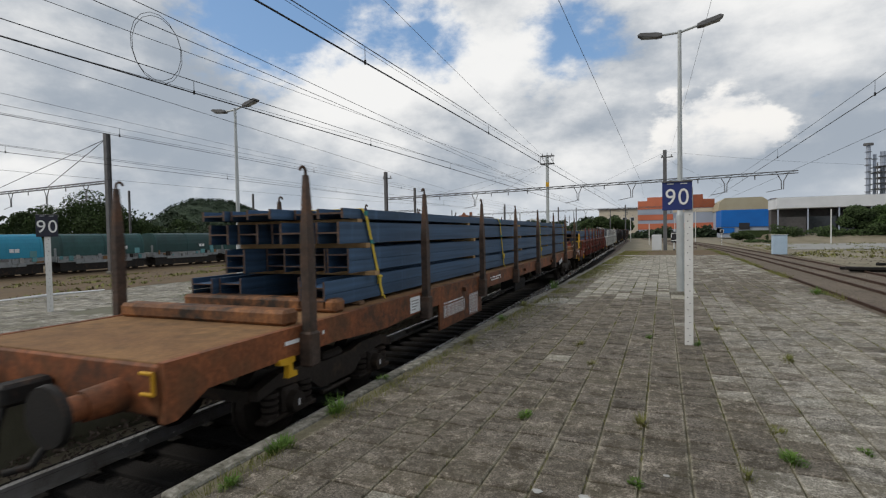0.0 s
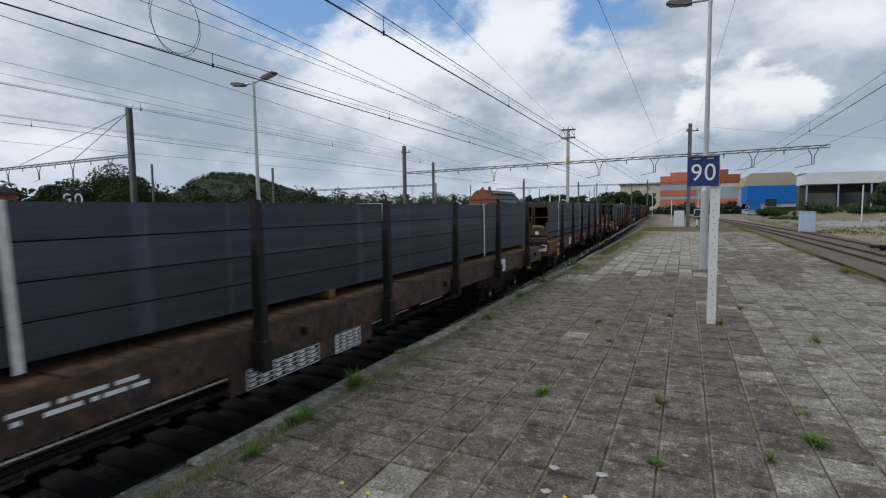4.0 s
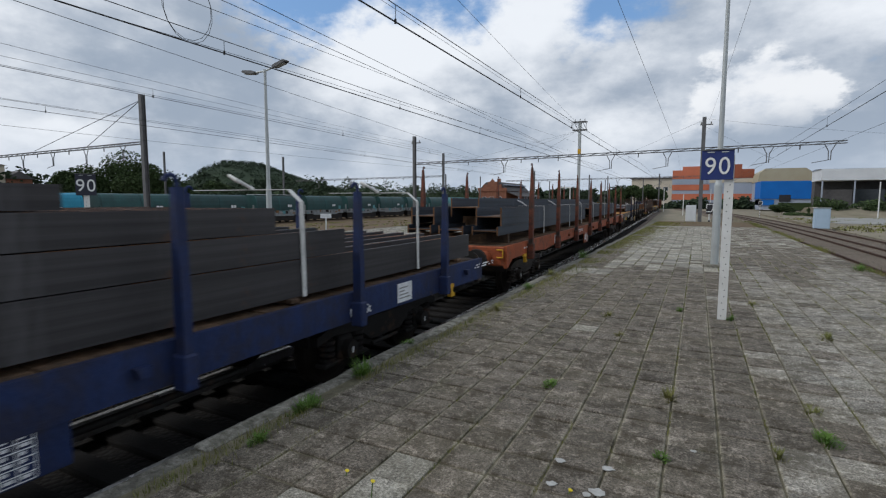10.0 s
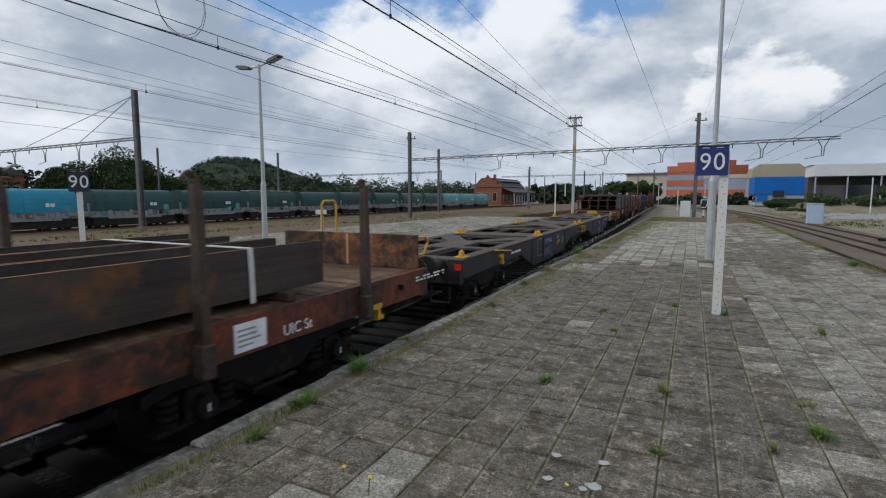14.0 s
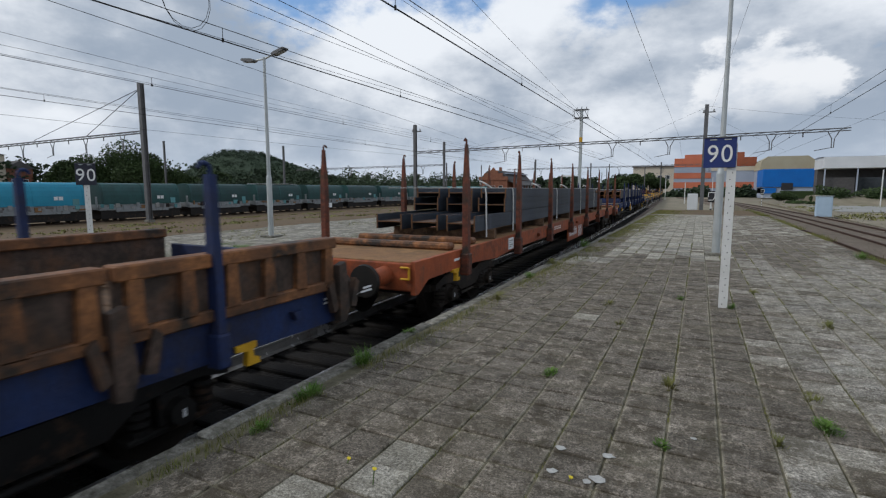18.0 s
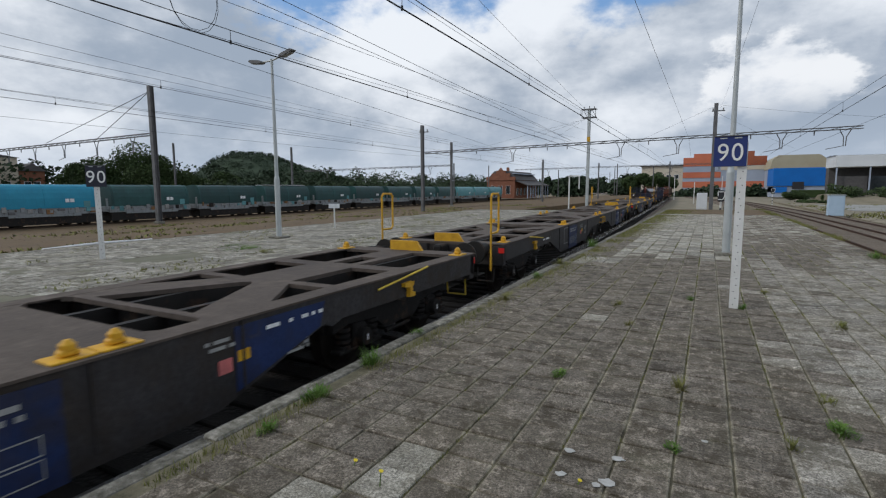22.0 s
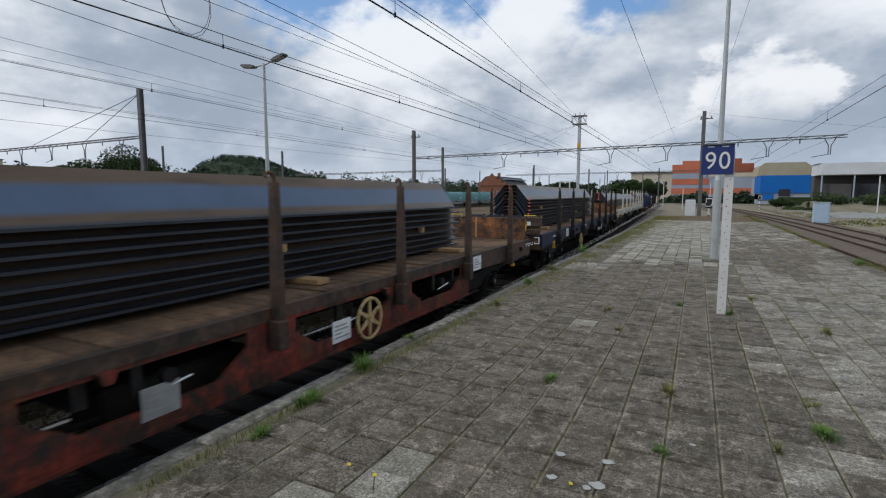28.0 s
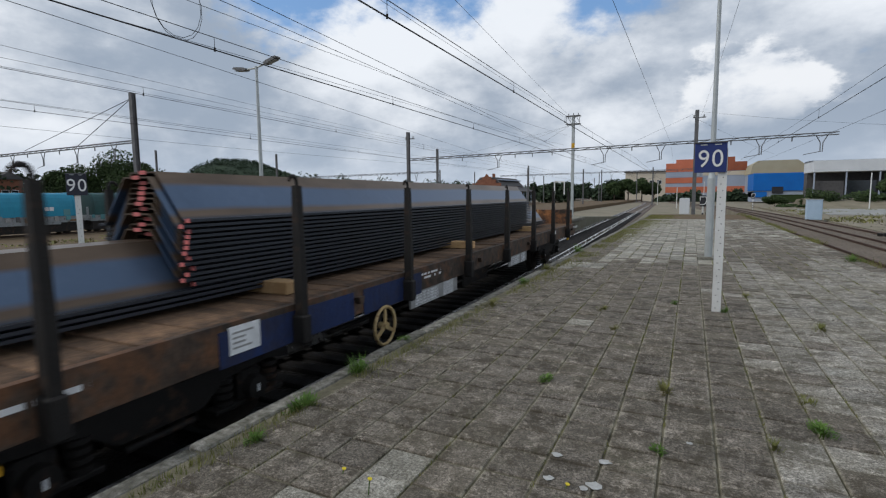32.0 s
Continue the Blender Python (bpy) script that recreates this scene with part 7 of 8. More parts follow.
    lp.append((LOOPX + 0.06 * math.cos(a) - g * 0.6, LOOPY + 0.50 * math.cos(a) + g, LOOPZ + 0.66 * math.sin(a) - 0.04 * (i > 16)))
solid("wire_loop", Build().tube(lp, 0.0055, 5), M["wire"], "loop of slack wire hanging on the catenary", "overhead wire")


# ---------------------------------------------------------------- the yard on the left
solid("embankment", Build().prism([(-15.9, -1.2), (-15.9, -0.45), (-22, -0.55), (-50, -1.9), (-72, -2.05), (-72, -2.6)][::-1], -60, 260, "y"), M["earth"], "bare brown earth sloping to the sidings", "ground", kind="structure")
tk = [(-57.5, y, -1.83) for y in range(-20, 240, 6)]
bed("ballast_siding", tk, 1.7, -0.2, M["ballast"], "dark ballast under the parked wagons")
railway("siding track under the parked wagons", tk, (0, 0), ("rail_rust", "rail_rust"))
for xs, y0_, y1_ in ((-18.5, 38, 200), (-23.0, 46, 220), (-29, 60, 220)):
    pts = [(xs - 0.06 * (y - y0_), y, -0.86 - 0.004 * (y - y0_)) for y in range(y0_, y1_, 6)]
    bed("ballast_yard", pts, 1.4, -0.2, M["ballast"], "brown ballast of a yard track")
    railway("rusty yard track", pts, (0, 0), ("rail_rust", "rail_rust"))


def coil_wagon(i, y, hood, label, light=False):
    """A short covered wagon with a rounded sliding hood."""
    w = thing("covered_wagon", label, "freight wagon", pose(-57.5, y, -1.83), "parked covered wagons")
    hw, n = 1.45, 12
    L = 10.45
    def shell(a, b_, hw_, top):
        bb = Build()
        ring = []
        for k in range(n + 1):
            an = math.pi * k / n
            ring.append((hw_ * math.copysign(abs(math.cos(an)) ** 0.45, math.cos(an)), 1.95 + (top - 1.95) * abs(math.sin(an)) ** 0.75))
        ring = [(hw_, 1.75)] + ring + [(-hw_, 1.75)]
        return bb.prism(ring, a, b_, "y")
    hd = part("hood", shell(0.75, L - 0.75, hw, 4.05), M[hood], w, "rounded sliding hood")
    part("hood_rib", shell(0.72, 0.95, hw + 0.03, 4.09), M[hood], hd)
    part("hood_rib", shell(L - 0.95, L - 0.72, hw + 0.03, 4.09), M[hood], hd)
    part("hood_rib", shell(L / 2 - 0.1, L / 2 + 0.1, hw + 0.025, 4.08), M[hood], hd)
    part("frame", Build().box(-1.4, 1.4, 0.5, L - 0.5, 1.12, 1.75, 0.02).box(1.36, 1.44, 2.2, L - 2.2, 0.95, 1.3), M["frame_grey"], w, "pale grey dirty underframe")
    # added dark box standing for running gear and shade below the frame
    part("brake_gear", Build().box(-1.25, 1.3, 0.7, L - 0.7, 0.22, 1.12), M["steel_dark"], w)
    r = random.Random(i)
    for k in range(13):
        yy, zz = 0.8 + k * 0.7 + r.uniform(-.25, .25), r.uniform(1.15, 1.5)
        part("fitting", Build().box(1.4, r.uniform(1.47, 1.53), yy, yy + r.uniform(0.15, 0.75), zz, zz + r.uniform(0.15, .55), 0.02), M[r.choice(("frame_grey", "plate_grey", "steel_dark", "tank_light", "mast", "deck_rust", "frame_grey"))], w)
    part("side_plate", Build().box(1.46, 1.475, L - 1.9, L - 1.3, 1.8, 2.4), M["tank_light"], w)
    for x in (-1.25, 1.25):
        part("end_ladder", Build().box(x - 0.15, x + 0.15, 0.3, 0.36, 1.2, 2.6), M["frame_grey"], w)
    part("lettering", Build().box(1.462, 1.468, 6.9, 7.25, 2.3, 2.65).box(1.462, 1.468, 7.32, 7.7, 2.3, 2.65), M["plate_white"], w)
    part("platform_plate", Build().box(-1.2, 1.2, 0.1, 0.7, 1.15, 1.22), M["steel_dark"], w)
    for yb in (2.3, L - 2.3):
        bogie(w, yb)
    for s, ye in ((-1, 0.5), (1, L - 0.5)):
        for x in (-0.875, 0.875):
            buffer_(w, x, ye, s, "steel_dark", "steel_dark")
    if light:
        part("roof_sheet", Build().box(-0.8, 0.8, 1.0, L - 1.0, 4.1, 4.16, 0.02), M["plate_white"], w)


hoods = ["tank_blue", "tank_teal", "tank_teal", "tank_teal", "tank_teal", "tank_teal", "tank_teal", "tank_teal", "tank_teal", "tank_light", "tank_light", "tank_light"]
for i, h in enumerate(hoods):
    lab = {"tank_blue": "bright blue covered wagon parked on the siding", "tank_teal": "dark teal covered wagon parked on the siding", "tank_light": "pale teal covered wagon parked far along the siding"}[h]
    coil_wagon(i, 20.15 + 10.56 * i, h, lab, i == 3)
coil_wagon(20, 9.6, "tank_blue", "bright blue covered wagon parked on the siding")


# ---------------------------------------------------------------- trees, hill, distance
def clumps(b, centre, size, n, leaf, r, flat=1.0):
    """Many small bent leaf tufts spread in a rough ball, thicker towards its skin."""
    for _ in range(n):
        while True:
            p = Vector((r.uniform(-1, 1), r.uniform(-1, 1), r.uniform(-1, 1)))
            if 0.2 < p.length < 1.0:
                break
        q = Vector(centre) + Vector((p.x * size[0], p.y * size[1], p.z * size[2]))
        s = leaf * r.uniform(0.5, 1.3)
        u = Vector((r.uniform(-1, 1), r.uniform(-1, 1), r.uniform(-.6, .6))).normalized() * s
        v = u.orthogonal().normalized() * s * r.uniform(0.6, 1.0)
        w = (u.cross(v)).normalized() * s * 0.4
        b.add([q - u, q - v * .8 + w, q + u, q + v + w * .5], [(0, 1, 2), (0, 2, 3)])
    return b


def tree(label, x, y, z, h, spread_, seed, mat="leaf", dense=1.0, leaf=0.32):
    r = random.Random(seed)
    t = thing("tree", label, "tree", pose(x, y, z), "trees behind the yard")
    tr = Build().cyl((0, 0, 0), (0.1, 0, h * 0.3), h * 0.03, 8, h * 0.022).cyl((0.1, 0, h * 0.3), (0, 0.15, h * 0.65), h * 0.022, 7, h * 0.01)
    blobs = []
    for k in range(7):
        a = k * 2.4 + r.uniform(-.4, .4)
        d = spread_ * r.uniform(0.35, 0.8)
        e = (d * math.cos(a), d * math.sin(a), h * r.uniform(0.42, 0.8))
        tr.cyl((0.05, 0.05, h * r.uniform(0.25, 0.45)), e, h * 0.012, 6, h * 0.004)
        blobs.append(e)
    part("trunk", tr, M["bark"], t)
    blobs += [(0, 0, h * 0.85), (0, 0, h * 0.62)]
    cr = Build()
    for e in blobs:
        s = spread_ * r.uniform(0.42, 0.62)
        clumps(cr, e, (s, s, s * 0.72), int(800 * dense), leaf * 0.55, r)
    part("crown", cr, M[mat], t, "dense green crown")
    return t


for i, (x, y, h, sp) in enumerate(((-88, 44.4, 8.2, 3.8), (-88, 47.5, 9.0, 4.6), (-86, 52.5, 11.2, 6.0), (-85, 56, 10.0, 4.6), (-90, 60, 7.6, 4), (-92, 66, 7.0, 4.2), (-90, 73, 7.2, 4.4))):
    tree("broad green tree behind the parked wagons", x, y, -2.2, h, sp, 40 + i, dense=1.5)


def woods(name, label, x0, y0, x1, y1, n, hmin, hmax, seed, leaf=0.9, mat="leaf_far", z=-2.2, depth=14, wide=4.0):
    """A far belt of trees and scrub as one mass of leaf tufts."""
    r = random.Random(seed)
    b = Build()
    for i in range(n):
        f = (i + r.random()) / n
        x, y = x0 + (x1 - x0) * f + r.uniform(-depth, depth) * 0.3, y0 + (y1 - y0) * f + r.uniform(-depth, depth) * 0.3
        h = r.uniform(hmin, hmax)
        w = r.uniform(0.7, 1.2) * wide
        clumps(b, (x, y, z + h * 0.5), (w, w, h * 0.52), 200, leaf, r)
        clumps(b, (x + r.uniform(-2, 2), y + r.uniform(-2, 2), z + h * 0.8), (w * .5, w * .5, h * 0.25), 70, leaf * .8, r)
    return solid(name, b, M[mat], label, "trees", kind="stuff")


woods("far_trees", "belt of green trees behind the sidings", -100, 20, -96, 330, 104, 7.2, 10.6, 1, 0.42)
woods("far_trees", "belt of green trees behind the sidings", -84, 64, -84, 190, 42, 5.0, 7.2, 2, 0.4)
woods("far_trees", "green trees beyond the yard", -95, 300, -40, 330, 24, 8, 11, 3, 1.0)
woods("far_trees", "round green trees before the works", -30, 200, -12, 205, 12, 6, 9.5, 4, 0.8, depth=6)
woods("far_trees", "green trees beyond the track curve", -62, 222, -46, 226, 8, 7, 9.5, 6, 0.8, depth=6)
woods("far_trees", "scrub beside the curve", -8, 176, 22, 180, 14, 2.5, 5, 7, 0.6, depth=5, wide=2.6)


def hill():
    r = random.Random(9)
    b = Build()
    nx, ny = 60, 26
    def hz(u, v):
        c = 7 + 27 * math.exp(-((u - 0.32) / 0.085) ** 2) + 15 * math.exp(-((u - 0.435) / 0.055) ** 2)
        return c * math.exp(-((v - 0.52) / (0.17 if v < 0.52 else 0.3)) ** 2) * min(1, 8 * v, 8 * (1 - v)) + 2.2 * noise.noise(Vector((u * 9, v * 7, 1)))
    P = lambda u, v: (-430 + 220 * v - 60 * (1 - v), 190 + 330 * u, -2 + hz(u, v))
    b.add([P(i / nx, j / ny) for j in range(ny + 1) for i in range(nx + 1)],
          [(j * (nx + 1) + i, (j + 1) * (nx + 1) + i, (j + 1) * (nx + 1) + i + 1, j * (nx + 1) + i + 1) for j in range(ny) for i in range(nx)], True)
    hl = thing("hill", "low wooded hill behind the town", "hill", kind="structure")
    part("slope", b, M["leaf_hill"], hl)
    tr = Build()
    for _ in range(5200):
        u, v = r.uniform(0.05, 0.75), r.uniform(0.22, 1.0)
        x, y, z = P(u, v)
        clumps(tr, (x, y, z + 0.5), (3.0, 3.0, 2.0), 24, 0.55, r)
    tagged(part("hill_trees", tr, M["leaf_hill"], hl), kind="stuff")


hill()
solid("far_ridge", Build().prism([(-900, -3), (900, -3), (900, 10), (600, 16), (300, 12), (100, 20), (-100, 15), (-300, 18), (-600, 22), (-900, 16)], 1300, 1320, "y"), M["leaf_far"], "distant dark green ridge", "hill", kind="structure")


# ---------------------------------------------------------------- buildings
def window(parent, x, y, z, w, h, axis="y", mat="glass"):
    """A framed pane in a wall that faces -y (axis y) or +x (axis x)."""
    if axis == "y":
        fr = part("window", Build().box(x - .08, x + w + .08, y - .06, y, z - .08, z + h + .08), M["hall_white"], parent)
        part("pane", Build().box(x, x + w, y - .08, y - .06, z, z + h), M[mat], fr)
    else:
        fr = part("window", Build().box(x, x + .06, y - .08, y + w + .08, z - .08, z + h + .08), M["hall_white"], parent)
        part("pane", Build().box(x + .06, x + .08, y, y + w, z, z + h), M[mat], fr)


def station():
    """An old goods station: brick gable with a stepped parapet, a long slate roof and a dark open canopy along its side."""
    s = thing("station_building", "old brick station building with stepped gable, slate roof and canopy", "building", pose(-65.6, 157.5, -1.4))
    part("wall", Build().box(0, 9.6, 0, 24, 0, 6.0, 0.02), M["brick"], s)
    part("gable", Build().prism([(-0.2, 5.9), (9.8, 5.9), (9.8, 7.0), (8.0, 7.0), (8.0, 8.1), (6.4, 8.1), (6.4, 9.0), (5.6, 9.0), (4.8, 10.0), (4.0, 9.0), (3.2, 9.0), (3.2, 8.1), (1.6, 8.1), (1.6, 7.0), (-0.2, 7.0)], -0.25, 0.35, "y"), M["brick"], s, "stepped brick gable")
    part("roof", Build().prism([(-0.4, 6.0), (10.0, 6.0), (7.2, 8.9), (2.4, 8.9)], 0.35, 24.3, "y"), M["roof_dark"], s)
    part("ridge_band", Build().box(6.4, 9.2, 2.0, 23.0, 7.9, 8.25), M["hall_grey"], s)
    part("canopy", Build().prism([(9.5, 5.9), (9.5, 5.6), (14.0, 4.0), (14.0, 4.3)], 0.5, 25, "y"), M["roof_dark"], s, "sloping dark canopy roof")
    for i in range(9):
        part("canopy_post", Build().box(13.5, 13.75, 1.0 + i * 2.9, 1.25 + i * 2.9, 0, 4.1), M["hall_grey"], s)
    for x in (0.0, 4.5, 9.2):
        part("pier", Build().box(x, x + 0.4, -0.12, 0, 0, 6.6), M["brick"], s)
    part("chimney", Build().box(3.4, 4.2, 9, 9.8, 8.6, 10.4), M["brick"], s)
    for i in range(3):
        window(s, 1.3 + i * 2.7, 0.0, 1.4, 1.3, 2.6)
    for i in range(6):
        window(s, 9.6, 2 + i * 3.6, 1.0, 1.6, 2.2, "x")


station()


def town_house(label, x, y, w, d, h, mat, n, roof="roof_dark", peak=2.2):
    s = thing("house", label, "house", pose(x, y, -2.0), "houses behind the yard")
    part("wall", Build().box(0, w, 0, d, 0, h), M[mat], s)
    part("roof", Build().prism([(-0.3, h), (d + 0.3, h), (d / 2, h + peak)], -0.3, w + 0.3, "x"), M[roof], s)
    for i in range(n):
        for k in range(2):
            window(s, w, 0.6 + i * (d - 1.0) / n, 1.0 + k * 2.7, 0.9, 1.4, "x")


town_house("cream stone town house with flat cornice", -108, 35.6, 8, 6.2, 9.0, "hall_cream", 3, peak=0.5)
town_house("red brick house with slate roof", -108, 41.9, 8, 3.6, 6.9, "brick", 2, peak=1.3)
tw = thing("house", "narrow turret with a pointed slate roof", "house", pose(-108, 37.2, -2.0), "houses behind the yard")
part("wall", Build().box(0, 3, 0, 2.6, 0, 10.4), M["brick"], tw)
part("roof", Build().cyl((1.5, 1.3, 10.4), (1.5, 1.3, 14.0), 2.2, 4, 0.1), M["roof_dark"], tw)


def works():
    o = thing("factory_hall", "tall factory hall with orange and grey cladding bands", "factory", pose(0, 190, -1.2))
    part("wall", Build().box(-8, 15.8, 0, 40, 0, 12.6), M["hall_grey"], o)
    part("wall", Build().box(-21.5, -8, 4, 40, 0, 10.4), M["hall_cream"], o)
    for z0, z1, x0, x1, mt in ((10.0, 12.9, -8, 3.2, "hall_orange"), (6.2, 8.1, -8, 3.2, "hall_orange"), (8.1, 9.9, -8, 3.2, "hall_grey"), (8.6, 9.9, 3.2, 15.8, "hall_cream"), (10.0, 12.9, 3.2, 15.8, "hall_brown"), (3.0, 5.0, -8, 15.8, "hall_orange")):
        part("cladding_band", Build().box(x0, x1, -0.12, 0, z0, z1 - 0.03), M[mt], o)
    b = part("roof", Build().box(-5.0, 1, 2, 20, 12.6, 14.2), M["hall_orange"], o)
    part("roof", Build().box(3, 12.5, 2, 20, 12.6, 14.6), M["hall_brown"], o)
    part("roof", Build().box(-22, -8, 3.5, 40, 10.4, 10.8), M["roof_dark"], o)
    for i in range(5):
        window(o, -20.5 + 2.4 * i, 4.0, 6.2, 1.4, 1.2)
    for i in range(4):
        part("gate", Build().box(-6 + i * 5, -3 + i * 5, -0.14, 0, 0, 2.6), M["hall_grey"], o)
    g = thing("factory_hall", "beige barrel-roofed hall behind the blue one", "factory", pose(0, 172, -1.2))
    part("wall", Build().box(15.4, 28.2, 0, 30, 0, 8.2), M["hall_grey"], g)
    part("roof", Build().prism([(15.2, 8.2), (28.4, 8.2), (28.2, 10.6), (26.5, 11.9), (17.0, 11.9), (15.6, 10.6)], -0.3, 30, "y"), M["hall_beige"], g, "beige sheet roof")
    part("gate", Build().box(17, 21, -0.1, 0, 0, 4.6), M["hall_white"], g)
    u = thing("blue_shed", "bright blue sheet-metal shed", "shed", pose(0, 150, -0.6))
    part("wall", Build().box(14.2, 27.4, 0, 14, 0.0, 3.0), M["hall_grey"], u)
    part("upper_wall", Build().box(14.0, 26.9, -0.3, 14, 2.6, 7.0, 0.05), M["hall_blue"], u, "bright blue cladding")
    part("end_wall", Build().box(14.2, 17.0, -0.25, 14, 1.0, 2.4), M["hall_blue"], u)
    for i in range(13):
        part("seam", Build().box(14.4 + i * 1.0, 14.43 + i * 1.0, -0.33, -0.3, 2.95, 6.75), M["hall_blue"], u)
    part("doorway", Build().box(18.0, 20.4, -0.34, -0.2, 1.9, 3.6), M["lens_dark"], u)
    h = thing("warehouse", "long warehouse with white upper band and open dark bays", "warehouse", pose(0, 120, -0.9))
    part("upper_wall", Build().box(21.0, 95, 0, 9, 6.3, 8.5, 0.05), M["hall_white"], h, "white sheet band")
    part("roof", Build().prism([(0, 8.5), (9, 8.5), (4.5, 8.7)], 20.8, 95, "x"), M["hall_grey"], h)
    part("back_wall", Build().box(21.1, 95, 6, 9, 0, 6.3), M["roof_dark"], h)
    for i in range(14):
        part("column", Build().box(21.2 + i * 5, 21.4 + i * 5, 0.1, 0.4, 0, 6.3), M["hall_grey"], h)
        part("bay_panel", Build().box(21.55 + i * 5, 26.15 + i * 5, 1.0, 1.25, 0, 4.6), M["glass" if i % 4 else "roof_dark"], h)
    t = thing("process_tower", "grey industrial process columns with stacked lattice platforms", "tower", pose(60, 200, -1))
    part("column", Build().cyl((0, 2, 0), (0, 2, 28.4), 0.6, 12), M["hall_grey"], t)
    for k in range(7):
        part("ring_platform", Build().cyl((0, 2, 13.5 + k * 2.1), (0, 2, 13.62 + k * 2.1), 0.95, 10), M["mast"], t)
    part("ring_platform", Build().cyl((0, 2, 28.2), (0, 2, 28.9), 1.3, 12), M["mast"], t)
    for xx, top, rad in ((1.9, 25.4, 0.45), (4.0, 26.2, 0.7), (6.6, 24.6, 0.8), (9.6, 25.4, 0.8)):
        part("vessel", Build().cyl((xx, 3, 8), (xx, 3, top), rad, 12), M["hall_grey"], t)
        part("ring_platform", Build().cyl((xx, 3, top - 1.6), (xx, 3, top - 1.45), rad + 0.4, 10), M["mast"], t)
    for k in range(8):
        w0 = 1.2 + 0.35 * (k % 3)
        part("floor", Build().box(w0, 11.5, 0, 7, 9.0 + k * 1.75, 9.18 + k * 1.75), M["mast"], t)
        part("railing", Build().tube([(w0, -0.05, 10.1 + k * 1.75), (11.5, -0.05, 10.1 + k * 1.75)], 0.05, 4), M["mast"], t)
        xa, xb = ((1.6, 4.6), (4.6, 8.0), (8.0, 11.3))[k % 3]
        part("brace", Build().tube([(xa, -0.05, 9.1 + k * 1.75), (xb, -0.05, 10.75 + k * 1.75)], 0.08, 4), M["mast"], t)
    for xx in (1.6, 4.6, 8.0, 11.3):
        part("post", Build().box(xx, xx + .24, -0.1, .14, 0, 22.5), M["mast"], t)


works()

# ---------------------------------------------------------------- the yard on the right
sheet("yard_right", 10.2, 400, 5, 112, -0.8, M["field"], "rough gravel and weeds beside the siding", "ground", 0.3)
sheet("yard_road", 13.0, 300, 64, 86, -0.74, M["asphalt_pale"], "pale grey gravel road", "road", 0.06)
bx = thing("equipment_box", "pale blue equipment cabinet beside the siding", "cabinet", pose(8.7, 51, -0.82))
part("body", Build().box(0, 1.05, 0, 0.8, 0.08, 1.75, 0.03), M["box_blue"], bx)
part("roof", Build().box(-0.05, 1.1, -0.05, 0.85, 1.75, 1.8, 0.01), M["galv"], bx)
part("door", Build().box(0.06, 0.99, -0.02, 0, 0.16, 1.68, 0.006), M["box_blue"], bx)
part("plinth", Build().box(-0.05, 1.1, -0.05, 0.85, 0, 0.1), M["kerb"], bx)
wb = thing("relay_cabinet", "white relay cabinet at the platform end", "cabinet", pose(-1.2, 66, -1.0))
part("body", Build().box(0, 1.1, 0, 0.6, 0.1, 2.0, 0.03), M["hall_white"], wb)
part("door", Build().box(0.05, 0.53, -0.02, 0, 0.2, 1.9, 0.005), M["hall_white"], wb)
part("door", Build().box(0.57, 1.05, -0.02, 0, 0.2, 1.9, 0.005), M["hall_white"], wb)
kb = thing("concrete_block", "pale concrete cable box", "box", pose(1.2, 52, -1.05))
part("body", Build().box(0, 0.45, 0, 0.4, 0, 0.95, 0.03), M["kerb"], kb)


def signal(label, x, y, z, h):
    s = thing("shunting_signal", label, "railway signal", pose(x, y, z), "signals")
    part("post", Build().cyl((0, 0, 0), (0, 0, h), 0.06, 10), M["white_paint"], s)
    for k in range(3):
        part("band", Build().cyl((0, 0, 0.15 + k * 0.4), (0, 0, 0.3 + k * 0.4), 0.066, 10), M["lens_dark"], s)
    part("hood", Build().box(-0.22, 0.22, -0.12, 0.12, h - 0.1, h + 0.75, 0.04), M["lens_dark"], s)
    part("frame", Build().tube([(-.2, -.16, h + .05), (.12, -.16, h + .05), (.24, -.16, h + .3), (.24, -.16, h + .62), (-.2, -.16, h + .62), (-.2, -.16, h + .3)], 0.03, 5), M["sign_white"], s, "white frame outline")


signal("small signal with a white outlined head", 8.3, 88, -0.9, 1.7)
signal("small signal beside the platform end", 0.84, 43.6, -1.05, 1.7)
for x, y, h in ((5.6, 105, 6.0), (-7.0, 128, 5.5), (-2.2, 97, 3.6), (2.4, 120, 5.0), (21, 84, 5.0), (26, 76, 4.2)):
    solid("white_pole", Build().cyl((x, y, -1), (x, y, h - 1), 0.07, 8), M["white_paint"], "thin white pole beside the tracks", "pole", "poles")
wp = thing("loading_gauge", "white inverted-L frame beside the far track", "frame", pose(-13.2, 54.0, -1.05))
part("post", Build().box(0, 0.12, 0, 0.12, 0, 4.0), M["white_paint"], wp)
part("beam", Build().box(0, 1.15, 0, 0.12, 3.9, 4.02), M["white_paint"], wp)
part("drop", Build().box(1.05, 1.15, 0, 0.12, 2.6, 3.9), M["white_paint"], wp)
rp = random.Random(4)
for k in range(7):
    part_m = pose(10.6 + rp.uniform(-1.2, 1.2), 33 + rp.uniform(-1.6, 1.6), -0.74 + 0.1 * (k % 3) , 0, 0, rp.uniform(60, 120))
    solid("old_sleeper", Build().box(-0.13, 0.13, -1.2, 1.2, 0, 0.14, 0.02), M["sleeper"], "weathered wooden sleeper lying on the gravel", "sleeper", "old sleepers", m=part_m)
tree("round dark purple-green tree beside the road", 27.0, 96, -0.9, 5.6, 2.6, 68, "leaf", 1.2, 0.3)
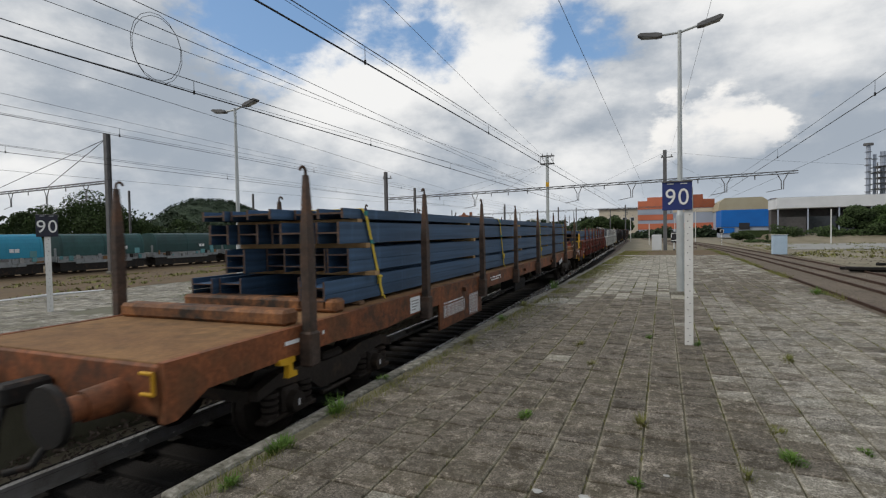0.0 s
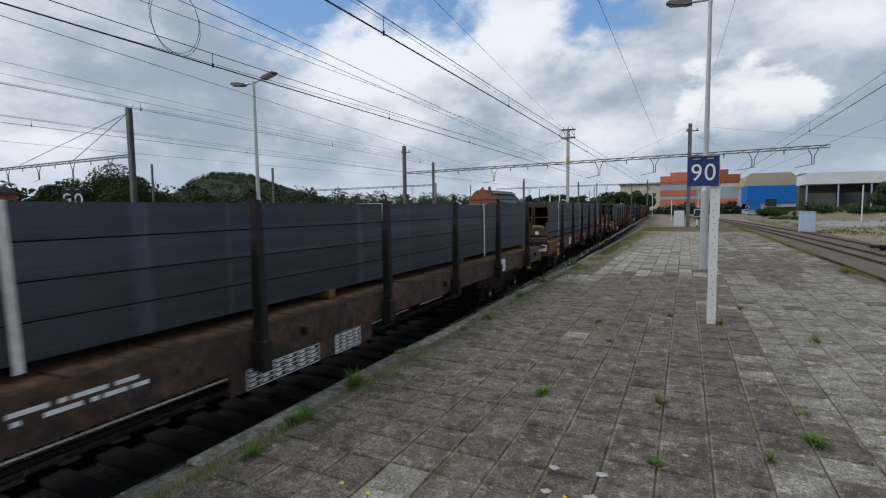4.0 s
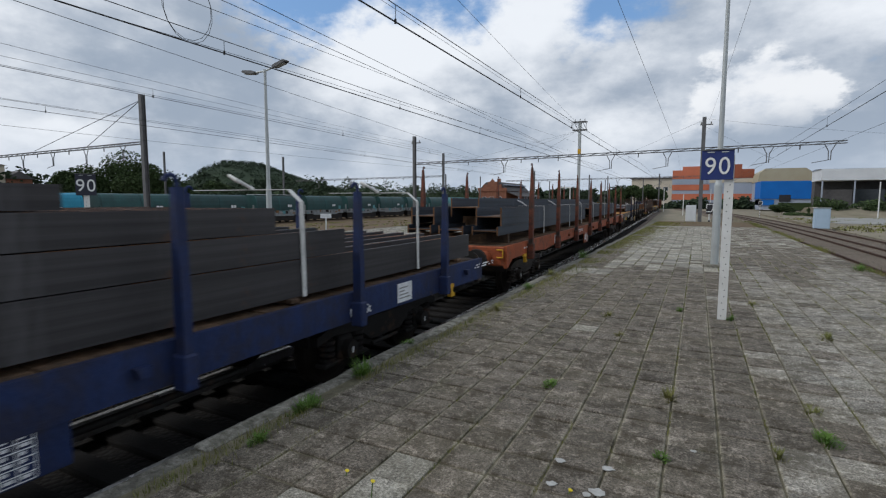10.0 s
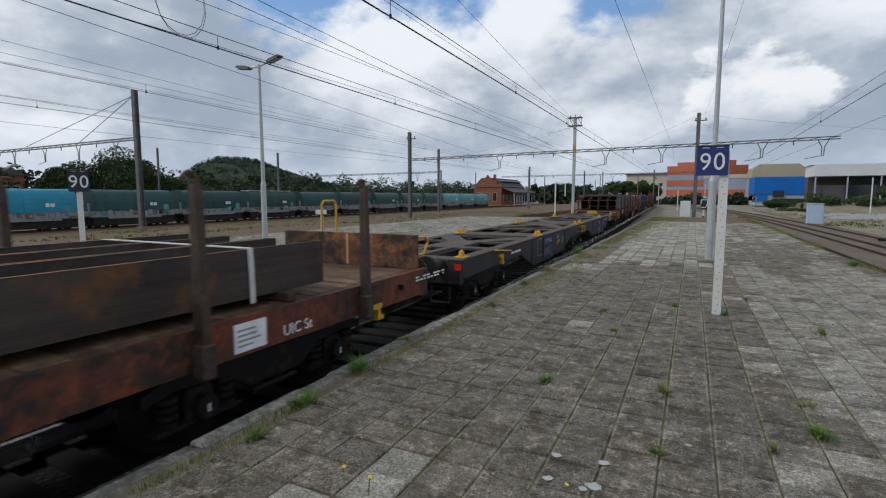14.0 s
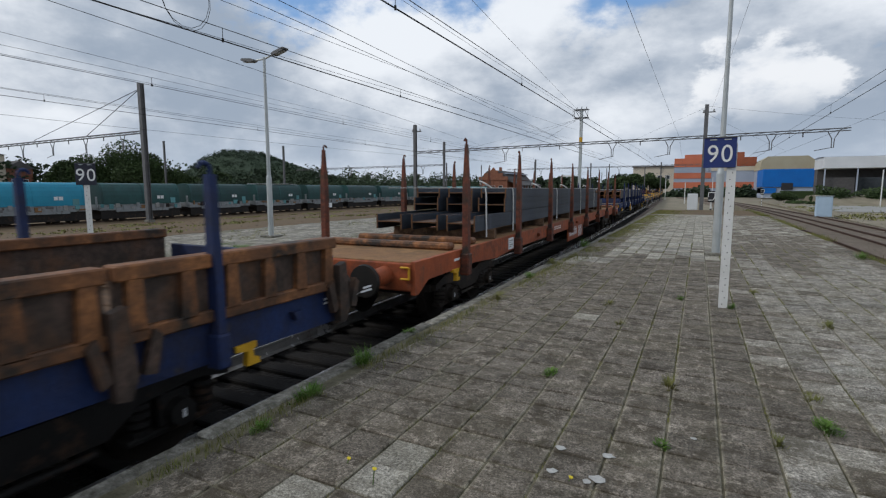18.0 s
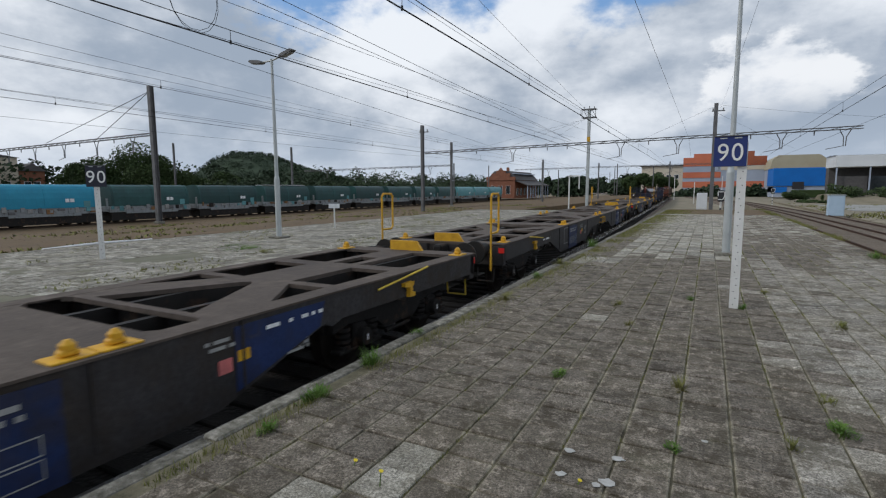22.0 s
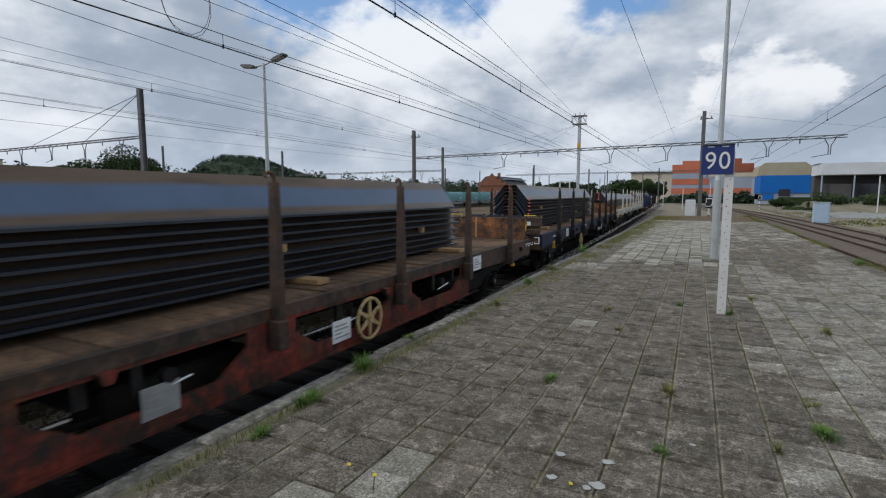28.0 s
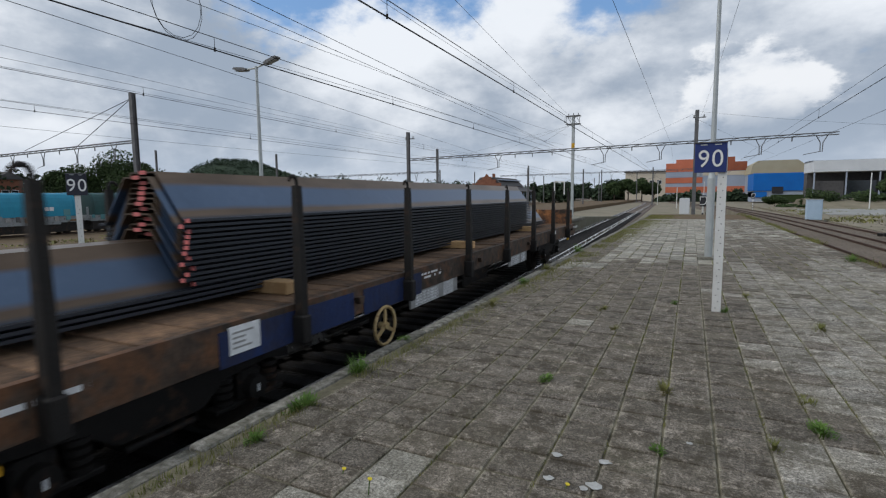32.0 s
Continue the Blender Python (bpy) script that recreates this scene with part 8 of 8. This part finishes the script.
tree("dense green tree at the edge of the yard", 32.0, 95, -0.9, 6.4, 3.2, 69, "weed_dark", 1.2, 0.3)
for i, (x, y, h, s) in enumerate(((24, 96, 2.2, 1.8), (29, 95, 2.8, 2.2), (31, 98, 2.4, 2.0), (36, 97, 2.6, 2.4), (17.5, 98, 1.6, 1.6), (41, 96, 2.2, 2.0), (13, 104, 1.8, 1.6), (48, 99, 2.6, 2.4))):
    tree("rounded dark green bush beside the road", x, y, -0.9, h, s, 70 + i, "leaf", 0.7, 0.22)
for i, (x, h, sp) in enumerate(((-21.5, 6.6, 2.6), (-17.5, 7.4, 3.0), (-13.5, 7.6, 3.2), (-10.2, 6.2, 2.2))):
    tree("dense dark green tree before the cream factory wall", x, 165 + i % 2, -1.1, h, sp, 90 + i, "leaf", 0.5, 0.5)
solid("bank", Build().prism([(88, -0.85), (93, 0.2), (97, 0.6), (103, 0.4), (108, -0.85)], 16, 120, "x"), M["field"], "low gravel bank before the warehouse", "ground", kind="structure")
woods("far_scrub", "green scrub on the bank before the halls", 16, 94, 90, 97, 70, 0.8, 2.2, 14, 0.2, "leaf", -0.1, 7, 1.5)
gc = thing("skip_container", "dark green steel skip with a rusty orange box beside the shed", "container", pose(15.6, 128, -0.7))
part("body", Build().prism([(0.4, 0.25), (5.4, 0.25), (5.9, 1.7), (-0.1, 1.7)], 0, 2.2, "y"), M["leaf"], gc)
part("rim", Build().box(-0.15, 5.95, -0.06, 2.26, 1.66, 1.8, 0.02), M["leaf"], gc)
part("box", Build().box(6.0, 7.6, 0.2, 1.8, 0.0, 1.7, 0.03), M["p_orange"], gc, "rusty orange box")
for xk in (0.9, 4.6):
    part("skid", Build().box(xk, xk + 0.3, 0.1, 2.1, 0.0, 0.27), M["steel_dark"], gc)
woods("far_scrub", "low scrub and weeds along the road", 12, 98, 80, 96, 60, 0.3, 0.8, 12, 0.16, "leaf", -0.85, 8, 1.2)


# ---------------------------------------------------------------- weeds on the platform
def tuft(label, x, y, size, h, n, mat, seed, z=0.0):
    """A low weed: fine blades and small rounded leaves, thinning out to its rim."""
    r = random.Random(seed)
    b = Build()
    shoots = [(r.uniform(0, 6.283), size * r.uniform(0.18, 0.5)) for _ in range(9)]     # the plant sprawls in a few shoots, mostly along the joint
    for q in range(int(n * 2.2)):
        a0, reach = shoots[q % 9]
        a, d = a0 + r.gauss(0, 0.22), reach * r.random() ** 0.8
        p = Vector((d * math.cos(a) * 0.75, d * math.sin(a) * 1.5, 0.0))
        l = h * 0.8 * (1.1 - 0.7 * d / (size * 0.5)) * r.uniform(0.3, 1.0)
        a2 = a + r.uniform(-1.0, 1.0)
        side = Vector((-math.sin(a2), math.cos(a2), 0))
        if mat == "weed" and q % 2:
            c = p + Vector((0, 0, l * r.uniform(0.3, 0.9)))
            u = Vector((math.cos(a2), math.sin(a2), r.uniform(-0.1, 0.8))) * r.uniform(0.012, 0.03)
            w = side * r.uniform(0.004, 0.009)
            b.add([c, c + u * 0.5 + w, c + u, c + u * 0.5 - w], [(0, 1, 2, 3)])
        else:
            tip = p + Vector((math.cos(a2) * l * 0.8, math.sin(a2) * l * 0.8, l * 1.15))
            w = side * r.uniform(0.0015, 0.004)
            b.add([p - w, p + w, tip], [(0, 1, 2)])
    return solid("weed_tuft", b, M[mat], label, "weed", "weeds on the platform", m=pose(x, y, z))


for i, (x, y, s, h, n, mt) in enumerate(((-2.6, 3.6, .26, .2, 200, "weed"), (-2.52, 2.78, .26, .14, 200, "weed"), (-2.45, 2.25, .16, .1, 90, "weed"), (-2.75, 13.9, .6, .3, 160, "weed"), (-0.12, 4.2, .17, .12, 90, "grass_dry"),
                                         (-0.12, 3.17, .13, .07, 60, "weed"), (0.81, 3.87, .26, .1, 130, "weed"), (0.46, 7.42, .2, .1, 70, "weed"), (3.33, 14.2, .7, .22, 200, "weed"), (-0.15, 7.7, .18, .08, 60, "weed"),
                                         (0.52, 3.52, .14, .07, 50, "grass_dry"), (1.38, 6.9, .3, .1, 90, "grass_dry"), (-0.73, 6.0, .2, .07, 60, "grass_dry"), (-1.02, 7.0, .3, .07, 70, "grass_dry"), (0.8, 8.7, .25, .08, 60, "grass_dry"),
                                         (-1.04, 4.06, .16, .07, 90, "weed"), (-2.72, 4.6, .2, .08, 70, "weed"), (-2.5, 6.7, .6, .1, 150, "grass_dry"), (-2.6, 8.6, .5, .12, 130, "weed"), (-2.7, 10.4, .5, .14, 130, "grass_dry"),
                                         (-10.76, 9.2, 1.3, .16, 300, "weed"), (-9.8, 9.0, 1.2, .12, 220, "grass_dry"), (-11.8, 9.6, 1.0, .12, 180, "weed"), (1.3, 4.2, .12, .06, 40, "weed"), (0.83, 4.4, .3, .05, 60, "grass_dry"), (1.9, 5.4, .2, .07, 50, "weed"))):
    tuft("dry grass tuft in a paving joint" if mt == "grass_dry" else "green weed tuft in a paving joint", x, y, s, h, n, mt, 900 + i)
for i, (x, y, z) in enumerate(((-1.7, 2.16, .03), (-1.45, 2.05, .09), (-0.54, 2.55, .02))):
    fl = thing("wild_flower", "small yellow flower growing in a joint", "flower", pose(x, y, 0), "yellow flowers")
    part("stem", Build().tube([(0, 0, 0), (0.01, 0, z)], 0.003, 4), M["weed"], fl)
    part("bloom", Build().cyl((0.01, 0, z), (0.012, 0, z + .008), 0.008, 8, 0.013), M["flower"], fl)


def grass_mass():
    r = random.Random(77)
    b = Build()
    def blade(x, y, z, l):
        a = r.uniform(0, 6.28)
        w = Vector((math.cos(a), math.sin(a), 0)) * (0.003 + 0.0004 * max(0.0, min(y, 30.0) - 6.0))
        t = Vector((x + r.uniform(-.4, .4) * l, y + r.uniform(-.4, .4) * l, z + l))
        p = Vector((x, y, z))
        b.add([p - w, p + w, t], [(0, 1, 2)])
    for _ in range(26000):          # the joints of the paving
        i = r.randrange(-2, 16)
        if noise.noise(Vector((i * 1.7, 0.5, 3))) < -0.05:
            continue
        y = r.uniform(1.4, 16)
        if noise.noise(Vector((i * 3.1, y * 1.9, 7))) < 0.02:
            continue
        blade(X0 + PX * i + r.gauss(0, .008), y, -0.012, r.uniform(0.012, 0.034))
    for _ in range(16000):          # edge strips
        y = r.uniform(1.5, 40)
        if noise.noise(Vector((3.3, y * 0.8, 1))) > -0.25:
            blade(-2.5 + abs(r.gauss(0, .04 + .022 * y)) - 0.1, y, -0.012, r.uniform(0.02, 0.075))
        y = r.uniform(9, 45)
        if noise.noise(Vector((9.1, y * 0.45, 4))) > 0.05:
            blade(3.5 + r.gauss(0, .16), y, -0.1, r.uniform(0.05, 0.16))
    solid("joint_grass", b, M["grass_dry"], "thin grass and moss in the paving joints", "grass", kind="stuff")


def slope_litter():
    """Dry tufts and stones strewn over the bare slope beyond the far platform and beside the sidings."""
    r = random.Random(31)
    g, st_ = Build(), Build()
    def tuft_at(x, y, z, h):
        for _ in range(4):
            a = r.uniform(0, 6.28)
            w = Vector((-math.sin(a), math.cos(a), 0)) * 0.05
            p = Vector((x + r.uniform(-.15, .15), y + r.uniform(-.15, .15), z))
            g.add([p - w, p + w, p + Vector((math.cos(a) * h, math.sin(a) * h, h))], [(0, 1, 2)])
    def stone(x, y, z, s):
        q = [Vector((x + s * r.uniform(-1, 1), y + s * r.uniform(-1, 1), z + s * r.uniform(-.2, .7))) for _ in range(4)]
        st_.add(q, [(0, 1, 2), (0, 3, 1), (1, 3, 2), (2, 3, 0)])
    for _ in range(5200):
        x = -16.2 - 34 * r.random() ** 1.3
        y = r.uniform(2, 75)
        z = (-0.45 - 0.1 * (-15.9 - x) / 6.1) if x > -22 else -0.55 - 1.35 * (-22 - x) / 28
        if noise.noise(Vector((x * 0.18, y * 0.12, 4))) > 0.16:
            tuft_at(x, y, z, r.uniform(0.05, 0.17))
        if r.random() < 0.5:
            stone(x + r.uniform(-1, 1), y, z, r.uniform(0.03, 0.1))
    for _ in range(2600):
        y = 16 + 74 * r.random()
        x = r.uniform(10.3, 11.5 + 0.25 * y)
        if noise.noise(Vector((x * 0.3, y * 0.15, 9))) > 0.05:
            tuft_at(x, y, -0.8, r.uniform(0.06, 0.25))
        stone(x + r.uniform(-2, 2), y, -0.8, r.uniform(0.03, 0.11))
    for _ in range(5200):           # weeds in the worn far platform
        x, y = r.uniform(-15.4, -7.0), r.uniform(1, 34)
        if noise.noise(Vector((x * 0.5, y * 0.35, 17))) > 0.22:
            for _ in range(3):
                a, h = r.uniform(0, 6.28), r.uniform(0.02, 0.075)
                p = Vector((x + r.uniform(-.06, .06), y + r.uniform(-.06, .06), 0.0))
                w = Vector((-math.sin(a), math.cos(a), 0)) * 0.012
                g.add([p - w, p + w, p + Vector((math.cos(a) * h, math.sin(a) * h, h))], [(0, 1, 2)])
    solid("slope_grass", g, M["grass_dry"], "dry grass tufts on the bare ground", "grass", kind="stuff")
    solid("stones", st_, M["ballast_brown"], "loose stones on the bare ground", "stones", kind="stuff")


grass_mass()
slope_litter()
part("verge", Build().prism([(3.36, -1.1), (4.3, -1.1), (4.3, -0.86), (3.75, -0.25), (3.36, -0.08)], -8, 60, "y"), M["field"], base)
for i, (x, y, s) in enumerate(((-0.66, 2.87, .035), (-0.64, 2.6, .035), (-0.39, 2.9, .04), (-0.4, 2.63, .05), (-0.45, 2.58, .03), (0.05, 3.35, .02))):
    rs = random.Random(i)
    pts = [(s * rs.uniform(.6, 1.1) * math.cos(a), s * .8 * rs.uniform(.6, 1.1) * math.sin(a)) for a in [6.283 * k / 11 for k in range(11)]]
    solid("paint_splash", Build().prism(pts, 0.004, 0.0065, "z"), M["splash"], "splash of dried white paint on the paving", "paint splash", "paint splashes", m=pose(x, y, 0.002))
pavers()
motions()
